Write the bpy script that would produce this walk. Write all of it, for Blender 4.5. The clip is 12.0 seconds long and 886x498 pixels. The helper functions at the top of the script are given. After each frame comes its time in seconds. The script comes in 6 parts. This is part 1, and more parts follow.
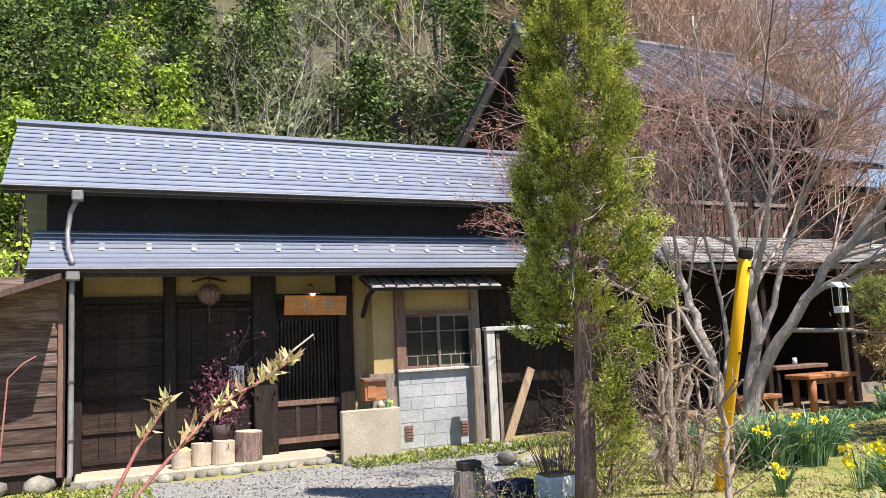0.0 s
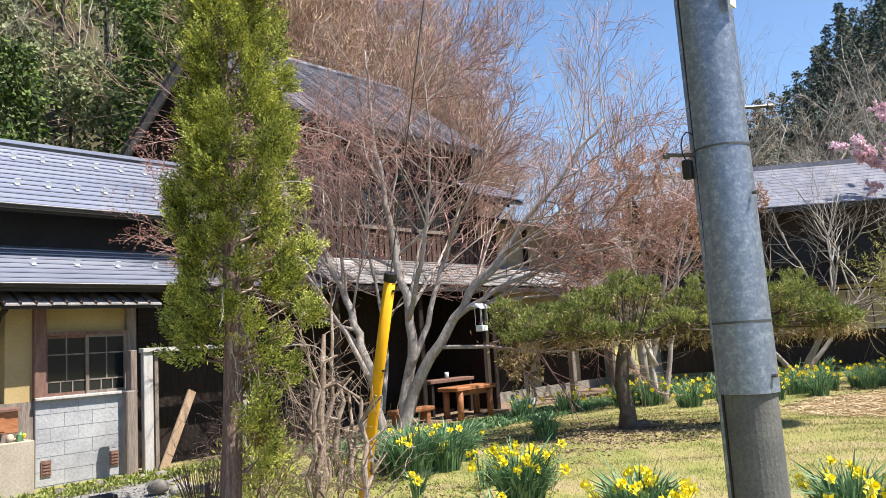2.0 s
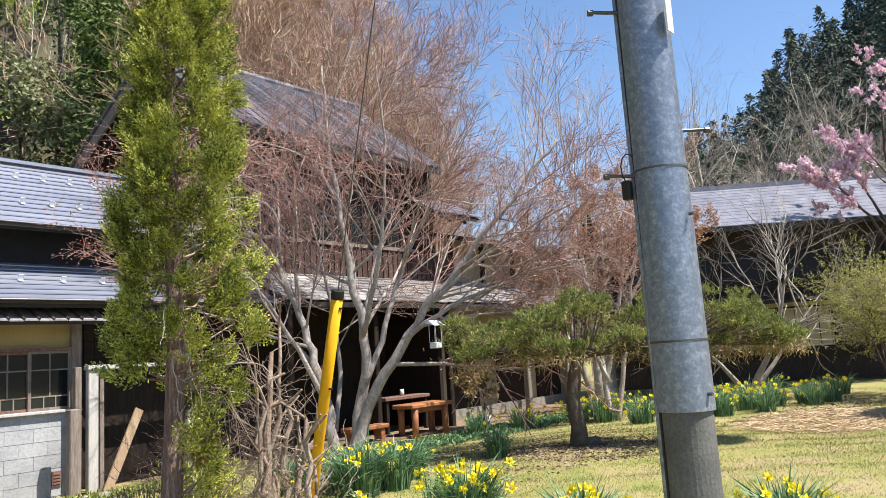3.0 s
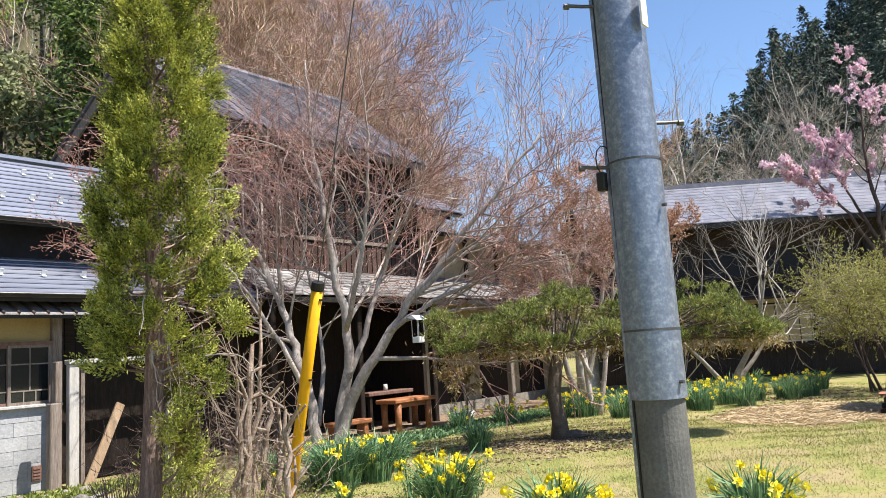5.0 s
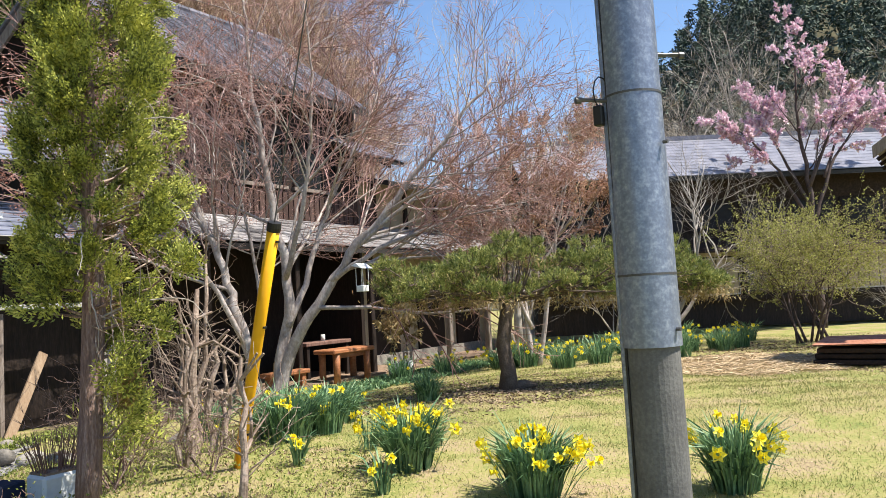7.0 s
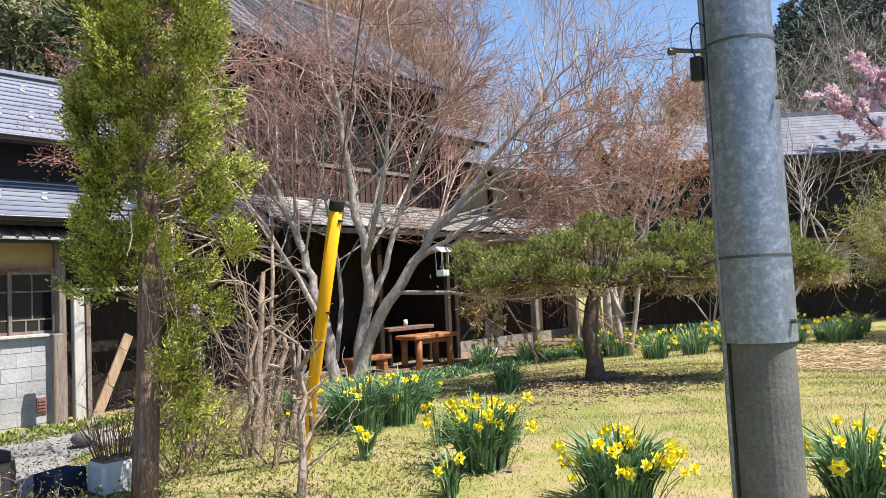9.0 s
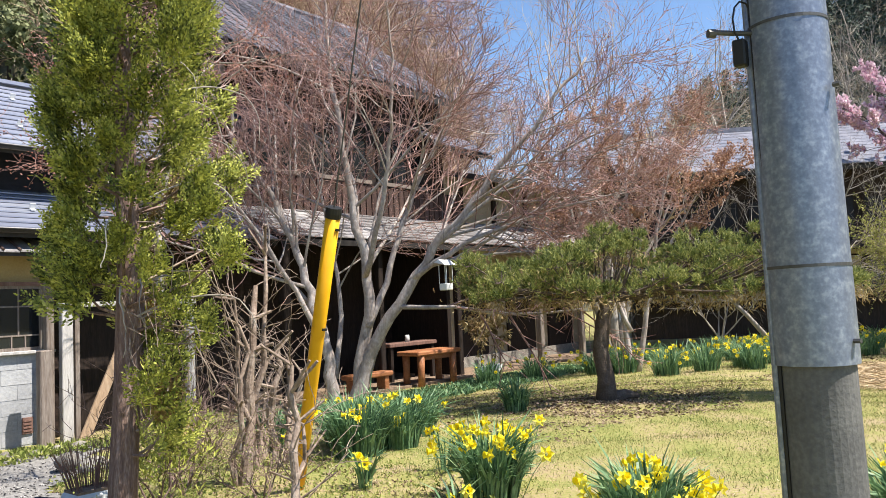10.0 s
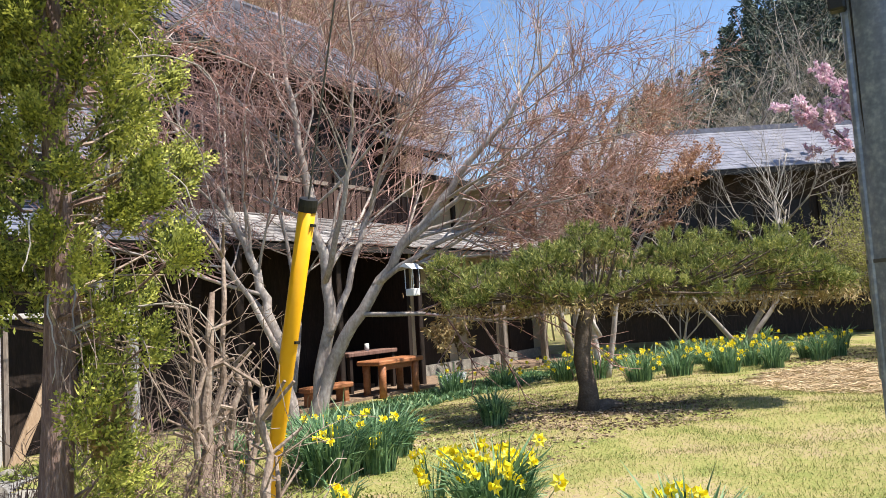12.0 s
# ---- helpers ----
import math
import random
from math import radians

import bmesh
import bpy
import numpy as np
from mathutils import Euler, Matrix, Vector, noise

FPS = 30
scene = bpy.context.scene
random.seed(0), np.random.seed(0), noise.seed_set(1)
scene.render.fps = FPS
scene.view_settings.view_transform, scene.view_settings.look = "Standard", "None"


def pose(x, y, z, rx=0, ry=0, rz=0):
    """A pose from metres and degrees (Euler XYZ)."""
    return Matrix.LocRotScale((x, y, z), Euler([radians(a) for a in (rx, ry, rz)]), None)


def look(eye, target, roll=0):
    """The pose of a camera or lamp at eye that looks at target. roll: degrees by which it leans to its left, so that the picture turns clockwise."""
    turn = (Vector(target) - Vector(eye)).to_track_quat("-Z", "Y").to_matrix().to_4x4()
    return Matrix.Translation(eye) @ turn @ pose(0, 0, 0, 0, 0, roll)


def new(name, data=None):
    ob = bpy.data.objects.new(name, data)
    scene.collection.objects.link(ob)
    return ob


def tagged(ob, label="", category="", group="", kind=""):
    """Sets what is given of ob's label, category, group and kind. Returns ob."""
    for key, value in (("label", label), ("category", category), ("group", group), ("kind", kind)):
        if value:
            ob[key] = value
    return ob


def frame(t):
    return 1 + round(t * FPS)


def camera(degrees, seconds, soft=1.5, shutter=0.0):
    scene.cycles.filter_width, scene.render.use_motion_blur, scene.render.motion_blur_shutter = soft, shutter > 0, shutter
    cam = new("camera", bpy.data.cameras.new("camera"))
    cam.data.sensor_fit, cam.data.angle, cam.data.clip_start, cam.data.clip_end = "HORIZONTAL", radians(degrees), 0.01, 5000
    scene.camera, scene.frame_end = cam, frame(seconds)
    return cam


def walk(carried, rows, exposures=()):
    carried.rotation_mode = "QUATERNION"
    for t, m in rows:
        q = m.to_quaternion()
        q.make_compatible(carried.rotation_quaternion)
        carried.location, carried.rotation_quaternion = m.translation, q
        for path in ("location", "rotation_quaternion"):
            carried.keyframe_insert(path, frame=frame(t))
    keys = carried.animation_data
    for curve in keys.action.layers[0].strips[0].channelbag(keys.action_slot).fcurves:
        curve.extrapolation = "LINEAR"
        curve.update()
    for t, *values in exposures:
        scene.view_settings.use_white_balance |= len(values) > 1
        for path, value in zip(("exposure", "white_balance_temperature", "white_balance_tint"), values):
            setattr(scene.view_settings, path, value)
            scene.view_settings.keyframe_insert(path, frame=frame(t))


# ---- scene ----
cam = camera(60.0, 12.0, soft=0.55)
PATH = [
    (0, (0.024, -0.09, 1.702), (0.836, 1.723, 1.935), -2.6),
    (0.5, (0.042, -0.132, 1.701), (1.042, 1.584, 1.932), -2.9),
    (1, (0.074, -0.169, 1.702), (1.281, 1.41, 1.929), -2.8),
    (1.5, (0.113, -0.194, 1.704), (1.472, 1.255, 1.934), -3.1),
    (2, (0.164, -0.261, 1.71), (1.634, 1.075, 1.946), -3.5),
    (2.5, (0.211, -0.327, 1.727), (1.724, 0.955, 1.98), -3.6),
    (3, (0.229, -0.341, 1.717), (1.764, 0.913, 1.988), -3.5),
    (5, (0.229, -0.403, 1.666), (1.787, 0.823, 1.928), -3.5),
    (5.5, (0.251, -0.392, 1.651), (1.847, 0.792, 1.876), -3.6),
    (6, (0.298, -0.307, 1.642), (1.98, 0.762, 1.81), -2.9),
    (6.5, (0.32, -0.096, 1.648), (2.021, 0.946, 1.793), -3.0),
    (7, (0.341, 0.065, 1.64), (2.015, 1.152, 1.769), -3.0),
    (7.5, (0.354, 0.121, 1.626), (1.997, 1.256, 1.734), -2.9),
    (9.5, (0.993, 0.39, 1.63), (2.514, 1.684, 1.743), -2.6),
    (10, (1.126, 0.561, 1.632), (2.659, 1.837, 1.772), -2.6),
    (10.5, (1.281, 0.679, 1.614), (2.82, 1.949, 1.754), -2.6),
    (11, (1.494, 0.812, 1.631), (3.03, 2.084, 1.781), -2.7),
    (11.5, (1.547, 0.965, 1.624), (3.1, 2.215, 1.776), -2.8),
    (12, (1.497, 1.199, 1.646), (3.113, 2.368, 1.795), -3.4),
]
walk(cam, [(t, look(eye, target, roll)) for t, eye, target, roll in PATH])

# ---- light ----
SUN_ELEVATION, SUN_FROM = radians(60), (0.35, -0.937)
world = bpy.data.worlds.new("sky")
scene.world = world
world.use_nodes = True
wn = world.node_tree.nodes
sky = wn.new("ShaderNodeTexSky")
sky.sky_type, sky.sun_disc = "NISHITA", False
sky.sun_elevation, sky.sun_rotation = SUN_ELEVATION, math.atan2(SUN_FROM[0], SUN_FROM[1])
sky.altitude, sky.air_density, sky.dust_density, sky.ozone_density = 300, 1.0, 0.2, 4.5
wn["Background"].inputs["Strength"].default_value = 0.1
world.node_tree.links.new(sky.outputs[0], wn["Background"].inputs["Color"])
sun = new("sun", bpy.data.lights.new("sun", "SUN"))
sun.data.energy, sun.data.angle, sun.data.color = 5.0, radians(0.53), (1.0, 0.925, 0.80)
sun.matrix_world = look((0, 0, 0), (-SUN_FROM[0] * math.cos(SUN_ELEVATION), -SUN_FROM[1] * math.cos(SUN_ELEVATION), -math.sin(SUN_ELEVATION)))
scene.view_settings.exposure = 1.08


# ---- materials ----
def material(name, stops, scale=8.0, rough=0.8, metal=0.0, bump=0.3, stretch=(1, 1, 1), fine=6.0, island=0.0, spec=0.3, through_light=0.0, detail=6.0, obj_random=0.0):
    """Colour ramp over two scales of noise, with a bump of its own. stretch: scale along x, y, z."""
    mat = bpy.data.materials.new(name)
    mat.use_nodes = True
    nodes, link = mat.node_tree.nodes, mat.node_tree.links.new
    bsdf = nodes["Principled BSDF"]
    coord = nodes.new("ShaderNodeTexCoord")
    mapping = nodes.new("ShaderNodeMapping")
    mapping.inputs["Scale"].default_value = stretch
    geo = nodes.new("ShaderNodeNewGeometry")
    link(geo.outputs["Position"], mapping.inputs["Vector"])
    big = nodes.new("ShaderNodeTexNoise")
    big.inputs["Scale"].default_value, big.inputs["Detail"].default_value = scale, detail
    small = nodes.new("ShaderNodeTexNoise")
    small.inputs["Scale"].default_value, small.inputs["Detail"].default_value = scale * fine, 4
    link(mapping.outputs[0], big.inputs["Vector"])
    link(mapping.outputs[0], small.inputs["Vector"])
    mix = nodes.new("ShaderNodeMath")
    mix.operation = "MULTIPLY_ADD"
    mix.inputs[1].default_value = 0.45
    half = nodes.new("ShaderNodeMath")
    half.operation = "MULTIPLY"
    half.inputs[1].default_value = 0.55
    link(big.outputs["Fac"], half.inputs[0])
    link(small.outputs["Fac"], mix.inputs[0])
    link(half.outputs[0], mix.inputs[2])
    value = mix.outputs[0]
    if island or obj_random:
        add = nodes.new("ShaderNodeMath")
        add.operation = "MULTIPLY_ADD"
        add.inputs[1].default_value = island or obj_random
        if island:
            link(geo.outputs["Random Per Island"], add.inputs[0])
        else:
            info = nodes.new("ShaderNodeObjectInfo")
            link(info.outputs["Random"], add.inputs[0])
        minus = nodes.new("ShaderNodeMath")
        minus.operation = "SUBTRACT"
        minus.inputs[1].default_value = (island or obj_random) / 2
        link(value, minus.inputs[0])
        link(minus.outputs[0], add.inputs[2])
        value = add.outputs[0]
    ramp = nodes.new("ShaderNodeValToRGB")
    ramp.color_ramp.elements.remove(ramp.color_ramp.elements[1])
    for n, colour in enumerate(stops):
        at = 0.3 + 0.4 * n / max(1, len(stops) - 1)
        el = ramp.color_ramp.elements[0] if n == 0 else ramp.color_ramp.elements.new(at)
        el.position, el.color = at, (*colour, 1)
    link(value, ramp.inputs[0])
    link(ramp.outputs[0], bsdf.inputs["Base Color"])
    bsdf.inputs["Roughness"].default_value, bsdf.inputs["Metallic"].default_value = rough, metal
    bsdf.inputs["Specular IOR Level"].default_value = spec
    if bump:
        b = nodes.new("ShaderNodeBump")
        b.inputs["Strength"].default_value, b.inputs["Distance"].default_value = bump, 0.02
        link(mix.outputs[0], b.inputs["Height"])
        link(b.outputs[0], bsdf.inputs["Normal"])
    if through_light:
        tr = nodes.new("ShaderNodeBsdfTranslucent")
        both = nodes.new("ShaderNodeMixShader")
        both.inputs[0].default_value = through_light
        link(ramp.outputs[0], tr.inputs["Color"])
        link(bsdf.outputs[0], both.inputs[1])
        link(tr.outputs[0], both.inputs[2])
        link(both.outputs[0], nodes["Material Output"].inputs["Surface"])
    return mat


# dark timber, lowered further so its colour carries the deep under-eave shade
SHADE_DARK_WOOD = material("shade_dark_wood", [(0.009, 0.006, 0.005), (0.019, 0.012, 0.010), (0.036, 0.023, 0.018)], 3, 0.75, bump=0.4, stretch=(6, 6, 0.8), fine=4)
DARK_BOARD = material("dark_board", [(0.011, 0.007, 0.006), (0.025, 0.015, 0.012), (0.05, 0.031, 0.024)], 3, 0.8, bump=0.4, stretch=(0.7, 6, 6), fine=4, obj_random=0.25)
WEATHERED = material("weathered_wood", [(0.12, 0.09, 0.075), (0.2, 0.165, 0.145), (0.3, 0.26, 0.235)], 3, 0.85, bump=0.5, stretch=(6, 6, 0.7), fine=4)
WEATHER_BOARD = material("weathered_board", [(0.045, 0.026, 0.022), (0.105, 0.068, 0.058), (0.25, 0.19, 0.17)], 2, 0.85, bump=0.5, stretch=(0.6, 5, 7), fine=4, obj_random=0.3)
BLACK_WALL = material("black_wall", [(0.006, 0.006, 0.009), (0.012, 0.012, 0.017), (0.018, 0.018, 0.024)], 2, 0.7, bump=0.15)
PLASTER = material("ochre_plaster", [(0.30, 0.22, 0.10), (0.38, 0.285, 0.14), (0.44, 0.34, 0.18)], 2, 0.9, bump=0.2, fine=20)
CREAM = material("cream_plaster", [(0.25, 0.205, 0.145), (0.33, 0.275, 0.195), (0.4, 0.34, 0.25)], 2, 0.9, bump=0.2, fine=20)
ROOF_METAL = material("roof_metal", [(0.20, 0.22, 0.295), (0.25, 0.27, 0.355), (0.31, 0.335, 0.41)], 1.5, 0.36, metal=0.3, bump=0.05, stretch=(0.5, 3, 3), obj_random=0.18, spec=0.5)
TILE = material("roof_tile", [(0.09, 0.095, 0.125), (0.155, 0.16, 0.2), (0.25, 0.255, 0.31)], 2.5, 0.42, bump=0.15, island=0.35, spec=0.5)
MAIN_TILE = material("glazed_tile", [(0.05, 0.05, 0.068), (0.085, 0.083, 0.108), (0.15, 0.145, 0.18)], 2.5, 0.5, bump=0.3, island=0.5, spec=0.4)
OLD_SHINGLE = material("old_shingle", [(0.13, 0.122, 0.125), (0.215, 0.203, 0.208), (0.34, 0.325, 0.335)], 3, 0.7, bump=0.4, stretch=(4, 0.8, 4), island=0.4, obj_random=0.0)
GUTTER = material("gutter_metal", [(0.16, 0.15, 0.16), (0.24, 0.23, 0.24), (0.32, 0.3, 0.31)], 4, 0.5, metal=0.3, bump=0.1)
DARK_TRIM = material("dark_trim", [(0.02, 0.018, 0.018), (0.03, 0.027, 0.027), (0.045, 0.04, 0.04)], 4, 0.6, bump=0.2)
BLOCK = material("painted_block", [(0.24, 0.25, 0.275), (0.33, 0.34, 0.37), (0.43, 0.44, 0.465)], 2, 0.9, bump=0.5, fine=15, obj_random=0.12)
MORTAR = material("mortar", [(0.28, 0.29, 0.31), (0.36, 0.37, 0.39)], 6, 0.95, bump=0.4)
CONCRETE = material("concrete", [(0.26, 0.22, 0.165), (0.36, 0.315, 0.255), (0.46, 0.42, 0.36)], 2.5, 0.9, bump=0.4, fine=12)
STONE = material("foundation_stone", [(0.11, 0.10, 0.088), (0.2, 0.185, 0.165), (0.32, 0.30, 0.27)], 6, 0.9, bump=1.0, obj_random=0.3)
PALE_FRAME = material("pale_painted_wood", [(0.30, 0.285, 0.28), (0.42, 0.405, 0.40), (0.55, 0.53, 0.52)], 3, 0.8, bump=0.4, stretch=(6, 6, 0.8))
RED_WOOD = material("red_brown_post", [(0.10, 0.055, 0.045), (0.17, 0.095, 0.078), (0.25, 0.16, 0.13)], 3, 0.75, bump=0.4, stretch=(6, 6, 0.8))
DARK_RED = material("dark_red_board", [(0.035, 0.02, 0.017), (0.065, 0.038, 0.032), (0.11, 0.07, 0.06)], 3, 0.8, bump=0.4, stretch=(6, 6, 0.8), obj_random=0.3)
ORANGE_WOOD = material("varnished_wood", [(0.22, 0.085, 0.04), (0.34, 0.14, 0.065), (0.45, 0.21, 0.10)], 3, 0.5, bump=0.3, stretch=(1, 6, 6))
PLANK_WOOD = material("raw_plank", [(0.22, 0.145, 0.09), (0.32, 0.225, 0.15), (0.42, 0.32, 0.23)], 4, 0.8, bump=0.3, stretch=(6, 6, 1))
SIGN_WOOD = material("sign_wood", [(0.42, 0.16, 0.05), (0.52, 0.22, 0.075), (0.62, 0.29, 0.11)], 3, 0.45, bump=0.2, stretch=(1, 6, 6))
CUT_WOOD = material("cut_log", [(0.35, 0.27, 0.20), (0.46, 0.37, 0.29), (0.56, 0.48, 0.40)], 6, 0.85, bump=0.4)
BARK_PALE = material("maple_bark", [(0.19, 0.155, 0.14), (0.34, 0.295, 0.275), (0.56, 0.52, 0.50)], 5, 0.9, bump=0.7, stretch=(1, 1, 0.5))
TWIG_RED = material("maple_twig", [(0.16, 0.085, 0.077), (0.31, 0.185, 0.165), (0.52, 0.375, 0.35)], 3, 0.8, bump=0.0, island=0.25)
BUD = material("red_bud", [(0.27, 0.1, 0.08), (0.38, 0.18, 0.14), (0.5, 0.29, 0.25)], 3, 0.7, bump=0, island=0.5, through_light=0.3)
DRY_LEAF = material("dry_leaf", [(0.28, 0.14, 0.085), (0.42, 0.25, 0.17), (0.56, 0.38, 0.28)], 3, 0.8, bump=0, island=0.5, through_light=0.3)
BARK_CONIFER = material("cypress_bark", [(0.07, 0.042, 0.036), (0.19, 0.125, 0.108), (0.4, 0.31, 0.28)], 9, 0.9, bump=1.0, stretch=(4, 4, 0.5))
BARK_PINE = material("pine_bark", [(0.05, 0.037, 0.03), (0.095, 0.072, 0.06), (0.16, 0.13, 0.11)], 8, 0.9, bump=1.0)
CYPRESS = material("cypress_leaf", [(0.05, 0.065, 0.018), (0.18, 0.21, 0.045), (0.39, 0.42, 0.08), (0.6, 0.59, 0.16)], 4.0, 0.65, bump=0, island=0.3, through_light=0.25, fine=3)
BROWN_SPRAY = material("withered_spray", [(0.20, 0.13, 0.06), (0.32, 0.23, 0.10), (0.42, 0.33, 0.16)], 3, 0.8, bump=0, island=0.4, through_light=0.3)
PINE_NEEDLE = material("pine_needle", [(0.045, 0.07, 0.022), (0.18, 0.225, 0.06), (0.46, 0.45, 0.15)], 4.0, 0.6, bump=0, island=0.35, through_light=0.25)
BUSH_LEAF = material("bush_leaf", [(0.15, 0.16, 0.04), (0.31, 0.32, 0.08), (0.48, 0.48, 0.17)], 2, 0.7, bump=0, island=0.5, through_light=0.4)
BLOSSOM = material("peach_blossom", [(0.60, 0.37, 0.49), (0.77, 0.57, 0.67), (0.88, 0.76, 0.83)], 1.5, 0.7, bump=0, island=0.5, through_light=0.35)
BARK_GREY = material("grey_bark", [(0.2, 0.17, 0.15), (0.3, 0.27, 0.245), (0.42, 0.39, 0.36)], 3, 0.9, bump=0, island=0.3)
BARK_STEM = material("pollard_bark", [(0.13, 0.09, 0.07), (0.25, 0.19, 0.155), (0.43, 0.36, 0.31)], 7, 0.9, bump=0.8)
BARK_DARK = material("dark_bark", [(0.045, 0.03, 0.03), (0.08, 0.058, 0.055), (0.13, 0.1, 0.095)], 4, 0.9, bump=0.4)
TWIG_YELLOW = material("willow_twig", [(0.28, 0.21, 0.11), (0.40, 0.31, 0.17), (0.5, 0.41, 0.24)], 3, 0.8, bump=0, island=0.3)
DAFF_LEAF = material("daffodil_leaf", [(0.045, 0.105, 0.055), (0.105, 0.205, 0.095), (0.23, 0.36, 0.19)], 4, 0.45, bump=0, island=0.45, through_light=0.25)
DAFF_PETAL = material("daffodil_petal", [(0.80, 0.64, 0.012), (0.88, 0.76, 0.04), (0.9, 0.82, 0.16)], 4, 0.6, bump=0, island=0.4, through_light=0.3)
DAFF_CUP = material("daffodil_cup", [(0.86, 0.67, 0.008), (0.9, 0.75, 0.02)], 4, 0.6, bump=0, island=0.3, through_light=0.2)
GALVANISED = material("galvanised_steel", [(0.125, 0.15, 0.215), (0.185, 0.22, 0.30), (0.34, 0.385, 0.47)], 26, 0.36, metal=0.35, bump=0.05, fine=2.5, spec=0.5)
POLE_CONCRETE = material("pole_concrete", [(0.075, 0.075, 0.077), (0.115, 0.115, 0.116), (0.175, 0.174, 0.17)], 4, 0.9, bump=0.3, fine=14)
YELLOW = material("yellow_plastic", [(0.70, 0.33, 0.004), (0.77, 0.39, 0.01), (0.81, 0.43, 0.02)], 2, 0.4, bump=0.03)
BLACK_PLASTIC = material("black_plastic", [(0.012, 0.012, 0.012), (0.02, 0.02, 0.02)], 5, 0.5, bump=0)
STEEL = material("dull_steel", [(0.06, 0.06, 0.062), (0.12, 0.12, 0.125)], 9, 0.5, metal=0.4, bump=0.05)
WHITE_PAINT_AND_GLINT = material("white_paint_and_glint", [(0.62, 0.63, 0.65), (0.74, 0.75, 0.77)], 3, 0.6, bump=0.1)
PURPLE_LEAF = material("purple_leaf", [(0.07, 0.02, 0.04), (0.14, 0.045, 0.075), (0.24, 0.1, 0.14)], 4, 0.7, bump=0, island=0.5, through_light=0.2)
TAN_LEAF = material("tan_leaf", [(0.2, 0.13, 0.06), (0.3, 0.22, 0.1), (0.4, 0.33, 0.17)], 4, 0.7, bump=0, island=0.5, through_light=0.25)
WEED = material("weed_leaf", [(0.12, 0.16, 0.035), (0.25, 0.30, 0.07), (0.42, 0.44, 0.15)], 2, 0.7, bump=0, island=0.5, through_light=0.35)
DRY_GRASS = material("dry_straw", [(0.38, 0.27, 0.15), (0.5, 0.38, 0.24), (0.62, 0.51, 0.36)], 3, 0.85, bump=0, island=0.5)
GRASS_BLADE = material("grass_blade", [(0.10, 0.135, 0.035), (0.21, 0.235, 0.065), (0.40, 0.36, 0.16)], 1.2, 0.75, bump=0, island=0.6, through_light=0.3)
GRAVEL = material("gravel", [(0.13, 0.126, 0.125), (0.22, 0.213, 0.21), (0.34, 0.33, 0.32)], 14, 0.95, bump=1.0, fine=4)
PEBBLE = material("pebble", [(0.12, 0.117, 0.12), (0.22, 0.213, 0.213), (0.36, 0.35, 0.345)], 5, 0.9, bump=0, island=0.6)
EARTH = material("lawn", [(0.13, 0.09, 0.055), (0.30, 0.235, 0.14), (0.255, 0.235, 0.085), (0.17, 0.195, 0.05), (0.08, 0.105, 0.028)], 2.0, 0.95, bump=1.0, fine=18)
SOIL = material("leaf_litter", [(0.10, 0.07, 0.05), (0.2, 0.14, 0.10), (0.33, 0.24, 0.17)], 6, 0.95, bump=1.0)
LITTER = material("needle_litter", [(0.10, 0.065, 0.045), (0.2, 0.14, 0.1), (0.36, 0.28, 0.2)], 6, 0.9, bump=0, island=0.6)
HILL_SOIL = material("hill_soil", [(0.04, 0.035, 0.02), (0.07, 0.065, 0.035), (0.11, 0.095, 0.055)], 0.4, 0.95, bump=0.5)
CEDAR = material("cedar_foliage", [(0.018, 0.036, 0.01), (0.06, 0.105, 0.024), (0.17, 0.24, 0.05)], 0.5, 0.75, bump=0, island=0.4, through_light=0.2)
BRIGHT_GREEN = material("young_foliage", [(0.09, 0.15, 0.02), (0.25, 0.36, 0.045), (0.45, 0.55, 0.09)], 0.5, 0.75, bump=0, island=0.4, through_light=0.35)
GREY_GREEN = material("evergreen_oak", [(0.055, 0.07, 0.032), (0.17, 0.195, 0.095), (0.33, 0.35, 0.19)], 0.5, 0.75, bump=0, island=0.32, through_light=0.2)
BARE_WOOD = material("bare_twigs", [(0.24, 0.20, 0.165), (0.36, 0.32, 0.27), (0.5, 0.46, 0.40)], 0.4, 0.85, bump=0, island=0.35)
# cedar green with the far slope's shade and bluish haze mixed in
FAR_CEDAR_HAZED = material("far_cedar_hazed", [(0.024, 0.04, 0.034), (0.052, 0.078, 0.062), (0.105, 0.14, 0.105)], 0.12, 0.8, bump=0, island=0.4)
RUST = material("rusty_sheet", [(0.24, 0.09, 0.055), (0.36, 0.16, 0.10), (0.46, 0.25, 0.17)], 3, 0.8, bump=0.3)
INDIGO = material("dark_cloth", [(0.012, 0.018, 0.04), (0.02, 0.03, 0.06)], 3, 0.9, bump=0.1)
POT_WHITE = material("pot_plastic", [(0.5, 0.52, 0.52), (0.62, 0.64, 0.65)], 5, 0.5, bump=0.05)
BUD_PALE = material("unfolding_leaf", [(0.45, 0.26, 0.2), (0.55, 0.42, 0.26), (0.5, 0.48, 0.24)], 20, 0.7, bump=0, island=0.6, through_light=0.3)
BROWN_TWIG = material("tan_twigs", [(0.26, 0.165, 0.12), (0.40, 0.28, 0.20), (0.52, 0.40, 0.30)], 0.5, 0.85, bump=0, island=0.4)
RED_STEM = material("red_stem", [(0.22, 0.07, 0.065), (0.36, 0.14, 0.13), (0.45, 0.24, 0.22)], 30, 0.6, bump=0.1)
PAPER = material("paper", [(0.7, 0.72, 0.72), (0.8, 0.81, 0.8)], 5, 0.8, bump=0)

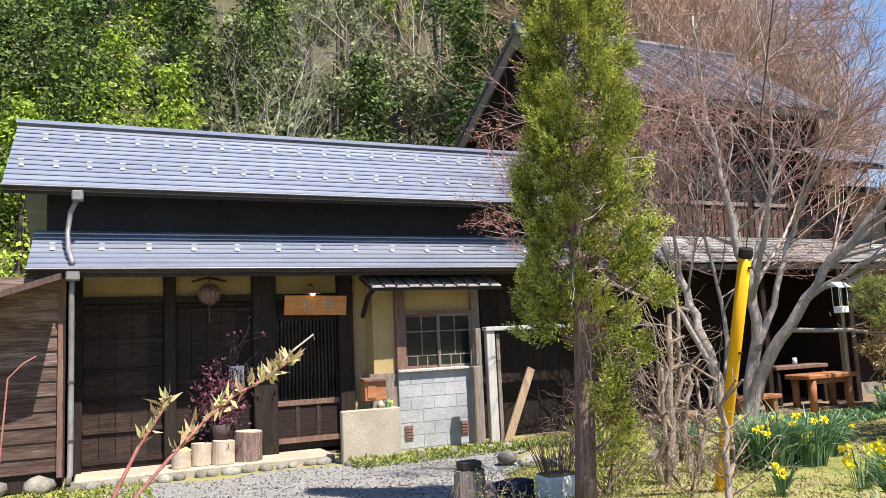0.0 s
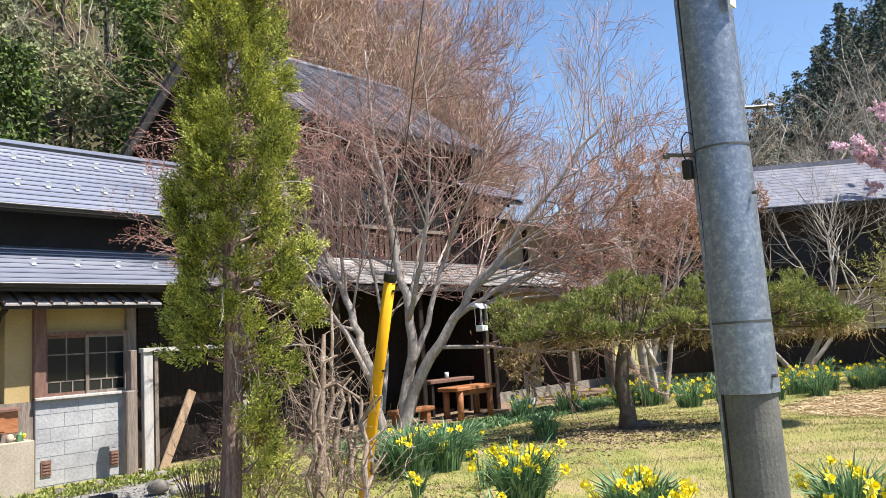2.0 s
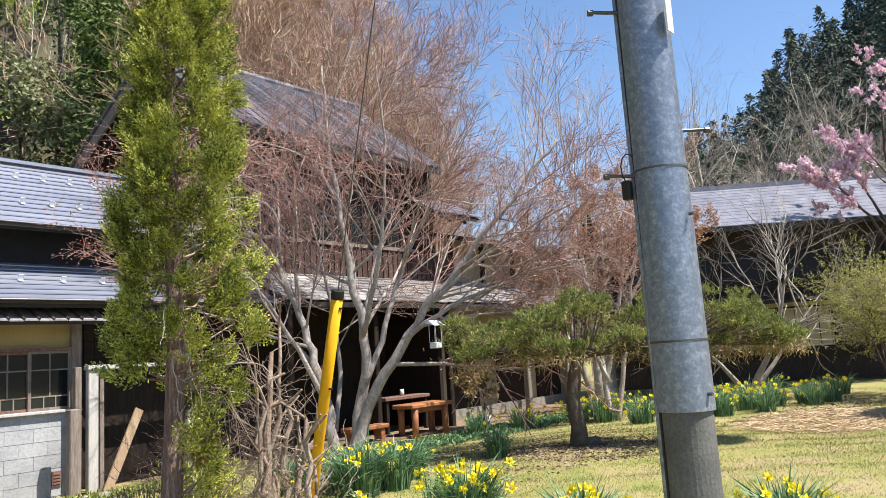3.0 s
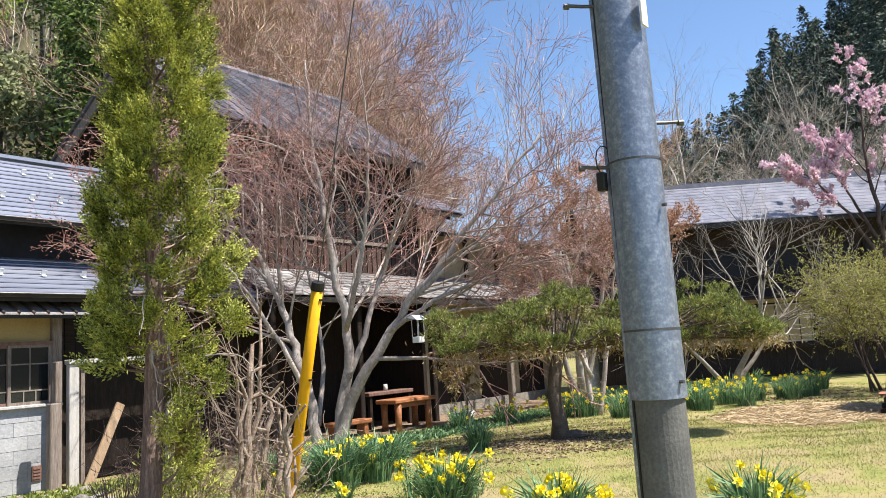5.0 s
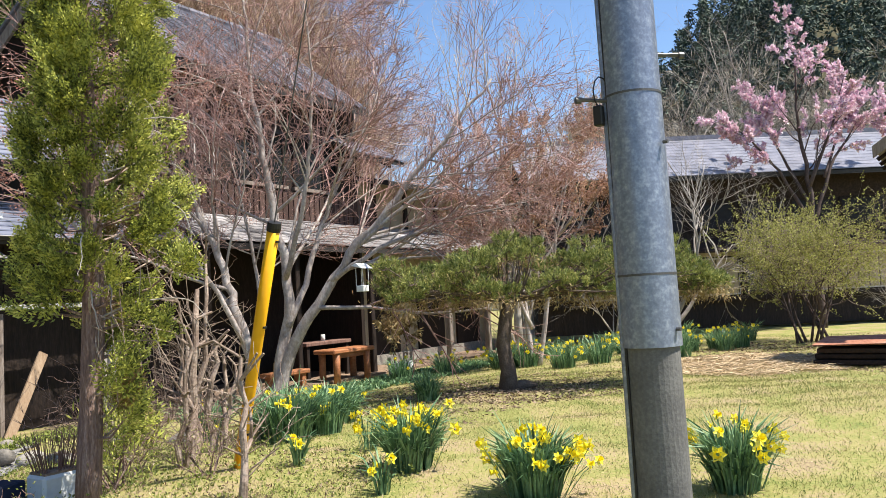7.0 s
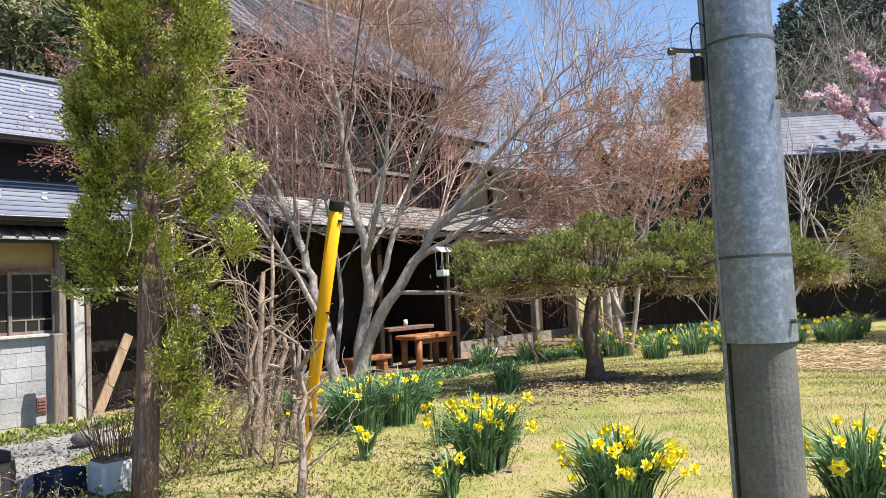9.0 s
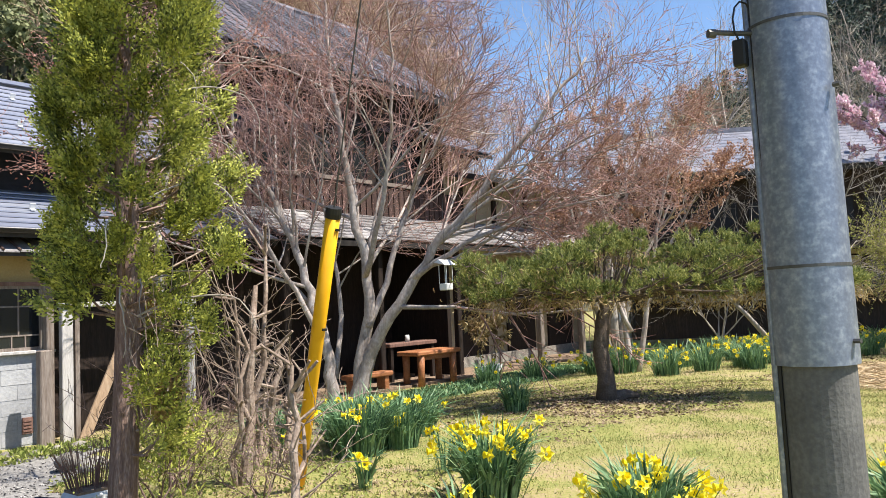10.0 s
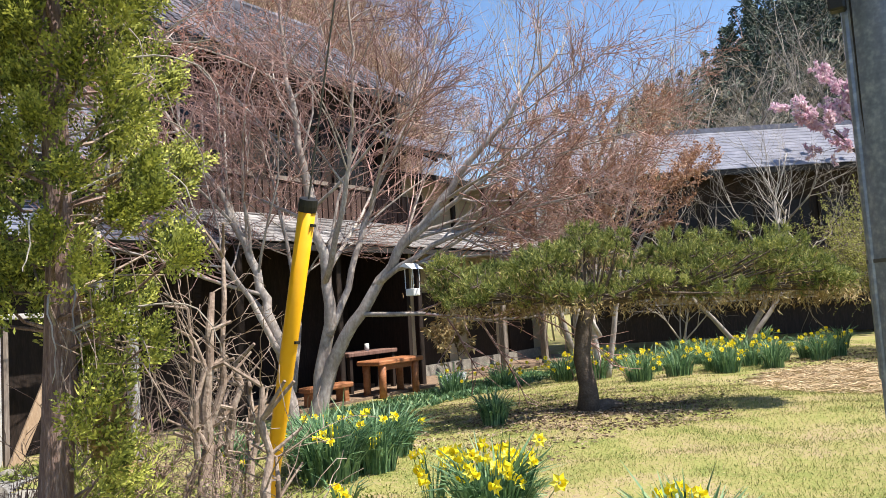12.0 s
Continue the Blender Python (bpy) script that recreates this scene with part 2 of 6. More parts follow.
GLASS = bpy.data.materials.new("window_glass")
GLASS.use_nodes = True
gb = GLASS.node_tree.nodes["Principled BSDF"]
gb.inputs["Base Color"].default_value, gb.inputs["Roughness"].default_value = (0.02, 0.024, 0.028, 1), 0.06
gb.inputs["Transmission Weight"].default_value, gb.inputs["IOR"].default_value = 0.35, 1.45
GLOW = bpy.data.materials.new("lamp_glass")
GLOW.use_nodes = True
lb = GLOW.node_tree.nodes["Principled BSDF"]
lb.inputs["Base Color"].default_value, lb.inputs["Emission Color"].default_value = (0.9, 0.8, 0.65, 1), (1, 0.62, 0.3, 1)
lb.inputs["Emission Strength"].default_value = 1.2


# ---- building blocks ----
class Geo:
    """Collects boxes, tubes and polygons into one mesh."""

    def __init__(self):
        self.v, self.f, self.n = [], [], 0

    def add(self, verts, faces):
        self.v.append(np.asarray(verts, float))
        self.f += [tuple(i + self.n for i in f) for f in faces]
        self.n += len(verts)
        return self

    def box(self, x0, x1, y0, y1, z0, z1, m=None, bevel=0.0):
        if bevel:
            bm = bmesh.new()
            bmesh.ops.create_cube(bm, size=1)
            for v in bm.verts:
                v.co = Vector(((x0 + x1) / 2 + v.co.x * (x1 - x0), (y0 + y1) / 2 + v.co.y * (y1 - y0), (z0 + z1) / 2 + v.co.z * (z1 - z0)))
            bmesh.ops.bevel(bm, geom=bm.edges[:], offset=bevel, segments=1, affect="EDGES", profile=0.5)
            bm.verts.index_update()
            vs = [v.co.copy() for v in bm.verts]
            fs = [[v.index for v in f.verts] for f in bm.faces]
            bm.free()
        else:
            vs = [Vector((x, y, z)) for x in (x0, x1) for y in (y0, y1) for z in (z0, z1)]
            fs = [(0, 1, 3, 2), (4, 6, 7, 5), (0, 4, 5, 1), (2, 3, 7, 6), (0, 2, 6, 4), (1, 5, 7, 3)]
        if m is not None:
            vs = [m @ v for v in vs]
        return self.add([tuple(v) for v in vs], fs)

    def tube(self, path, radii, sides=6, cap=True):
        p = np.asarray(path, float)
        r = np.broadcast_to(np.asarray(radii, float), (len(p),))
        d = np.gradient(p, axis=0)
        d /= np.linalg.norm(d, axis=1)[:, None] + 1e-9
        ref = np.array([0.31, 0.95, 0.05]) if abs(d[0][2]) > 0.7 else np.array([0.05, 0.1, 1.0])
        u = np.cross(d, ref)
        u /= np.linalg.norm(u, axis=1)[:, None] + 1e-9
        w = np.cross(d, u)
        a = np.arange(sides) * 2 * math.pi / sides
        ring = p[:, None] + r[:, None, None] * (np.cos(a)[None, :, None] * u[:, None] + np.sin(a)[None, :, None] * w[:, None])
        k = len(p)
        fs = [(i * sides + j, i * sides + (j + 1) % sides, (i + 1) * sides + (j + 1) % sides, (i + 1) * sides + j) for i in range(k - 1) for j in range(sides)]
        if cap:
            fs += [tuple(range(sides))[::-1], tuple(range((k - 1) * sides, k * sides))]
        return self.add(ring.reshape(-1, 3), fs)

    def cyl(self, x, y, z0, z1, r0, r1=None, sides=16):
        return self.tube([(x, y, z0), (x, y, (z0 + z1) / 2), (x, y, z1)], [r0, (r0 + (r1 or r0)) / 2, r1 or r0], sides)

    def mesh(self, name):
        me = bpy.data.meshes.new(name)
        me.from_pydata(np.concatenate(self.v).tolist(), [], self.f)
        bm = bmesh.new()
        bm.from_mesh(me)
        bmesh.ops.recalc_face_normals(bm, faces=bm.faces)
        bm.to_mesh(me)
        bm.free()
        return me


def part(name, geo, mat, parent=None, label="", smooth=False):
    me = geo if isinstance(geo, bpy.types.Mesh) else geo.mesh(name)
    if not me.materials:
        me.materials.append(mat)
    if smooth:
        for p in me.polygons:
            p.use_smooth = True
    ob = new(name, me)
    ob.parent = parent
    if label:
        tagged(ob, label)
    return ob


def thing(name, label, category, at=(0, 0, 0), turn=0.0, group="", kind=""):
    ob = new(name)
    ob.empty_display_size = 0.1
    ob.matrix_basis = pose(*at, 0, 0, turn)
    return tagged(ob, label, category, group, kind)


def structure(name, geo, mat, label, category, parent=None, smooth=False):
    ob = part(name, geo, mat, parent, smooth=smooth)
    return tagged(ob, label, category, kind="structure")


def quads(name, verts, mat, parent=None, label=""):
    """One mesh of loose four-sided faces: verts is an array (n, 4, 3)."""
    v = np.asarray(verts, np.float32).reshape(-1, 3)
    n = len(v) // 4
    me = bpy.data.meshes.new(name)
    me.vertices.add(len(v))
    me.vertices.foreach_set("co", v.ravel())
    me.loops.add(4 * n)
    me.loops.foreach_set("vertex_index", np.arange(4 * n, dtype=np.int32))
    me.polygons.add(n)
    me.polygons.foreach_set("loop_start", np.arange(0, 4 * n, 4, dtype=np.int32))
    me.update(calc_edges=True)
    me.materials.append(mat)
    ob = new(name, me)
    ob.parent = parent
    if label:
        tagged(ob, label)
    return ob


def unit(a):
    return a / (np.linalg.norm(a, axis=-1, keepdims=True) + 1e-9)


def leaves(centres, along, length, width, rng, spread=0.6, facing=None):
    """Diamond-shaped leaves: (n, 4, 3). along: the way that each points, loosened by spread."""
    n = len(centres)
    d = unit(unit(np.broadcast_to(along, (n, 3))) + spread * rng.normal(size=(n, 3)))
    side = unit(np.cross(d, rng.normal(size=(n, 3)) if facing is None else facing + 0.4 * rng.normal(size=(n, 3))))
    ln = (length * rng.uniform(0.6, 1.3, n))[:, None]
    wd = (width * rng.uniform(0.7, 1.2, n))[:, None]
    c = np.asarray(centres)
    droop = np.cross(d, side) * ln * 0.12
    return np.stack([c, c + d * ln * 0.45 + side * wd / 2 + droop, c + d * ln, c + d * ln * 0.45 - side * wd / 2 + droop], 1)


def ground_z(x, y):
    x, y = np.asarray(x, float), np.asarray(y, float)
    t = np.clip((y - 4.8) / 5.5, 0, 1)
    near = 0.37 * (1 - t * t * (3 - 2 * t))
    s = np.clip((x - 8) / 8, 0, 1)
    near = near * (1 - 0.35 * s * s * (3 - 2 * s))
    back = np.clip((2.2 - y) / 4, 0, 1) * np.clip((7 - x) / 4, 0, 1)
    return near - 0.1 * back


def hill_z(x, y):
    """The wooded slopes round the valley: one behind the house, one across it."""
    x, y = np.asarray(x, float), np.asarray(y, float)
    r, az = np.hypot(x, y), np.degrees(np.arctan2(x, y))
    left = np.clip((43 - az) / 9, 0, 1) * np.clip((az + 100) / 40, 0, 1)
    right = np.clip((az - 59) / 20, 0, 1) * np.clip((170 - az) / 40, 0, 1)
    wave = 1 + 0.1 * np.sin(az * 0.31) + 0.06 * np.sin(az * 0.83 + 1)
    a = left * np.clip(r - 23, 0, 70) * 0.74 * wave
    b = right * np.clip(r - 88, 0, 140) * 0.62 * wave
    return np.maximum(a, b)


def grow(rng, start, heading, length, radius, levels, kids, bend, up, shrink=0.62, rshrink=0.6, droop=0.0):
    """A branching skeleton: a list of (level, points, radii) and the tips."""
    out, tips, todo = [], [], [(0, np.array(start, float), unit(np.array(heading, float)), length, radius)]
    while todo:
        lev, p, d, ln, r = todo.pop()
        steps = 6 if lev == 0 else 5 if lev < 3 else 3
        pts, dirs = [p], [d]
        for i in range(steps):
            d = unit(d + bend * rng.normal(size=3) * (0.5 if lev == 0 else 1) + np.array([0, 0, up - droop * lev]) * 0.5)
            p = p + d * ln / steps
            pts.append(p)
            dirs.append(d)
        end = r * (0.12 if lev == 0 else 0.3 if lev < levels else 0.4)
        out.append((lev, np.array(pts), np.linspace(r, end, steps + 1)))
        if lev >= levels:
            tips.append((pts[-1], d))
            continue
        count = kids[min(lev, len(kids) - 1)]
        for k in range(count):
            f = (0.3 + 0.7 * (k + rng.uniform(0.2, 0.9)) / count) if lev else (0.35 + 0.65 * (k + rng.uniform(0.3, 0.9)) / count)
            f = min(f, 0.999)
            i = min(int(f * steps), steps - 1)
            q = pts[i] + (pts[i + 1] - pts[i]) * (f * steps - i)
            axis = unit(np.cross(dirs[i], rng.normal(size=3)))
            ang = rng.uniform(0.45, 0.95)
            nd = unit(dirs[i] * math.cos(ang) + axis * math.sin(ang))
            todo.append((lev + 1, q, nd, ln * shrink * rng.uniform(0.7, 1.2), max(0.0026, r * (1 - 0.5 * f) * rshrink * rng.uniform(0.75, 1.05))))
    return out, tips


def limbs(out, lo, hi, sides):
    g = Geo()
    for lev, pts, radii in out:
        if lo <= lev <= hi:
            g.tube(pts, radii, sides, cap=lev < 2)
    return g


# ---- ground ----
def sheet(name, xs, ys, z_of, mat, label, category):
    gx, gy = np.meshgrid(xs, ys)
    v = np.stack([gx, gy, z_of(gx, gy)], -1).reshape(-1, 3)
    w = len(xs)
    f = [(j * w + i, j * w + i + 1, (j + 1) * w + i + 1, (j + 1) * w + i) for j in range(len(ys) - 1) for i in range(w - 1)]
    return structure(name, Geo().add(v, f), mat, label, category, smooth=True)


def rough_ground(x, y):
    bump = 0.018 * np.sin(x * 2.1 + 1.3 * np.sin(y * 1.7)) * np.sin(y * 2.6 + x * 0.7) + 0.01 * np.sin(x * 6.3 + y * 5.1)
    return ground_z(x, y) + bump * (y < 9.5) - 0.02


axis_x = np.concatenate([np.linspace(-400, -60, 10), np.linspace(-50, -8, 12), np.linspace(-6, 30, 181), np.linspace(33, 160, 48), np.linspace(180, 500, 8)])
axis_y = np.concatenate([np.linspace(-400, -40, 10), np.linspace(-30, -4, 10), np.linspace(-3, 14, 114), np.linspace(16, 120, 50), np.linspace(135, 500, 10)])
sheet("ground", axis_x, axis_y, rough_ground, EARTH, "patchy spring lawn of short green and straw-coloured grass", "ground")

# ---- house: setting ----
def slab(p0, p1, x0, x1, thick):
    """A sloping board between two lines (y, z) that run along x, thick measured downwards."""
    (ya, za), (yb, zb) = p0, p1
    v = [(x, y, z - d) for x in (x0, x1) for d in (0, thick) for y, z in ((ya, za), (yb, zb))]
    return v, [(0, 1, 5, 4), (2, 6, 7, 3), (0, 2, 3, 1), (4, 5, 7, 6), (0, 4, 6, 2), (1, 3, 7, 5)]


def lapped_roof(name, eave, top, x0, x1, courses, mat, label, parent_mat=None):
    """A roof of lapped sheet courses, each a piece with its own lower lip."""
    base = Geo().add(*slab((eave[0] + 0.02, eave[1] - 0.045), (top[0], top[1] - 0.045), x0 + 0.01, x1 - 0.01, 0.09))
    ob = structure(name, base, DARK_TRIM, label, "roof")
    for i in range(courses):
        a, b = i / courses, (i + 1) / courses
        pa = (eave[0] + (top[0] - eave[0]) * a, eave[1] + (top[1] - eave[1]) * a)
        pb = (eave[0] + (top[0] - eave[0]) * b, eave[1] + (top[1] - eave[1]) * b - 0.012)
        g = Geo().add(*slab((pa[0], pa[1] + 0.006), (pb[0] + 0.02, pb[1] - 0.002), x0, x1, 0.018))
        part("course", g, mat, ob)
    return ob


def snow_guards(roof, eave, top, rows, x0, x1, step):
    ang = math.atan2(top[1] - eave[1], top[0] - eave[0])
    g = Geo()
    g.box(-0.03, 0.03, -0.06, 0.06, 0, 0.01)
    g.box(-0.04, 0.04, -0.004, 0.006, 0, 0.085)
    me = g.mesh("snow_guard")
    for n, f in enumerate(rows):
        x = x0 + (0.25 if n % 2 else 0.0)
        while x < x1:
            # white colour puts the sun's glint into the metal guards
            ob = part("snow_guard", me, WHITE_PAINT_AND_GLINT, roof)
            ob.matrix_basis = pose(x, eave[0] + (top[0] - eave[0]) * f, eave[1] + (top[1] - eave[1]) * f + 0.02, math.degrees(ang))
            x += step


LOW_EAVE, LOW_TOP, UP_EAVE, UP_TOP = (11.06, 2.86), (12.42, 3.57), (11.73, 4.09), (13.79, 5.5)
low_roof = lapped_roof("roof_lower", LOW_EAVE, LOW_TOP, -0.87, 9.35, 8, ROOF_METAL, "blue-grey lapped sheet-metal pent roof with snow guards")
snow_guards(low_roof, LOW_EAVE, LOW_TOP, (0.42,), -0.6, 9.2, 0.62)
up_roof = lapped_roof("roof_upper", UP_EAVE, UP_TOP, -1.24, 8.85, 13, ROOF_METAL, "blue-grey lapped sheet-metal main roof with two rows of snow guards")
snow_guards(up_roof, UP_EAVE, UP_TOP, (0.27, 0.72), -1.05, 8.7, 0.45)
ridge = Geo().add(*slab((13.70, 5.56), (13.88, 5.56), -1.26, 8.9, 0.06))
part("ridge_cap", ridge, ROOF_METAL, up_roof)
rear = Geo().add(*slab((13.8, 5.5), (16.5, 3.9), -1.24, 8.85, 0.1))
part("rear_slope", rear, ROOF_METAL, up_roof)
for name, y, z, x0, x1 in (("lower", 11.0, 2.80, -0.87, 9.3), ("upper", 11.67, 4.02, -1.24, 8.8)):
    gutter = thing("gutter", "thin grey metal rain gutter along the eave", "gutter")
    g = Geo()
    for k in range(6):
        a0, a1 = math.pi * (1 + k / 6), math.pi * (1 + (k + 1) / 6)
        g.add([(x, y + 0.05 * math.cos(a), z + 0.03 + 0.05 * math.sin(a)) for x in (x0, x1) for a in (a0, a1)], [(0, 1, 3, 2)])
    # darker than the lip: the eave's black shading is in the trough's colour
    part("trough", g, DARK_TRIM, gutter)
    part("lip", Geo().tube([(x0, y - 0.05, z + 0.03), ((x0 + x1) / 2, y - 0.05, z + 0.03), (x1, y - 0.05, z + 0.03)], 0.009, 6), GUTTER, gutter)
    for x in np.arange(x0 + 0.3, x1, 0.9):
        part("bracket", Geo().box(x, x + 0.02, y - 0.05, y + 0.1, z + 0.03, z + 0.045), STEEL, gutter)
    fascia = Geo().box(x0 + 0.02, x1 - 0.02, y + 0.075, y + 0.10, z - 0.02, z + 0.05)
    structure("trim", fascia, DARK_TRIM, "dark fascia board under the roof edge", "trim")

# walls of the long wing
g = Geo().box(-0.72, 8.9, 12.4, 12.55, 2.9, 4.5)
structure("wall_upper", g, BLACK_WALL, "black-stained upper wall between the two roofs", "wall")
g = Geo().box(-0.72, -0.57, 12.55, 16.4, 0, 4.6)
g.box(-0.72, 9.0, 16.4, 16.55, 0, 4.2)
structure("wall_west", g, BLACK_WALL, "black-stained end wall of the long wing", "wall")
structure("floor_inside", Geo().box(-0.7, 22, 12.06, 16.4, -0.2, 0.02), SOIL, "dark earth floor inside the house", "floor")
g = Geo()
g.box(-0.35, 3.75, 12.02, 12.12, 2.5, 3.2)
structure("wall_plaster", g, PLASTER, "ochre plaster wall above the door lintel", "wall")
g = Geo()
g.box(-0.36, 3.76, 11.93, 12.02, 2.42, 2.52)
structure("lintel", g, SHADE_DARK_WOOD, "dark timber lintel over the entrance bays", "beam")
for x0, x1, y0 in ((-0.36, -0.22, 11.9), (0.86, 1.03, 11.9), (2.14, 2.5, 11.86), (3.5, 3.74, 11.88)):
    structure("post", Geo().box(x0, x1, y0, 12.06, 0.06, 2.84, bevel=0.012), SHADE_DARK_WOOD, "dark weathered timber post of the entrance", "post")
# boarded bays
for bay, (x0, x1, rails) in enumerate(((-0.22, 0.86, 6), (1.03, 2.14, 3))):
    panel = structure("door_%d" % (bay + 1), Geo().box(x0, x1, 12.03, 12.07, 0.08, 2.42), SHADE_DARK_WOOD, "dark wooden sliding door with cross rails, closed", "door")
    for i in range(5):
        w = (x1 - x0) / 5
        part("plank", Geo().box(x0 + i * w + 0.004, x0 + (i + 1) * w - 0.004, 12.005, 12.03, 0.1, 2.4), DARK_BOARD, panel)
    for k in range(rails):
        z = 0.2 + 2.1 * k / (rails - 1)
        part("rail", Geo().box(x0 + 0.01, x1 - 0.01, 11.97, 12.005, z - 0.03, z + 0.03, bevel=0.004), DARK_BOARD, panel)
# lattice door
lattice = structure("door_3", Geo().box(2.5, 3.5, 12.05, 12.07, 0.1, 2.14), SHADE_DARK_WOOD, "dark lattice sliding door of the entrance, closed", "door")
part("top_rail", Geo().box(2.5, 3.5, 11.99, 12.05, 2.1, 2.2), SHADE_DARK_WOOD, lattice)
part("bottom_panel", Geo().box(2.5, 3.5, 12.0, 12.045, 0.28, 0.8), DARK_BOARD, lattice)
for z in (0.25, 0.82):
    part("rail", Geo().box(2.5, 3.5, 11.97, 12.04, z - 0.04, z + 0.04), RED_WOOD, lattice)
for x in (2.83, 3.16):
    part("stile", Geo().box(x - 0.03, x + 0.03, 11.985, 12.04, 0.29, 0.78), DARK_BOARD, lattice)
for i in range(17):
    x = 2.53 + i * 0.94 / 16
    part("slat", Geo().box(x - 0.008, x + 0.008, 11.99, 12.03, 0.86, 2.1), DARK_BOARD, lattice)
part("pane", Geo().box(2.52, 3.48, 12.042, 12.048, 0.86, 2.1), GLASS, lattice)
structure("transom", Geo().box(2.5, 3.5, 12.03, 12.09, 2.2, 2.42), SHADE_DARK_WOOD, "dark boarded transom over the lattice door", "wall")
# threshold and foundation stones
structure("step", Geo().box(-0.3, 3.2, 11.25, 12.05, -0.1, 0.085, bevel=0.02), CONCRETE, "pale concrete threshold step before the entrance", "step")
rng = np.random.default_rng(4)


def stone_mesh(rng, sx, sy, sz):
    bm = bmesh.new()
    bmesh.ops.create_icosphere(bm, subdivisions=2, radius=1)
    off = rng.uniform(0, 50, 3)
    for v in bm.verts:
        n = 1 + 0.28 * noise.noise(v.co * 1.3 + Vector(off))
        v.co = Vector((v.co.x * sx * n, v.co.y * sy * n, v.co.z * sz * n))
    me = bpy.data.meshes.new("stone")
    bm.to_mesh(me)
    bm.free()
    return me


STONES = [stone_mesh(rng, 1, 0.75, 0.6) for _ in range(5)]


def stone(x, y, z, s, label="rounded grey foundation stone", group=""):
    ob = part("stone", STONES[rng.integers(5)], STONE, None, smooth=True)
    ob.matrix_basis = pose(x, y, z, 0, 0, rng.uniform(0, 360)) @ Matrix.Diagonal((s, s, s, 1))
    return tagged(ob, label, "stone", group)


for i in range(17):
    stone(-0.3 + i * 0.22 + rng.uniform(-0.04, 0.04), 11.12 + rng.uniform(-0.04, 0.05), 0.0, rng.uniform(0.09, 0.15), "rough grey stone edging the threshold", "threshold stones")
for i in range(10):
    stone(3.2 + i * 0.28, 10.6 + rng.uniform(-0.1, 0.08), 0.02, rng.uniform(0.07, 0.13), "rough stone edging the weedy bed", "bed stones")

# lapped-board annex
annex = structure("wall_annex", Geo().box(-5.2, -0.44, 11.34, 11.5, 0, 2.75), SHADE_DARK_WOOD, "lapped wooden board wall of the side shed", "wall")
part("return_wall", Geo().box(-0.6, -0.44, 11.5, 12.4, 0, 2.75), SHADE_DARK_WOOD, annex)
for i in range(13):
    z = 0.22 + i * 0.195
    m = pose(0, 11.33, z, -6)
    part("plank", Geo().box(-5.2, -0.43 - 0.004 * (i % 3), -0.034, 0.0, 0, 0.2, m), WEATHER_BOARD, annex)
part("corner_post", Geo().box(-0.5, -0.41, 11.27, 11.36, 0.15, 2.75), RED_WOOD, annex)
annex_roof = Geo().add([(-5.4, 10.4, 1.1), (-0.45, 10.4, 2.72), (-0.45, 12.4, 2.9), (-5.4, 12.4, 1.3), (-5.4, 10.4, 1.02), (-0.45, 10.4, 2.64), (-0.45, 12.4, 2.82), (-5.4, 12.4, 1.22)], [(0, 1, 2, 3), (4, 7, 6, 5), (0, 4, 5, 1), (2, 6, 7, 3), (1, 5, 6, 2), (0, 3, 7, 4)])
structure("roof_annex", annex_roof, DARK_RED, "sloping sheet roof of the side shed", "roof")
for i in range(4):
    stone(-0.7 - i * 0.55, 11.3, 0.06, 0.22, "large tan foundation stone under the shed wall", "shed stones")

# downpipe
pipe = thing("downpipe", "grey rain downpipe with two hopper heads", "downpipe")
part("upper_hopper", Geo().box(-0.37, -0.22, 11.58, 11.74, 3.86, 4.0, bevel=0.015), GUTTER, pipe)
part("upper_pipe", Geo().tube([(-0.3, 11.66, 3.87), (-0.38, 11.72, 3.72), (-0.42, 11.7, 3.4), (-0.39, 11.4, 3.12), (-0.33, 11.1, 2.92)], 0.035, 10), GUTTER, pipe, smooth=True)
part("lower_hopper", Geo().box(-0.41, -0.24, 10.96, 11.14, 2.68, 2.82, bevel=0.015), GUTTER, pipe)
part("lower_pipe", Geo().tube([(-0.33, 11.06, 2.7), (-0.34, 11.1, 2.5), (-0.335, 11.12, 1.4), (-0.335, 11.12, 0.2), (-0.36, 11.06, 0.08)], 0.038, 10), GUTTER, pipe, smooth=True)
for z in (0.6, 1.35, 2.1):
    part("clip", Geo().cyl(-0.335, 11.12, z, z + 0.03, 0.046), STEEL, pipe)

# ---- house: window bay ----
bay = structure("wall_block", Geo().box(4.36, 5.8, 11.56, 11.7, -0.1, 1.215), MORTAR, "whitewashed concrete block wall under the window", "wall")
for r in range(6):
    x = 4.36
    first = True
    while x < 5.79:
        w = min((0.2 if r % 2 and first else 0.4), 5.8 - x)
        first = False
        z0 = 0.0 + r * 0.2
        part("block", Geo().box(x + 0.004, x + w - 0.004, 11.554, 11.6, z0 + 0.004, z0 + 0.196), BLOCK, bay)
        x += w
for x in (4.5, 5.48):
    vent = thing("wall_vent", "small rust-red vent plate in the block wall", "vent")
    part("plate", Geo().box(x - 0.07, x + 0.07, 11.53, 11.546, 0.14, 0.36, bevel=0.004), RED_WOOD, vent)
    for k in range(4):
        part("slat", Geo().box(x - 0.05, x + 0.05, 11.52, 11.53, 0.17 + k * 0.045, 0.19 + k * 0.045), RED_WOOD, vent)
g = Geo().box(4.5, 5.7, 11.62, 11.7, 2.17, 2.9)
structure("wall_bay", g, PLASTER, "ochre plaster above the window", "wall")
g = Geo().box(3.98, 4.08, 11.62, 12.1, 1.2, 2.9)
g.box(3.74, 4.36, 11.98, 12.06, 0.0, 2.9)
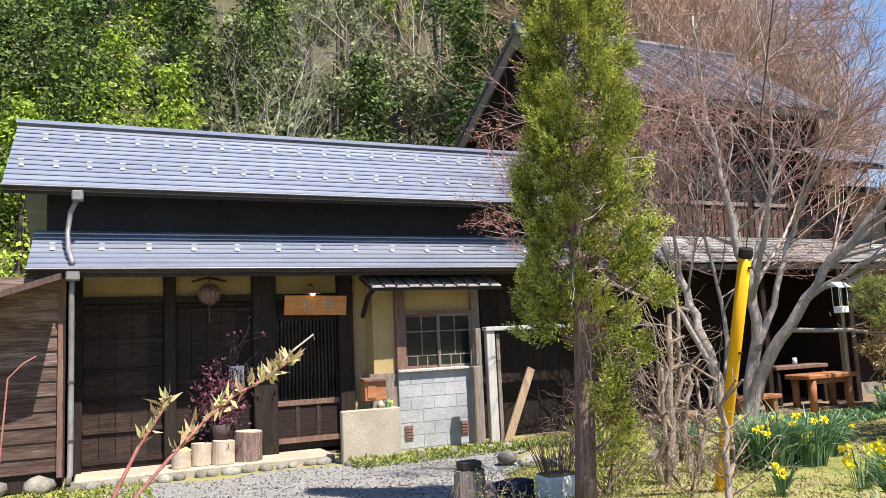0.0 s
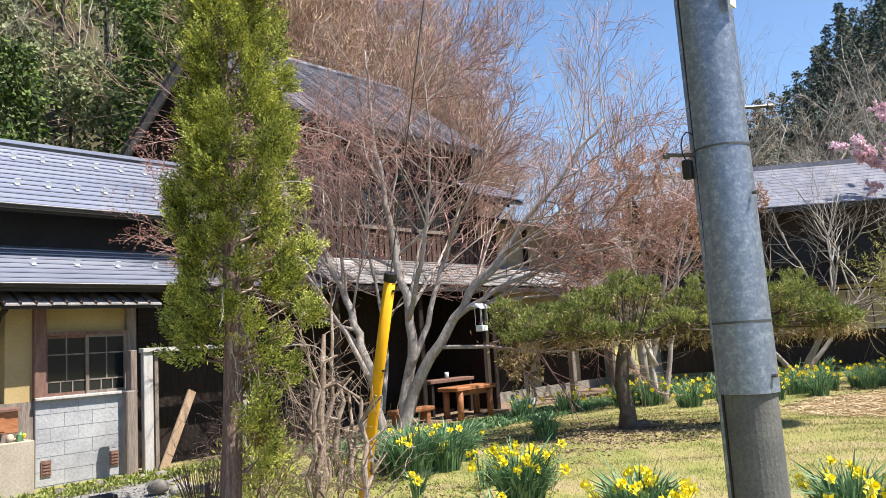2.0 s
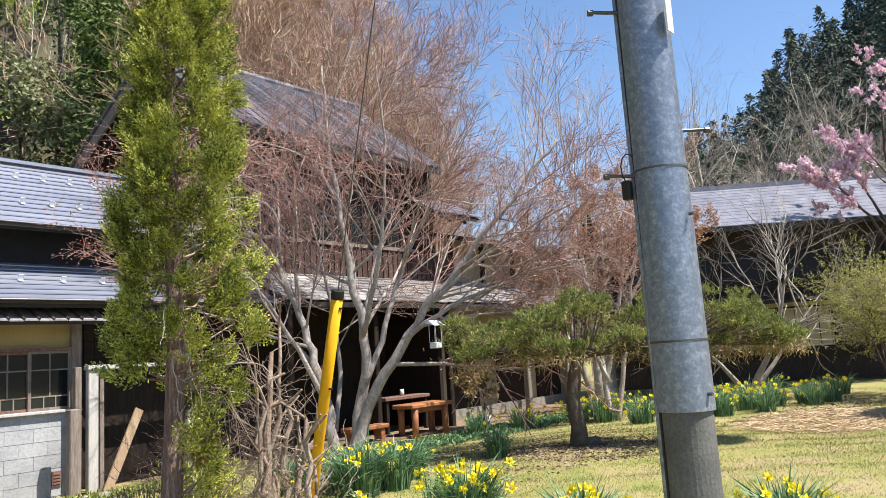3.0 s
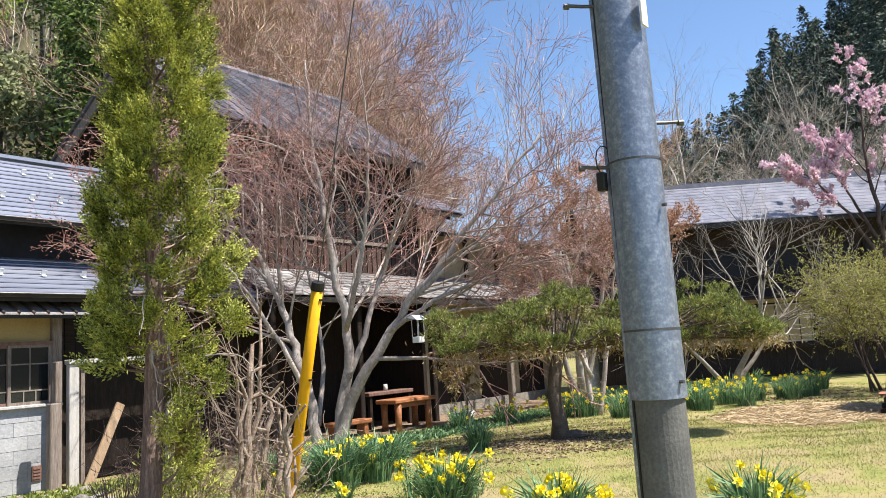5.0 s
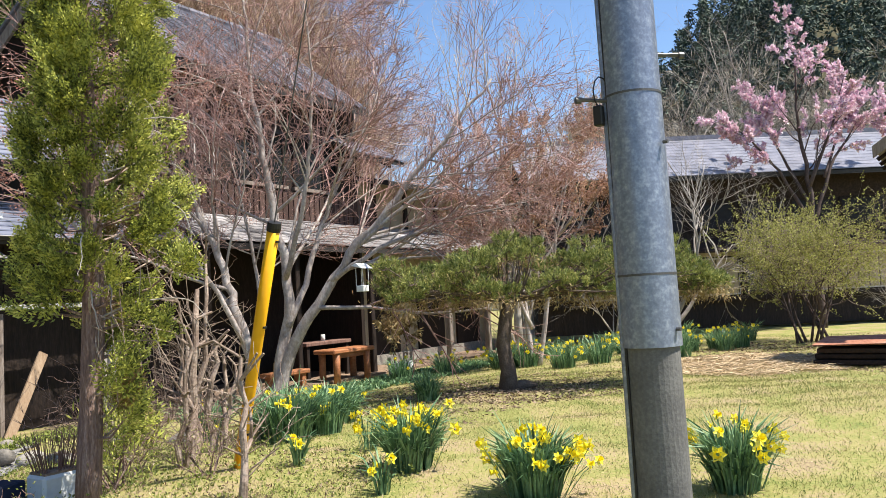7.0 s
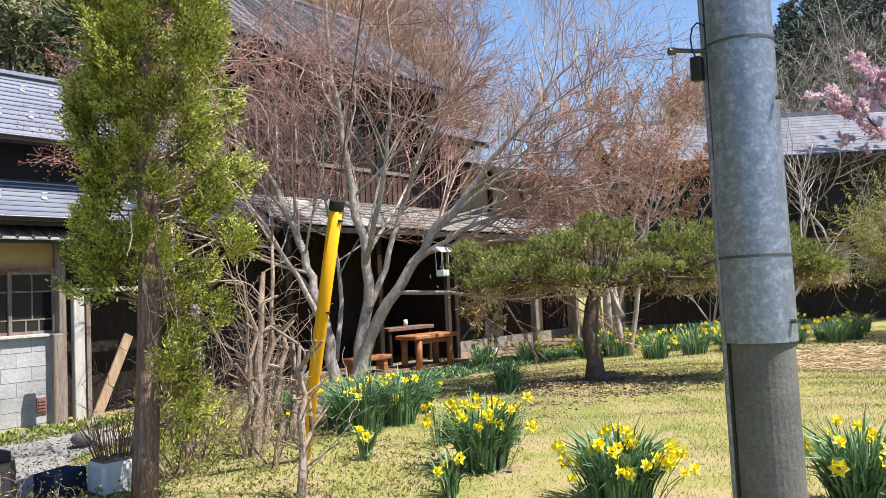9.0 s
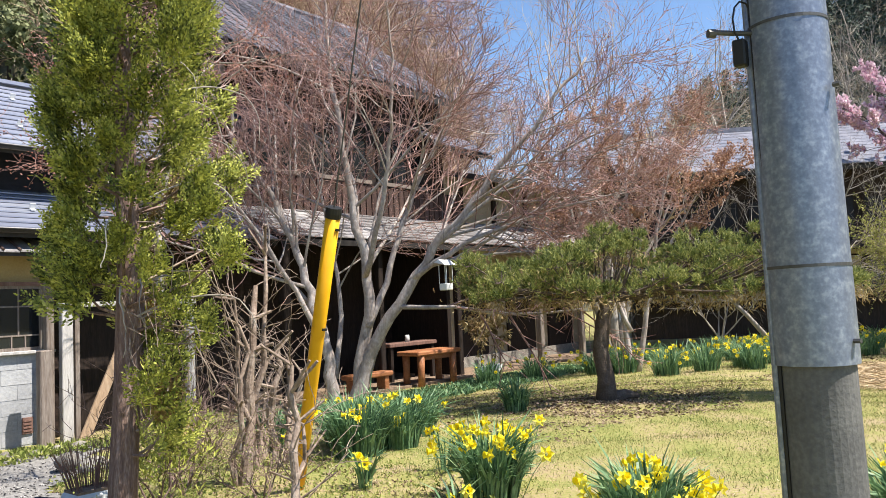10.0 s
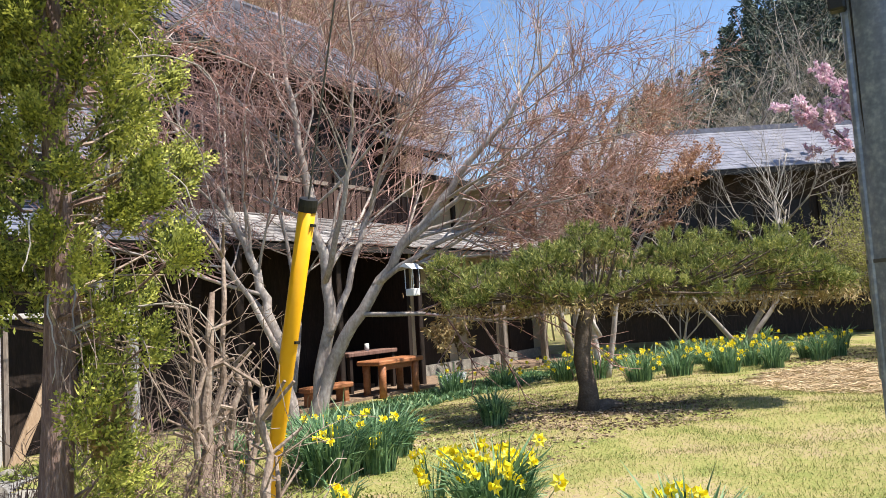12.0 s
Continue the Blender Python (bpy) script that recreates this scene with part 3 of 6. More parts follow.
g.box(4.08, 4.36, 11.62, 11.7, 1.2, 2.9)
structure("wall_bay_side", g, PLASTER, "ochre plaster side wall of the window bay", "wall")
structure("post_bay", Geo().box(3.9, 4.36, 11.6, 12.1, 0, 1.2), WEATHERED, "weathered boards below the plaster", "wall")
structure("post", Geo().box(4.34, 4.5, 11.52, 11.7, 1.2, 2.75, bevel=0.01), RED_WOOD, "red-brown timber post beside the window", "post")
structure("post", Geo().box(5.7, 5.84, 11.52, 11.7, 1.2, 2.75, bevel=0.01), WEATHERED, "grey timber post beside the window", "post")
structure("window_sill", Geo().box(4.34, 5.84, 11.48, 11.72, 1.2, 1.245, bevel=0.008), PALE_FRAME, "weathered pale window sill", "sill")
window = structure("window_1", Geo().box(4.5, 5.7, 11.54, 11.68, 2.12, 2.17), RED_WOOD, "old wooden sliding window of small panes", "window")
for s, (x0, x1, y) in enumerate(((4.5, 5.12, 11.6), (5.08, 5.7, 11.57))):
    frame_geo = Geo()
    for a, b, c, d in ((x0, x0 + 0.045, 1.245, 2.12), (x1 - 0.045, x1, 1.245, 2.12), (x0 + 0.045, x1 - 0.045, 1.245, 1.29), (x0 + 0.045, x1 - 0.045, 2.08, 2.12)):
        frame_geo.box(a, b, y, y + 0.03, c, d)
    sash = part("sash", frame_geo, WEATHERED if s else RED_WOOD, window, "weathered pale sash")
    part("pane", Geo().box(x0 + 0.04, x1 - 0.04, y + 0.013, y + 0.017, 1.28, 2.09), GLASS, sash)
    w = x1 - x0
    for z in (1.45, 1.84):
        part("muntin", Geo().box(x0 + 0.045, x1 - 0.045, y + 0.003, y + 0.026, z - 0.01, z + 0.01), WEATHERED, sash)
    part("muntin", Geo().box(x0 + w / 2 - 0.01, x0 + w / 2 + 0.01, y + 0.002, y + 0.025, 1.46, 2.08), WEATHERED, sash)
    for f in (0.36, 0.64):
        part("muntin", Geo().box(x0 + w * f - 0.009, x0 + w * f + 0.009, y + 0.002, y + 0.025, 1.29, 1.44), WEATHERED, sash)
# black sheet standing in for the unlit room behind the window
structure("wall_dark_backing", Geo().box(4.36, 8.9, 12.6, 12.7, 0, 2.9), BLACK_WALL, "black backing sheet behind the window in place of the room's darkness", "wall")
# hood of wooden shingles over the bay
hood = structure("roof_hood", Geo().add(*slab((11.06, 2.53), (11.62, 2.76), 3.78, 6.02, 0.05)), DARK_TRIM, "small hood roof of grey weathered boards over the window", "roof")
for i in range(11):
    x = 3.78 + i * 2.24 / 11
    part("shingle", Geo().add(*slab((11.02, 2.545 + 0.006 * (i % 2)), (11.62, 2.79), x + 0.004, x + 0.198, 0.02)), OLD_SHINGLE, hood)
    part("batten", Geo().tube([(x, 11.01, 2.56), (x, 11.3, 2.68), (x, 11.62, 2.81)], 0.016, 6), DARK_RED, hood)
part("bracket", Geo().tube([(3.86, 11.2, 2.5), (3.86, 11.45, 2.42), (3.86, 11.75, 2.12)], 0.04, 6), SHADE_DARK_WOOD, hood)
# low concrete screen wall
kw = structure("wall_screen", Geo().box(3.2, 4.1, 10.83, 10.95, -0.1, 0.73, bevel=0.015), CONCRETE, "low stained concrete screen wall before the bay", "wall")
part("return", Geo().box(3.98, 4.1, 10.95, 11.56, -0.1, 0.725), CONCRETE, kw)

# boarded wall to the east of the bay, and the pale frame
boards = structure("wall_boards", Geo().box(5.84, 9.4, 11.9, 12.0, 0, 2.9), SHADE_DARK_WOOD, "dark vertical board wall under the eave", "wall")
for i in range(20):
    x = 5.86 + i * 0.177
    part("plank", Geo().box(x, x + 0.168, 11.875 - 0.006 * (i % 2), 11.9, 1.9 if x > 5.95 else 0, 2.88), DARK_BOARD, boards)
opening = structure("door_4", Geo().box(5.82, 5.97, 11.25, 11.36, -0.05, 1.8, bevel=0.008), PALE_FRAME, "pale weathered frame of an open dark store doorway", "door frame")
part("inner_post", Geo().box(6.02, 6.08, 11.3, 11.36, -0.05, 1.75), WEATHERED, opening)
part("jamb", Geo().box(7.72, 7.84, 11.25, 11.36, -0.05, 1.8, bevel=0.008), PALE_FRAME, opening)
part("head", Geo().box(5.8, 7.86, 11.22, 11.38, 1.8, 1.87, bevel=0.008), PALE_FRAME, opening)
structure("post", Geo().box(5.42, 5.58, 10.98, 11.12, -0.05, 1.25, bevel=0.015), WEATHERED, "short grey weathered post beside the block wall", "post")
structure("post", Geo().box(5.64, 5.74, 11.3, 11.4, -0.05, 1.85, bevel=0.01), WEATHERED, "grey weathered plank beside the doorway", "post")
plank = thing("leaning_plank", "raw orange-brown plank leaning in the doorway", "plank")
part("board", Geo().box(-0.07, 0.07, -0.02, 0.02, 0, 1.32, pose(6.02, 11.1, -0.02, -6, 27, 0), bevel=0.004), PLANK_WOOD, plank)

# ---- house: east part, veranda ----
V_EAVE, V_TOP = (11.0, 2.90), (12.5, 3.62)
east_roof = structure("roof_veranda", Geo().add(*slab((11.02, 2.87), (12.5, 3.59), 9.4, 21.6, 0.1)), DARK_TRIM, "old grey shingled pent roof over the veranda", "roof")
rows, rnd = 9, random.Random(3)
for r in range(rows):
    a, b = r / rows, (r + 1.25) / rows
    g = Geo()
    x = 9.4
    while x < 21.6:
        w = rnd.uniform(0.22, 0.5)
        lift = rnd.uniform(0, 0.02)
        pa = (V_EAVE[0] + (V_TOP[0] - V_EAVE[0]) * a, V_EAVE[1] + (V_TOP[1] - V_EAVE[1]) * a + 0.025 + lift)
        pb = (V_EAVE[0] + (V_TOP[0] - V_EAVE[0]) * b, V_EAVE[1] + (V_TOP[1] - V_EAVE[1]) * b + 0.008)
        g.add(*slab(pa, pb, x, x + w - 0.006, 0.018))
        x += w
    tagged(part("shingle_row", g, OLD_SHINGLE, east_roof), kind="stuff")
structure("wall_veranda", Geo().box(9.4, 14.6, 13.4, 13.55, 0, 3.2), SHADE_DARK_WOOD, "dark boarded back wall of the veranda, under-eave shade in its tone", "wall")
structure("wall_return", Geo().box(14.5, 14.62, 11.65, 13.4, 0, 3.2), SHADE_DARK_WOOD, "dark return wall of the veranda, under-eave shade in its tone", "wall")
structure("ceiling_veranda", Geo().box(9.4, 22, 11.8, 13.5, 3.0, 3.05), SHADE_DARK_WOOD, "dark boarded veranda ceiling, under-eave shade in its tone", "ceiling")
structure("floor_veranda", Geo().box(9.4, 22, 11.0, 13.4, -0.1, 0.03), SOIL, "packed brown earth floor of the veranda", "floor")
structure("wall_cream", Geo().box(14.6, 21.8, 12.45, 12.6, 0, 3.0), CREAM, "cream plaster wall under the veranda roof", "wall")
for x0, x1 in ((15.9, 17.0), (17.9, 19.2), (19.9, 21.2)):
    structure("door_5", Geo().box(x0, x1, 12.39, 12.45, 0.1, 2.0), SHADE_DARK_WOOD, "dark recessed sliding door in the cream wall", "door")
structure("baseboard", Geo().box(14.6, 21.8, 12.34, 12.448, 0, 0.28), STONE, "grey foundation strip under the cream wall", "baseboard")
for x, y, w, mat in ((14.5, 11.35, 0.14, SHADE_DARK_WOOD), (16.95, 10.78, 0.15, WEATHERED), (19.3, 11.0, 0.15, WEATHERED), (21.3, 11.0, 0.14, WEATHERED), (9.5, 11.1, 0.15, SHADE_DARK_WOOD), (12.0, 11.3, 0.13, SHADE_DARK_WOOD)):
    structure("post", Geo().box(x - w / 2, x + w / 2, y - w / 2, y + w / 2, -0.05, 2.95, bevel=0.015), mat, "weathered timber post carrying the veranda eave", "post")
panel = thing("white_panel", "white painted board leaning by the veranda post", "board")
part("board", Geo().box(-0.35, 0.35, -0.02, 0.02, 0, 1.5, pose(21.8, 10.95, 0.02, -4, 3, 0)), WHITE_PAINT_AND_GLINT, panel)

# ---- main house, two storeys ----
X0, X1 = 8.95, 15.6
RIDGE, FRONT, REAR = (15.0, 8.8), (11.9, 6.45), (19.0, 6.6)
# wall colour darkened in place of the main eave's cast shade
g = Geo().box(X0 + 0.45, X1, 12.5, 12.65, 3.2, 6.9)
structure("wall_north", g, SHADE_DARK_WOOD, "timber front wall of the upper storey, darkened for the eave's shade", "wall")
gable = Geo().add([(X0 + 0.45, 12.5, 0), (X0 + 0.45, 18.6, 0), (X0 + 0.45, 18.6, 6.75), (X0 + 0.45, 15, 8.6), (X0 + 0.45, 12.5, 6.75), (X0 + 0.6, 12.5, 0), (X0 + 0.6, 18.6, 0), (X0 + 0.6, 18.6, 6.75), (X0 + 0.6, 15, 8.6), (X0 + 0.6, 12.5, 6.75)],
                  [(0, 1, 2, 3, 4), (9, 8, 7, 6, 5), (0, 5, 6, 1), (1, 6, 7, 2), (2, 7, 8, 3), (3, 8, 9, 4), (4, 9, 5, 0)])
structure("wall_gable", gable, SHADE_DARK_WOOD, "dark timber gable wall of the main house", "wall")
structure("wall_rear", Geo().box(X0 + 0.45, 22, 18.6, 18.75, 0, 6.7), SHADE_DARK_WOOD, "dark rear wall of the main house", "wall")
main_roof = structure("roof_main", Geo().add(*slab(FRONT, RIDGE, X0, X1, 0.16)).add(*slab(RIDGE, REAR, X0, X1, 0.16)), DARK_TRIM, "steep roof of grey-violet glazed tiles over the main house", "roof")
tile_rows = 15
for r in range(tile_rows):
    g = Geo()
    f0, f1 = r / tile_rows, (r + 1.15) / tile_rows
    ya, za = FRONT[0] + (RIDGE[0] - FRONT[0]) * f0 - 0.02, FRONT[1] + (RIDGE[1] - FRONT[1]) * f0 + 0.05
    yb, zb = FRONT[0] + (RIDGE[0] - FRONT[0]) * f1 - 0.02, FRONT[1] + (RIDGE[1] - FRONT[1]) * f1 + 0.02
    for c in range(int((X1 - X0) / 0.27)):
        x = X0 + 0.27 * c
        prof = [(0, 0.035), (0.05, 0.05), (0.1, 0.03), (0.18, 0.0), (0.265, 0.012)]
        n = len(prof)
        v = [(x + px, ya, za + pz) for px, pz in prof] + [(x + px, yb, zb + pz) for px, pz in prof] + [(x + px, ya, za + pz - 0.03) for px, pz in prof]
        g.add(v, [(i, i + 1, n + i + 1, n + i) for i in range(n - 1)] + [(2 * n + i, 2 * n + i + 1, i + 1, i) for i in range(n - 1)])
    tagged(part("tile_row", g, MAIN_TILE, main_roof), kind="stuff")
cap = Geo()
for x in np.arange(X0 - 0.05, X1, 0.32):
    cap.tube([(x, 15, 8.93), (x + 0.16, 15, 8.94), (x + 0.33, 15, 8.935)], [0.13, 0.125, 0.12], 10)
part("ridge_tiles", cap, MAIN_TILE, main_roof)
part("ridge_base", Geo().box(X0, X1, 14.88, 15.12, 8.7, 8.88), MAIN_TILE, main_roof)
end_tile = Geo().box(X0 - 0.12, X0 + 0.06, 14.82, 15.18, 8.72, 9.02, bevel=0.04)
end_tile.tube([(X0 - 0.05, 15, 9.0), (X0 - 0.05, 15, 9.1), (X0 - 0.05, 15, 9.18)], [0.1, 0.075, 0.1], 10)
part("ridge_end", end_tile, MAIN_TILE, main_roof)
for p0, p1 in ((FRONT, RIDGE), (RIDGE, REAR)):
    part("bargeboard", Geo().add(*slab((p0[0], p0[1] - 0.02), (p1[0], p1[1] - 0.02), X0 - 0.06, X0 - 0.003, 0.3)), WEATHERED, main_roof)
    part("edge_tiles", Geo().add(*slab((p0[0], p0[1] + 0.1), (p1[0], p1[1] + 0.1), X0 - 0.1, X0 + 0.1, 0.08)), MAIN_TILE, main_roof)
structure("beam", Geo().box(X0 + 0.36, X0 + 0.44, 12.5, 18.6, 6.0, 6.25), WEATHERED, "weathered beam across the gable", "beam")
# upper-storey windows of the main house
for n, x in enumerate((10.2, 12.2, 14.0)):
    win = structure("window_%d" % (n + 2), Geo().box(x - 0.75, x + 0.75, 12.42, 12.5, 5.55, 5.65), DARK_TRIM, "dark upper-storey window behind the branches", "window")
    part("window_sill", Geo().box(x - 0.8, x + 0.8, 12.38, 12.5, 4.3, 4.38), WEATHERED, win)
    part("pane", Geo().box(x - 0.72, x + 0.72, 12.47, 12.485, 4.38, 5.55), GLASS, win)
    for k in range(4):
        part("muntin", Geo().box(x - 0.74 + k * 0.485, x - 0.70 + k * 0.485, 12.44, 12.47, 4.38, 5.55), PALE_FRAME if n == 0 else SHADE_DARK_WOOD, win)
# panel and slats take darker wood for the shade of the eave
panel_wall = structure("wall_panel", Geo().box(9.5, 16.2, 12.44, 12.5, 3.3, 4.28), SHADE_DARK_WOOD, "red-brown vertical board panel above the veranda roof, darkened for the eave's shade", "wall")
for i in range(38):
    part("slat", Geo().box(9.52 + i * 0.175, 9.66 + i * 0.175, 12.415, 12.44, 3.5, 4.26), DARK_RED, panel_wall)
# lower east wing
structure("wall_east_wing", Geo().box(15.6, 22, 12.5, 12.65, 3.2, 4.8), CREAM, "cream plaster upper wall of the east wing", "wall")
for x in (16.2, 17.6, 19.1, 20.6, 21.9):
    structure("post", Geo().box(x - 0.07, x + 0.07, 12.43, 12.5, 3.4, 4.75), SHADE_DARK_WOOD, "dark timber stud on the cream wall", "post")
structure("roof_east_wing", Geo().add(*slab((11.5, 4.66), (15.4, 5.6), 15.62, 22.4, 0.12)).add(*slab((15.4, 5.6), (18.9, 4.7), 15.62, 22.4, 0.12)), DARK_TRIM, "low dark roof of the east wing", "roof")
pent = structure("roof_pent", Geo().add(*slab((11.55, 5.2), (12.48, 5.72), 14.5, 16.4, 0.1)), DARK_TRIM, "pent roof under the upper windows of the main house", "roof")
for r in range(4):
    f0, f1 = r / 4, (r + 1.1) / 4
    part("course", Geo().add(*slab((11.52 + 0.95 * f0, 5.25 + 0.53 * f0), (11.52 + 0.95 * f1, 5.235 + 0.53 * f1), 14.48, 16.42, 0.03)), MAIN_TILE, pent)
for x in np.arange(14.6, 16.4, 0.6):
    part("rafter", Geo().add(*slab((11.6, 5.1), (12.48, 5.6), x, x + 0.08, 0.09)), SHADE_DARK_WOOD, pent)


# ---- wooded slopes ----
def slope(name, az0, az1, r0, r1, label):
    v, f = [], []
    azs, rs = np.linspace(az0, az1, 60), np.linspace(r0, r1, 30)
    for a in azs:
        for r in rs:
            x, y = r * math.sin(radians(a)), r * math.cos(radians(a))
            v.append((x, y, float(hill_z(x, y)) + 0.05))
    n = len(rs)
    for i in range(len(azs) - 1):
        for j in range(n - 1):
            f.append((i * n + j, i * n + j + 1, (i + 1) * n + j + 1, (i + 1) * n + j))
    return structure(name, Geo().add(v, f), HILL_SOIL, label, "hillside", smooth=True)


slope("hillside_near", -100, 43, 23, 150, "steep wooded hillside behind the house")
slope("hillside_far", 58, 170, 86, 260, "steep cedar-covered hillside across the valley")


def cedar(rng, x, y, z, h, width, count, size, droop=0.5):
    """A tall cedar's foliage: tiers of drooping sprays with gaps between them."""
    tiers = max(18, int(h * 7))
    u = rng.uniform(0.12, 1.0, tiers) ** 0.9
    ang = rng.uniform(0, 2 * math.pi, tiers)
    rad = width * (1 - u) ** 0.75 * rng.uniform(0.55, 1.05, tiers) + 0.15
    cen = np.stack([x + rad * np.cos(ang) * 0.75, y + rad * np.sin(ang) * 0.75, z + u * h], 1)
    pick = rng.integers(0, tiers, count)
    spread = (0.28 + 0.35 * (1 - u[pick]))[:, None] * width * 0.42
    p = cen[pick] + rng.normal(size=(count, 3)) * spread * np.array([1, 1, 0.6])
    out = np.stack([np.cos(ang[pick]), np.sin(ang[pick]), np.full(count, -droop)], 1)
    return leaves(p, out, size, size * 0.5, rng, 0.6, unit(p - cen[pick]) + out * 0.5 + np.array([0, 0, 0.6]))


def broad(rng, x, y, z, h, width, count, size):
    """A round-headed tree: clumps of leaves on an uneven crown."""
    clumps = 26
    d = unit(rng.normal(size=(clumps, 3)))
    d[:, 2] = np.abs(d[:, 2]) * 1.1 - 0.35
    cen = np.array([x, y, z + h * 0.62]) + d * np.array([width, width, h * 0.4]) * rng.uniform(0.55, 1.05, (clumps, 1))
    pick = rng.integers(0, clumps, count)
    away = unit(rng.normal(size=(count, 3)))
    p = cen[pick] + away * (width * 0.27) * rng.uniform(0.5, 1.1, (count, 1)) * np.array([1, 1, 0.75])
    return leaves(p, rng.normal(size=(count, 3)), size, size * 0.65, rng, 0.3, away + np.array([0, 0, 0.25]))


rng = np.random.default_rng(11)
woods = {"cedar": [], "young": [], "oak": [], "bare": [], "trunk": Geo()}
BARE, FINE = [], []
for k in range(4):
    out, tips = grow(rng, (0, 0, 0), (0.05, 0.02, 1), 6.0, 0.085, 3, (8, 6, 5), 0.14, 0.22, 0.55, 0.5)
    g = limbs(out, 0, 3, 3)
    BARE.append((np.concatenate(g.v), g.f))
    tip, way = np.array([t for t, _ in tips]), np.array([d for _, d in tips])
    FINE.append(leaves(np.repeat(tip - way * 0.25, 7, 0), np.repeat(way, 7, 0) + np.array([0, 0, 0.15]), 0.55, 0.016, rng, 0.42).reshape(-1, 3))


def put_bare(geo, kind, x, y, z, scale, turn, sprigs=None):
    v, f = BARE[kind]
    c, s = math.cos(turn), math.sin(turn)
    m = np.array([[c, -s, 0], [s, c, 0], [0, 0, 1]]) * scale
    geo.add(v @ m.T + np.array([x, y, z]), f)
    if sprigs is not None:
        sprigs.append((FINE[kind] @ m.T + np.array([x, y, z])).reshape(-1, 4, 3))


bare_near = Geo()
for row, r in enumerate((25, 27.5, 30, 33, 36.5, 40, 44, 49, 54, 60, 67)):
    step = 3.0 * 57.3 / r
    for az in np.arange(-34 + (row % 2) * step / 2, 43, step):
        a, rr = az + rng.uniform(-0.35, 0.35) * step, r + rng.uniform(-1, 1)
        x, y = rr * math.sin(radians(a)), rr * math.cos(radians(a))
        z = float(hill_z(x, y))
        roll = rng.uniform()
        near = 2300 if r < 42 else 1200
        size = 0.21 + 0.004 * (r - 25)
        if a < 9:
            if roll < 0.5:
                woods["cedar"].append(cedar(rng, x, y, z, rng.uniform(9, 14), 2.0, near, size * 1.1))
            elif roll < 0.85:
                woods["young"].append(cedar(rng, x, y, z, rng.uniform(5, 9), 1.9, near, size))
            else:
                woods["oak"].append(broad(rng, x, y, z, rng.uniform(5, 7), 2.2, near, size))
        elif a < 26:
            if roll < 0.58:
                woods["oak"].append(broad(rng, x, y, z, rng.uniform(5, 8), 2.2, near, size))
            elif roll < 0.68:
                woods["young"].append(broad(rng, x, y, z, rng.uniform(4, 7), 1.8, near, size))
            elif roll < 0.8:
                woods["cedar"].append(cedar(rng, x, y, z, rng.uniform(8, 12), 2.0, near, size))
            else:
                put_bare(bare_near, rng.integers(4), x, y, z, rng.uniform(0.9, 1.4), rng.uniform(0, 6))
        elif a < 34:
            if roll < 0.55:
                woods["cedar"].append(cedar(rng, x, y, z, rng.uniform(8, 12), 2.1, near, size))
            else:
                woods["oak"].append(broad(rng, x, y, z, rng.uniform(5, 8), 2.0, near, size))
        else:
            if roll < 0.75:
                put_bare(bare_near, rng.integers(4), x, y, z, rng.uniform(1.0, 1.5), rng.uniform(0, 6))
            else:
                woods["oak"].append(broad(rng, x, y, z, rng.uniform(4, 6), 1.7, near, size))
        if a < 34:
            woods["trunk"].tube([(x, y, z - 0.3), (x, y, z + 3), (x + 0.1, y, z + 6)], [0.16, 0.13, 0.06], 5)


def stuff(ob, label, category):
    return tagged(ob, label, category, kind="stuff")


stuff(quads("cedar_wood", np.concatenate(woods["cedar"]), CEDAR), "dark green cedars on the steep hillside", "trees")
stuff(quads("young_wood", np.concatenate(woods["young"]), BRIGHT_GREEN), "bright yellow-green young trees on the hillside", "trees")
stuff(quads("oak_wood", np.concatenate(woods["oak"]), GREY_GREEN), "grey-green evergreen broadleaf trees on the hillside", "trees")
stuff(part("tree_trunks", woods["trunk"], BARK_DARK), "dark trunks between the hillside trees", "trees")
stuff(part("bare_wood", bare_near, BARE_WOOD), "pale bare trees on the hillside", "trees")
brown, brown_fine = Geo(), []
for k in range(66):
    a, rr = rng.uniform(35, 53), rng.uniform(24, 36)
    x, y = rr * math.sin(radians(a)), max(19.6, rr * math.cos(radians(a)))
    put_bare(brown, rng.integers(4), x, y, float(hill_z(x, y)), rng.uniform(1.35, 1.8) * (1.0 if a < 43 else 0.75), rng.uniform(0, 6), brown_fine)
stuff(part("brown_wood", brown, BROWN_TWIG), "tan and pinkish bare trees rising behind the main house", "trees")
stuff(quads("brown_sprigs", np.concatenate(brown_fine), BROWN_TWIG), "fine tan twigs of the trees behind the main house", "trees")
far = []
for row, r in enumerate(np.arange(92, 226, 8.5)):
    step = 4.8 * 57.3 / r
    for az in np.arange(61, 118, step):
        a, rr = az + rng.uniform(-0.4, 0.4) * step, r + rng.uniform(-2, 2)
        x, y = rr * math.sin(radians(a)), rr * math.cos(radians(a))
        z = float(hill_z(x, y))
        if z < 0.5:
            continue
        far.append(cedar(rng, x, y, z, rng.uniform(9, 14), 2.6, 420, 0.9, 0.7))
stuff(quads("far_cedar_wood", np.concatenate(far), FAR_CEDAR_HAZED), "cedars on the far hillside, shade and haze mixed into their colour", "trees")
scrub, scrub_fine = Geo(), []
for az in np.arange(61, 100, 2.6):
    for r in (33, 38, 44):
        a, rr = az + rng.uniform(-1, 1), r + rng.uniform(-2, 2)
        x, y = rr * math.sin(radians(a)), rr * math.cos(radians(a))
        put_bare(scrub, rng.integers(4), x, y, float(hill_z(x, y)), rng.uniform(0.75, 1.15) * (1.0 if a > 66 else 0.75), rng.uniform(0, 6), scrub_fine)
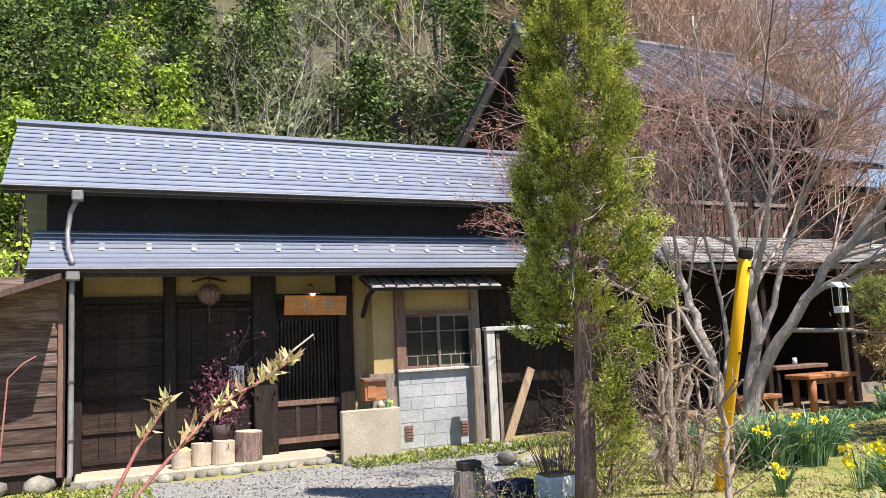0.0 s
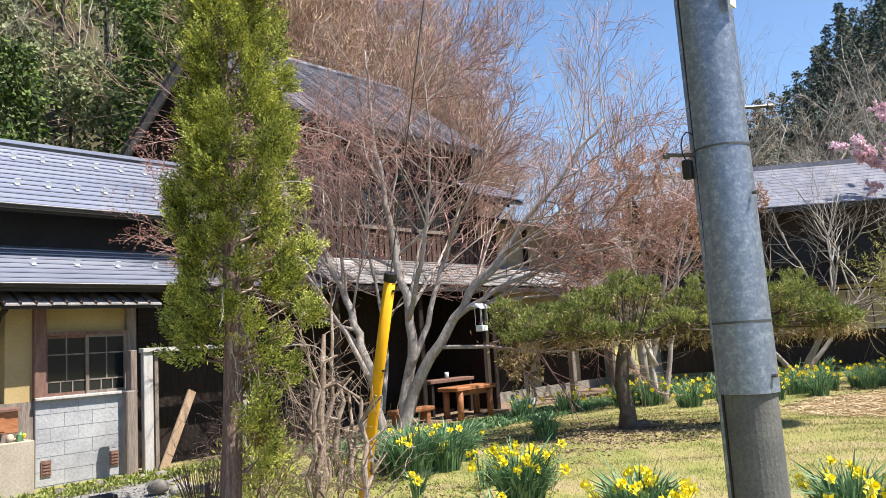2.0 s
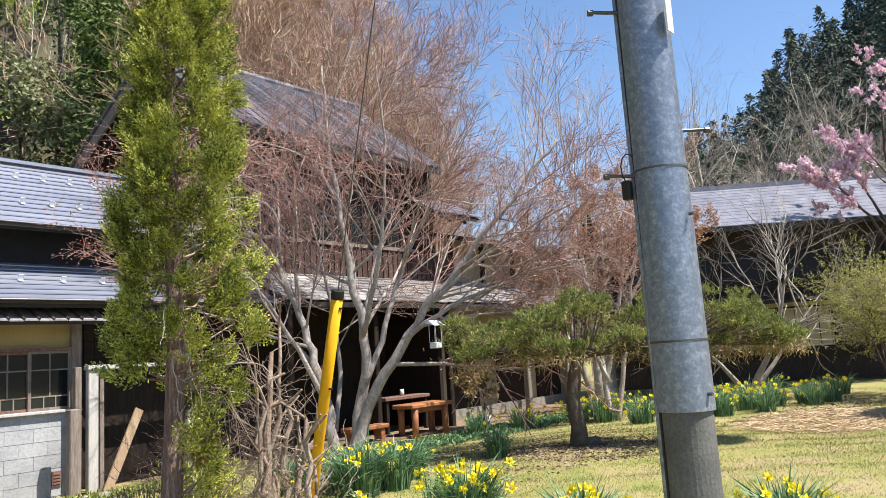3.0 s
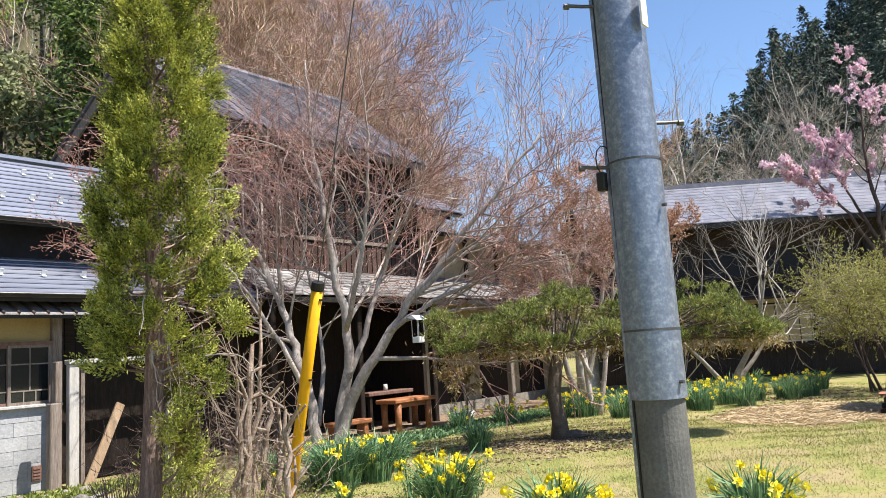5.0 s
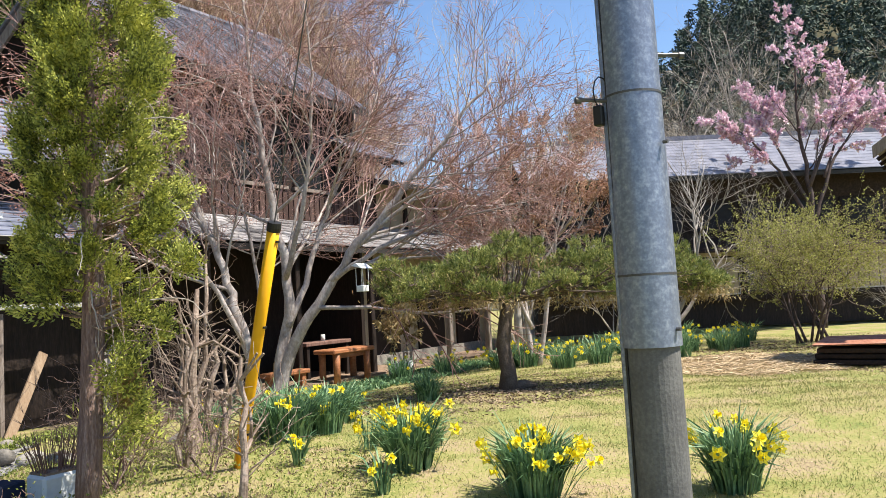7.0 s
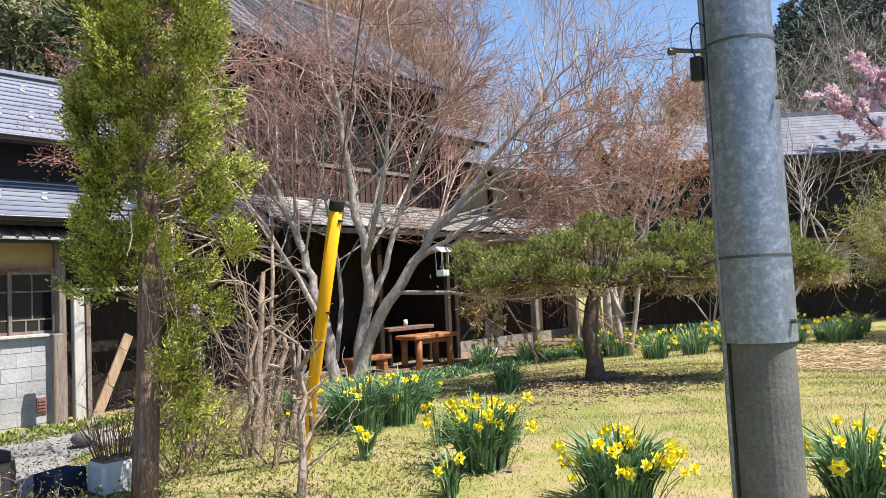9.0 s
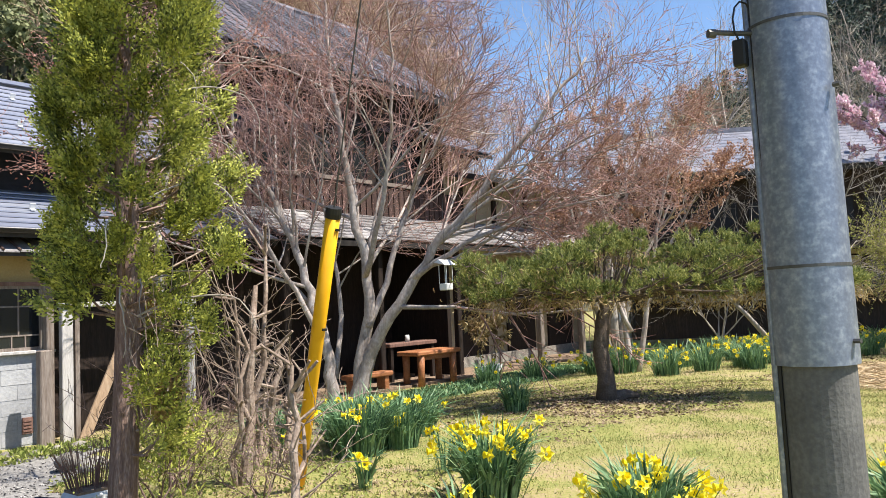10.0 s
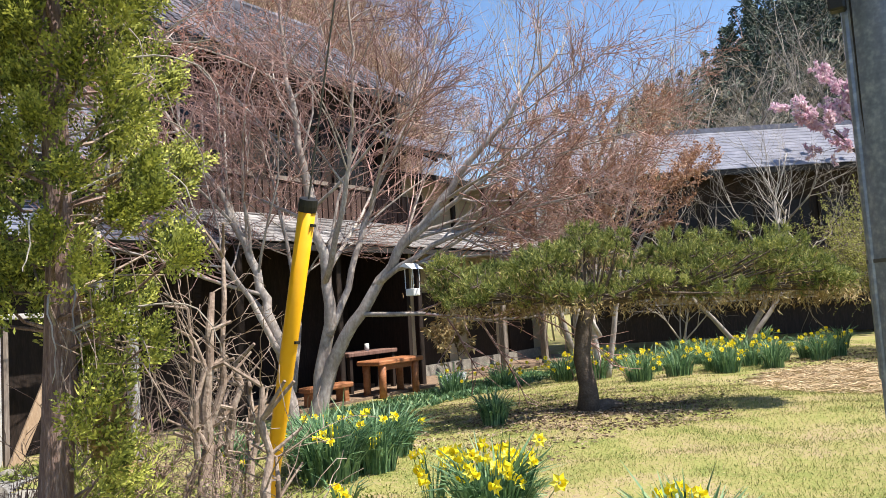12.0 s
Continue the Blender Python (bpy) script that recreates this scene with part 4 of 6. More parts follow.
stuff(quads("far_sprigs", np.concatenate(scrub_fine), BARE_WOOD), "fine grey twigs of the trees behind the far house", "trees")
stuff(part("far_bare_wood", scrub, BARE_WOOD), "grey-brown bare trees behind the far house", "trees")

# ---- far house across the yard ----
far_house = thing("far_house", "long two-storey farmhouse with a grey sheet roof and paper-screen windows", "house", (23.0, 7.1, 0.3), -54.9)
L0, L1 = -4.0, 9.6
part("roof", Geo().add(*slab((0, 4.6), (3.4, 6.35), L0, L1, 0.12)).add(*slab((3.4, 6.35), (7, 4.6), L0, L1, 0.12)), DARK_TRIM, far_house)
for r in range(12):
    f0, f1 = r / 12, (r + 1.05) / 12
    part("course", Geo().add(*slab((-0.02 + 3.4 * f0, 4.65 + 1.75 * f0), (-0.02 + 3.4 * f1, 4.64 + 1.75 * f1), L0, L1, 0.02)), TILE, far_house)
part("ridge_cap", Geo().box(L0, L1, 3.28, 3.52, 6.35, 6.5), TILE, far_house)
for w in (Geo().box(L0 + 0.4, L1 - 0.5, 0.95, 1.1, 0, 4.9), Geo().box(L0 + 0.4, L0 + 0.55, 1.1, 6, 0, 5), Geo().box(L1 - 0.65, L1 - 0.5, 1.1, 6, 0, 5)):
    part("wall", w, SHADE_DARK_WOOD, far_house)
part("soffit_wall", Geo().box(L0 + 0.4, L1 - 0.5, 0.9, 0.947, 3.9, 4.6), DARK_BOARD, far_house)
part("lower_roof", Geo().add(*slab((0.1, 2.35), (0.95, 2.75), L0, L1, 0.06)), DARK_BOARD, far_house)
for i in range(9):
    x = L0 + 1.2 + i * 1.6
    up = part("window", Geo().box(x - 0.7, x + 0.7, 0.88, 0.945, 2.95, 3.85), SHADE_DARK_WOOD, far_house)
    # black panel standing in for the dark opening of the upper floor
    part("shutter", Geo().box(x - 0.64, x + 0.64, 0.86, 0.875, 3.0, 3.8), BLACK_WALL, up)
    low = part("window", Geo().box(x - 0.72, x + 0.72, 0.86, 0.945, 1.0, 2.15), PALE_FRAME if i % 4 else SHADE_DARK_WOOD, far_house, "paper-screen window")
    part("screen", Geo().box(x - 0.68, x + 0.68, 0.845, 0.858, 1.05, 2.1), CREAM if i % 4 else GLASS, low)
    for k in range(5):
        part("muntin", Geo().box(x - 0.69 + k * 0.34, x - 0.67 + k * 0.34, 0.83, 0.843, 1.05, 2.1), SHADE_DARK_WOOD, low)
part("band", Geo().box(L0 + 0.4, L1 - 0.5, 0.88, 0.945, 2.2, 2.45), CREAM, far_house)
part("sill_beam", Geo().box(L0 + 0.4, L1 - 0.5, 0.78, 0.945, 0.82, 0.95), SHADE_DARK_WOOD, far_house)

# hut at the yard's edge
hut = thing("wooden_hut", "small old wooden hut with a deep shingled roof", "hut", (15.72, -0.2, 0.45), 0)
part("roof", Geo().add([(-0.9, 1.05, 3.35), (1.6, 1.05, 3.35), (1.6, -0.6, 4.5), (-0.9, -0.6, 4.5), (-0.9, 1.05, 3.25), (1.6, 1.05, 3.25), (1.6, -0.6, 4.38), (-0.9, -0.6, 4.38)], [(0, 1, 2, 3), (4, 7, 6, 5), (0, 4, 5, 1), (1, 5, 6, 2), (2, 6, 7, 3), (3, 7, 4, 0)]), OLD_SHINGLE, hut)
part("bargeboard", Geo().add([(-0.93, 1.1, 3.33), (-0.93, -0.6, 4.5), (-0.93, -0.6, 4.3), (-0.93, 1.1, 3.13), (-0.88, 1.1, 3.33), (-0.88, -0.6, 4.5), (-0.88, -0.6, 4.3), (-0.88, 1.1, 3.13)], [(0, 1, 2, 3), (4, 7, 6, 5), (0, 4, 5, 1), (1, 5, 6, 2), (2, 6, 7, 3), (3, 7, 4, 0)]), WEATHERED, hut)
part("wall", Geo().box(-0.62, 1.4, -2.0, 0.5, 1.9, 3.55), WEATHERED, hut)
for x in (-0.55, 1.3):
    part("post", Geo().box(x - 0.07, x + 0.07, 0.3, 0.44, 0.0, 3.4, bevel=0.01), SHADE_DARK_WOOD, hut)
    part("post", Geo().box(x - 0.07, x + 0.07, -2.0, -1.86, 0.0, 3.4, bevel=0.01), SHADE_DARK_WOOD, hut)
for k in range(4):
    part("rafter", Geo().tube([(-0.8 + 0.7 * k, 1.08, 3.2), (-0.8 + 0.7 * k, 0.2, 3.82), (-0.8 + 0.7 * k, -0.6, 4.33)], 0.04, 5), SHADE_DARK_WOOD, hut)
# covered pile
pile = thing("sheet_pile", "low pile of dark slabs under rusty corrugated sheets", "pile", (14.6, 0.6, 0.28), 0)
rg = np.random.default_rng(8)
for k in range(3):
    part("slab", Geo().box(-0.75, 0.9, -1.6, 1.25, 0.09 * k, 0.09 * k + 0.075, pose(rg.uniform(-0.06, 0.06), rg.uniform(-0.06, 0.06), 0, 0, 0, rg.uniform(-3, 3)), bevel=0.01), DARK_BOARD, pile)
for n, (y0, y1, z, mat) in enumerate(((-1.7, 0.2, 0.42, RUST), (-0.2, 1.3, 0.35, RUST))):
    g = Geo()
    v, f, w = [], [], 40
    for i in range(w):
        xx = -0.85 + 1.85 * i / (w - 1)
        for yy in (y0, y1):
            v.append((xx, yy, z + 0.02 * math.sin(i * 1.57) - 0.03 * (yy > 0)))
    f = [(2 * i, 2 * i + 1, 2 * i + 3, 2 * i + 2) for i in range(w - 1)]
    v2 = [(a, b, c - 0.012) for a, b, c in v]
    g.add(v, f).add(v2, f)
    part("corrugated_sheet", g, mat, pile)
for k in range(6):
    st = part("weight_stone", STONES[k % 5], STONE, pile, smooth=True)
    st.matrix_basis = pose(rg.uniform(-0.7, 0.7), rg.uniform(-1.4, 1.0), 0.47, 0, 0, rg.uniform(0, 360)) @ Matrix.Diagonal((0.1, 0.1, 0.07, 1))

# ---- trees of the garden ----
def bare_tree(name, label, at, stems, levels, kids, bend, up, shrink, rshrink, seed, bark, twig, bud=None, bud_size=0.02, bud_count=3, category="tree", thick=1, droop=0.0):
    """A leafless tree of several stems; the stems' first levels are its trunk, the rest its twigs."""
    rng = np.random.default_rng(seed)
    tree = thing(name, label, category, at)
    all_out, all_tips = [], []
    for start, heading, length, radius in stems:
        out, tips = grow(rng, start, heading, length, radius, levels, kids, bend, up, shrink, rshrink, droop)
        all_out += out
        all_tips += tips
    part("trunk", limbs(all_out, 0, thick, 8), bark, tree, smooth=True)
    tagged(part("branchwork", limbs(all_out, thick + 1, levels, 3), twig, tree), kind="stuff")
    if bud:
        p = np.array([t for t, _ in all_tips])
        d = np.array([t for _, t in all_tips])
        p = np.repeat(p, bud_count, 0) - np.repeat(d, bud_count, 0) * rng.uniform(0, 0.35, (len(p) * bud_count, 1)) + rng.normal(size=(len(p) * bud_count, 3)) * 0.015
        tagged(quads("foliage", leaves(p, np.repeat(d, bud_count, 0), bud_size, bud_size * 0.6, rng, 0.7), bud, tree), kind="stuff")
    return tree


def limb_tree(name, label, at, stems, radii, plan, seed, bark, twig, leaf=None, leaf_size=0.03, leaf_count=2, first=0.3, rise=0.12, category="tree"):
    """A leafless tree on drawn stems, each a line of (across, deep, height). plan: for each order of branches
    the number a branch carries, its length against the parent's, and the least and most angle of the fork."""
    rng = np.random.default_rng(seed)
    tree = thing(name, label, category, at)
    across, deep, up = np.array([0.63, -0.777, 0]), np.array([0.777, 0.63, 0]), np.array([0, 0, 1.0])
    twigs, tips, todo = Geo(), [], []
    for line, r in zip(stems, radii):
        knots = np.array([across * u + deep * w + up * z for u, w, z in line])
        step = np.concatenate([[0], np.cumsum(np.linalg.norm(np.diff(knots, axis=0), axis=1))])
        t = np.linspace(0, step[-1], 4 * len(line))
        pts = np.stack([np.interp(t, step, knots[:, k]) for k in range(3)], 1)
        pts[1:-1] = (pts[:-2] + 2 * pts[1:-1] + pts[2:]) / 4 + rng.normal(size=(len(pts) - 2, 3)) * r * 0.22
        rr = r * (1 - 0.86 * (t / t[-1]) ** 0.9)
        part("trunk", Geo().tube(pts, rr, 10), bark, tree, smooth=True)
        todo.append((0, pts, rr, step[-1]))
    boughs = Geo()
    while todo:
        order, pts, rr, ln = todo.pop()
        if order == len(plan):
            tips.append((pts[-1], unit(pts[-1] - pts[-2])))
            continue
        count, share, a0, a1 = plan[order]
        for k in range(count):
            low = first if order == 0 else 0.22
            f = low + (1 - low) * (k + rng.uniform(0.1, 0.95)) / count
            q = min(f, 0.995) * (len(pts) - 1)
            i = min(int(q), len(pts) - 2)
            start = pts[i] + (pts[i + 1] - pts[i]) * (q - i)
            d = unit(pts[i + 1] - pts[i])
            ang = rng.uniform(a0, a1)
            d = unit(d * math.cos(ang) + unit(np.cross(d, rng.normal(size=3))) * math.sin(ang))
            long = ln * share * rng.uniform(0.65, 1.2) * (1.15 - 0.5 * f)
            n = 6 if order == 0 else 4 if order == 1 else 3
            p = [start]
            for _ in range(n):
                d = unit(d + rng.normal(size=3) * 0.11 + up * rise)
                p.append(p[-1] + d * long / n)
            r0 = max(0.0032, (rr[i] * 0.5 if order == 0 else rr[0] * 0.48) * rng.uniform(0.7, 1.0))
            radius = np.linspace(r0, max(0.0024, r0 * 0.3), n + 1)
            (boughs if order == 0 else twigs).tube(np.array(p), radius, 6 if order == 0 else 3, cap=False)
            todo.append((order + 1, np.array(p), radius, long))
    tagged(part("bough_work", boughs, bark, tree, smooth=True), kind="stuff")
    tagged(part("branchwork", twigs, twig, tree), kind="stuff")
    if leaf:
        p, d = np.array([t for t, _ in tips]), np.array([t for _, t in tips])
        m = len(p) * leaf_count
        p = np.repeat(p, leaf_count, 0) - np.repeat(d, leaf_count, 0) * rng.uniform(0, 0.3, (m, 1)) + rng.normal(size=(m, 3)) * 0.015
        tagged(quads("foliage", leaves(p, np.repeat(d, leaf_count, 0), leaf_size, leaf_size * 0.6, rng, 0.7), leaf, tree), kind="stuff")
    return tree


limb_tree("maple_tree", "many-stemmed bare maple with pale lichened trunk and red buds", (9.48, 9.62, 0.0),
          [((-0.16, 0.1, -0.1), (-0.28, 0.15, 0.8), (-0.46, 0.2, 1.5), (-0.78, 0.3, 2.6), (-1.2, 0.4, 3.5), (-1.85, 0.5, 4.5), (-2.3, 0.6, 5.6)),
           ((0.02, 0, -0.1), (0.28, 0, 0.8), (0.4, 0.05, 1.7), (0.32, 0.1, 2.6), (0.15, 0.2, 3.5), (-0.1, 0.3, 5.4), (-0.2, 0.3, 7.2)),
           ((0.08, -0.1, -0.1), (0.34, -0.1, 0.75), (0.72, -0.2, 1.45), (1.15, -0.3, 2.05), (1.75, -0.5, 2.75), (2.4, -0.7, 3.5), (3.9, -0.9, 5.2)),
           ((0.38, 0, 1.3), (0.7, 0.2, 2.0), (0.85, 0.4, 2.7), (1.2, 0.6, 3.6), (1.9, 0.8, 5.0), (2.6, 0.9, 6.9)),
           ((-0.32, 0.15, 1.0), (-0.75, 0.0, 1.9), (-1.35, -0.2, 3.0), (-2.3, -0.4, 4.2)),
           ((1.1, -0.3, 2.0), (1.9, -0.6, 2.5), (2.9, -0.9, 2.85), (4.6, -1.1, 3.2)),
           ((0.36, 0.05, 2.1), (0.55, -0.3, 2.6), (0.85, -0.6, 3.6), (1.0, -0.8, 5.4), (0.9, -0.9, 7.0)),
           ((1.5, -0.4, 2.5), (2.4, -0.8, 3.2), (3.5, -1.0, 3.8), (4.8, -1.1, 4.4)),
           ((-0.2, 0.2, 0.5), (-0.1, 0.6, 1.6), (-0.35, 1.0, 3.0), (-0.9, 1.2, 5.6))],
          [0.11, 0.115, 0.12, 0.06, 0.055, 0.05, 0.05, 0.045, 0.05],
          [(17, 0.46, 0.5, 1.1), (9, 0.56, 0.45, 1.0), (9, 0.55, 0.4, 0.95)], 15, BARK_PALE, TWIG_RED, BUD, 0.03, 1, first=0.28, rise=0.03)
red = bare_tree("red_bud_tree", "slender bare maple with red buds behind the cypress", (5.02, 7.35, 0.2),
                [((0, 0, 1.9), (-0.3, 0.1, 1), 2.2, 0.03), ((0, 0, 2.1), (-0.6, 0.2, 0.6), 1.5, 0.022), ((0, 0, 2.2), (0.25, 0.1, 1), 2.0, 0.025)],
                3, (8, 6, 4), 0.2, 0.02, 0.5, 0.58, 55, BARK_GREY, TWIG_RED, BUD, 0.028, 5)
part("stem", Geo().tube([(0, 0, -0.1), (0.03, 0, 1.0), (0, 0, 1.9), (0, 0, 2.25)], [0.05, 0.045, 0.04, 0.03], 8), BARK_GREY, red, smooth=True)
limb_tree("withered_tree", "small tree still carrying orange-brown dry leaves", (15.1, 7.5, 0.1),
          [((0, 0, -0.1), (-0.1, 0, 1.2), (-0.2, 0.1, 2.6), (-0.7, 0.2, 4.6)), ((0.1, 0, -0.1), (0.35, 0, 1.3), (0.6, -0.1, 2.7), (1.1, -0.2, 4.7)),
           ((0.02, 0, 0.8), (-0.5, -0.1, 2.0), (-1.5, -0.2, 3.9)), ((0.3, 0, 1.2), (1.0, 0.2, 2.6), (2.0, 0.3, 4.1)), ((0, 0.1, 1.5), (0.15, 0.3, 3.0), (0.2, 0.4, 5.2))],
          [0.07, 0.065, 0.05, 0.05, 0.05], [(9, 0.32, 0.5, 1.0), (7, 0.5, 0.4, 0.9), (5, 0.5, 0.4, 0.9)], 6, BARK_PALE, TWIG_RED, DRY_LEAF, 0.052, 15, first=0.45, rise=0.08)
bare_tree("willow_tree", "tall slender bare tree with yellowish twigs", (18.5, 9.6, 0.0),
          [((0, 0, -0.05), (0, 0, 1), 6.5, 0.12), ((0.1, 0.1, -0.05), (0.25, -0.2, 1), 6.0, 0.1), ((-0.1, 0, -0.05), (-0.25, 0.25, 1), 6.0, 0.09)],
          4, (8, 5, 4, 3), 0.1, 0.35, 0.5, 0.5, 7, BARK_GREY, TWIG_YELLOW, TAN_LEAF, 0.03, 2)
bare_tree("grey_tree", "spreading bare grey tree before the far house", (19.6, 6.1, 0.25),
          [((0, 0, -0.05), (0.1, -0.3, 1), 3.4, 0.09), ((0.1, 0, -0.05), (-0.5, 0.6, 0.9), 3.2, 0.07), ((0, 0.1, -0.05), (0.55, -0.8, 0.9), 3.4, 0.07)],
          3, (8, 6, 5), 0.18, 0.12, 0.62, 0.55, 8, BARK_GREY, BARK_GREY)
bare_tree("bare_tree", "tall bare grey-brown tree behind the far house", (28.5, 9.5, 0.3),
          [((0, 0, -0.05), (0, 0, 1), 8.0, 0.14), ((0.1, 0.1, -0.05), (0.3, -0.3, 1), 7.5, 0.12), ((-0.1, 0.1, -0.05), (-0.4, 0.3, 1), 7.0, 0.1)],
          4, (7, 5, 4, 3), 0.13, 0.2, 0.52, 0.52, 9, BARK_GREY, BARK_GREY)
bare_tree("bare_tree", "tall bare grey-brown tree behind the far house", (31.0, 5.5, 0.3),
          [((0, 0, -0.05), (0, 0, 1), 8.0, 0.14), ((0.1, 0.1, -0.05), (0.35, -0.3, 1), 7.5, 0.12)],
          4, (7, 5, 4, 3), 0.13, 0.2, 0.52, 0.52, 19, BARK_GREY, BARK_GREY)
limb_tree("peach_tree", "peach tree in full pink blossom", (25.0, 3.1, 0.3),
          [((0, 0, -0.1), (-0.05, 0, 2.2), (-0.1, 0, 4.2), (-0.3, 0, 6.0), (-0.2, 0, 8.2)), ((-0.05, 0, 3.0), (0.7, 0, 4.8), (1.7, 0.2, 5.9), (2.6, 0.3, 6.2)),
           ((-0.05, 0, 2.8), (-1.0, 0.1, 4.7), (-1.9, 0.1, 5.7), (-2.5, 0.1, 6.0)), ((-0.1, 0, 4.0), (0.6, -0.3, 5.8), (1.1, -0.3, 7.3)), ((-0.1, 0, 3.5), (-0.8, 0.4, 5.4), (-1.2, 0.5, 6.9)), ((0.4, 0, 4.3), (1.2, 0.3, 5.8), (2.0, 0.3, 6.8))],
          [0.12, 0.07, 0.07, 0.06, 0.06, 0.05], [(11, 0.24, 0.4, 1.0), (6, 0.55, 0.4, 0.9)], 10, BARK_DARK, BARK_DARK, BLOSSOM, 0.11, 40, first=0.5, rise=0.05)
bare_tree("green_bush", "large spreading bush with yellow-green young leaves", (18.9, 2.9, 0.28),
          [((0.1 * k, -0.08 * k, -0.05), (0.42 * math.cos(k * 1.1), 0.5 * math.sin(k * 1.1), 1), 1.95, 0.035) for k in range(8)],
          3, (8, 7, 5), 0.2, 0.03, 0.6, 0.55, 12, BARK_DARK, BARK_STEM, BUSH_LEAF, 0.042, 14, "bush")
for n, (x, y, s) in enumerate(((21.2, 0.6, 1.0), (22.0, 8.2, 1.0))):
    bare_tree("bare_shrub", "tangled bare shrub with grey twigs", (x, y, 0.25),
              [((0.06 * k, 0.05 * k, -0.05), (0.6 * math.cos(k * 1.3), 0.6 * math.sin(k * 1.3), 1), 1.7 * s, 0.025) for k in range(6)],
              3, (5, 4, 3), 0.22, 0.05, 0.6, 0.6, 20 + n, BARK_GREY, BARK_GREY, category="shrub")


def plumes(origin, axis, length, rng):
    """Flat upright plumes of scaly sprays: an axis with side sprays in one plane, each of small pointed scales."""
    m = len(origin)
    d = unit(axis)
    side = unit(np.cross(d, unit(rng.normal(size=(m, 3)))))
    face = np.cross(d, side)
    out = []
    for k in range(11):
        f = k / 11
        sign = 1 if k % 2 else -1
        w = unit(d * 0.8 + side * sign * 0.62 + face * rng.normal(size=(m, 1)) * 0.2) if k < 10 else d
        stem = origin + d * (length * f)[:, None]
        reach = length * 0.42 * (1.1 - 0.7 * f)
        for j in range(4):
            turn = 0.5 * (1 if j % 2 else -1) * (j < 3)
            way = unit(w + np.cross(face, w) * turn)
            at = stem + w * (reach * j / 4)[:, None]
            out.append(leaves(at, way, reach.mean() * 0.48, 0.0145, rng, 0.16, face))
    return np.concatenate(out)


def cypress(at):
    """The tall conifer by the drive: upright plumes of flat sprays in clumps on a shaggy trunk, bare limbs showing."""
    rng = np.random.default_rng(31)
    tree = thing("cypress_tree", "tall narrow cypress with shaggy bark, yellow-green sprays and dead inner twigs", "tree", at)
    H = 6.4
    zs = np.linspace(-0.1, H, 16)
    lean = np.stack([0.02 * zs + 0.03 * np.sin(zs * 1.3), 0.015 * np.cos(zs * 1.7), zs], 1)
    trunk = Geo().tube(lean, 0.078 * (1 - zs / H * 0.85) + 0.008, 12)
    v = trunk.v[0]
    trunk.v[0] = v + np.stack([0.008 * np.sin(v[:, 2] * 9 + np.arctan2(v[:, 1], v[:, 0]) * 5)] * 2 + [np.zeros(len(v))], 1)
    part("trunk", trunk, BARK_CONIFER, tree, smooth=True)
    second = Geo().tube([(0.03, 0.06, 0.0), (0.13, 0.1, 0.7), (0.17, 0.08, 1.3), (0.12, 0.04, 1.9), (0.05, 0.0, 2.4)], [0.045, 0.04, 0.035, 0.03, 0.02], 9)
    part("side_stem", second, BARK_CONIFER, tree, smooth=True)
    limb_geo, dead, green, brown = Geo(), Geo(), [], []
    east = math.atan2(-0.5, 0.87)
    for k in range(165):
        z = 0.55 + 5.75 * (k + rng.uniform()) / 165
        a = k * 2.4 + rng.uniform(-0.5, 0.5)
        lit = 0.5 + 0.5 * math.cos(a - east)
        wide = float(np.interp(z, [0.7, 1.2, 1.7, 2.3, 3.1, 4.0, 5.0, 6.0, 6.5], [0.32, 0.52, 0.8, 0.78, 0.6, 0.39, 0.26, 0.12, 0.03]))
        tight = float(np.interp(z, [0.7, 1.3, 1.5, 2.3, 3.1, 4.0, 5.0, 6.0, 6.5], [0.0, 0.0, 0.42, 0.42, 0.36, 0.28, 0.2, 0.1, 0.03]))
        full = wide * lit + tight * (1 - lit)
        if full < 0.12 and z < 2 or (z < 1.35 and lit < 0.7):
            continue
        reach = full * rng.uniform(0.62, 1.1)
        out = np.array([math.cos(a), math.sin(a), 0])
        s = np.array([0.02 * z, 0, z - 0.3 * reach - 0.1])
        end = np.array([0.02 * z, 0, z]) + out * reach
        mid = (s + end) / 2 + rng.normal(size=3) * 0.03 - np.array([0, 0, 0.05])
        (dead if rng.uniform() < 0.4 else limb_geo).tube([s, mid, end], [0.012, 0.009, 0.004], 4)
        n = int(rng.integers(20, 38)) if z > 1.6 else 22
        size = rng.uniform(0.8, 1.3)
        lobe = unit(rng.normal(size=(n, 3)) + out * 0.7) * rng.uniform(0.3, 1, (n, 1))
        o = end - out * 0.1 + lobe * np.array([0.11, 0.11, 0.15]) * size - np.array([0, 0, 0.08])
        ax = out * 0.5 + lobe * 0.5 + np.array([0, 0, 0.75]) + rng.normal(size=(n, 3)) * 0.25
        (brown if z < 2.2 and rng.uniform() < 0.12 else green).append(plumes(o, ax, rng.uniform(0.12, 0.22, n) * size, rng))
    tagged(quads("foliage", np.concatenate(green), CYPRESS, tree), kind="stuff")
    tagged(quads("withered_foliage", np.concatenate(brown), BROWN_SPRAY, tree), kind="stuff")
    # long bare limbs that curve across the crown, and dead twigs that hang below it
    arch = Geo()
    for k in range(15):
        a = east + rng.uniform(-1.9, 1.2)
        z = rng.uniform(1.1, 3.1)
        r = rng.uniform(0.35, 0.8)
        c, s = math.cos(a), math.sin(a)
        j = rng.normal(size=(6, 3)) * 0.018
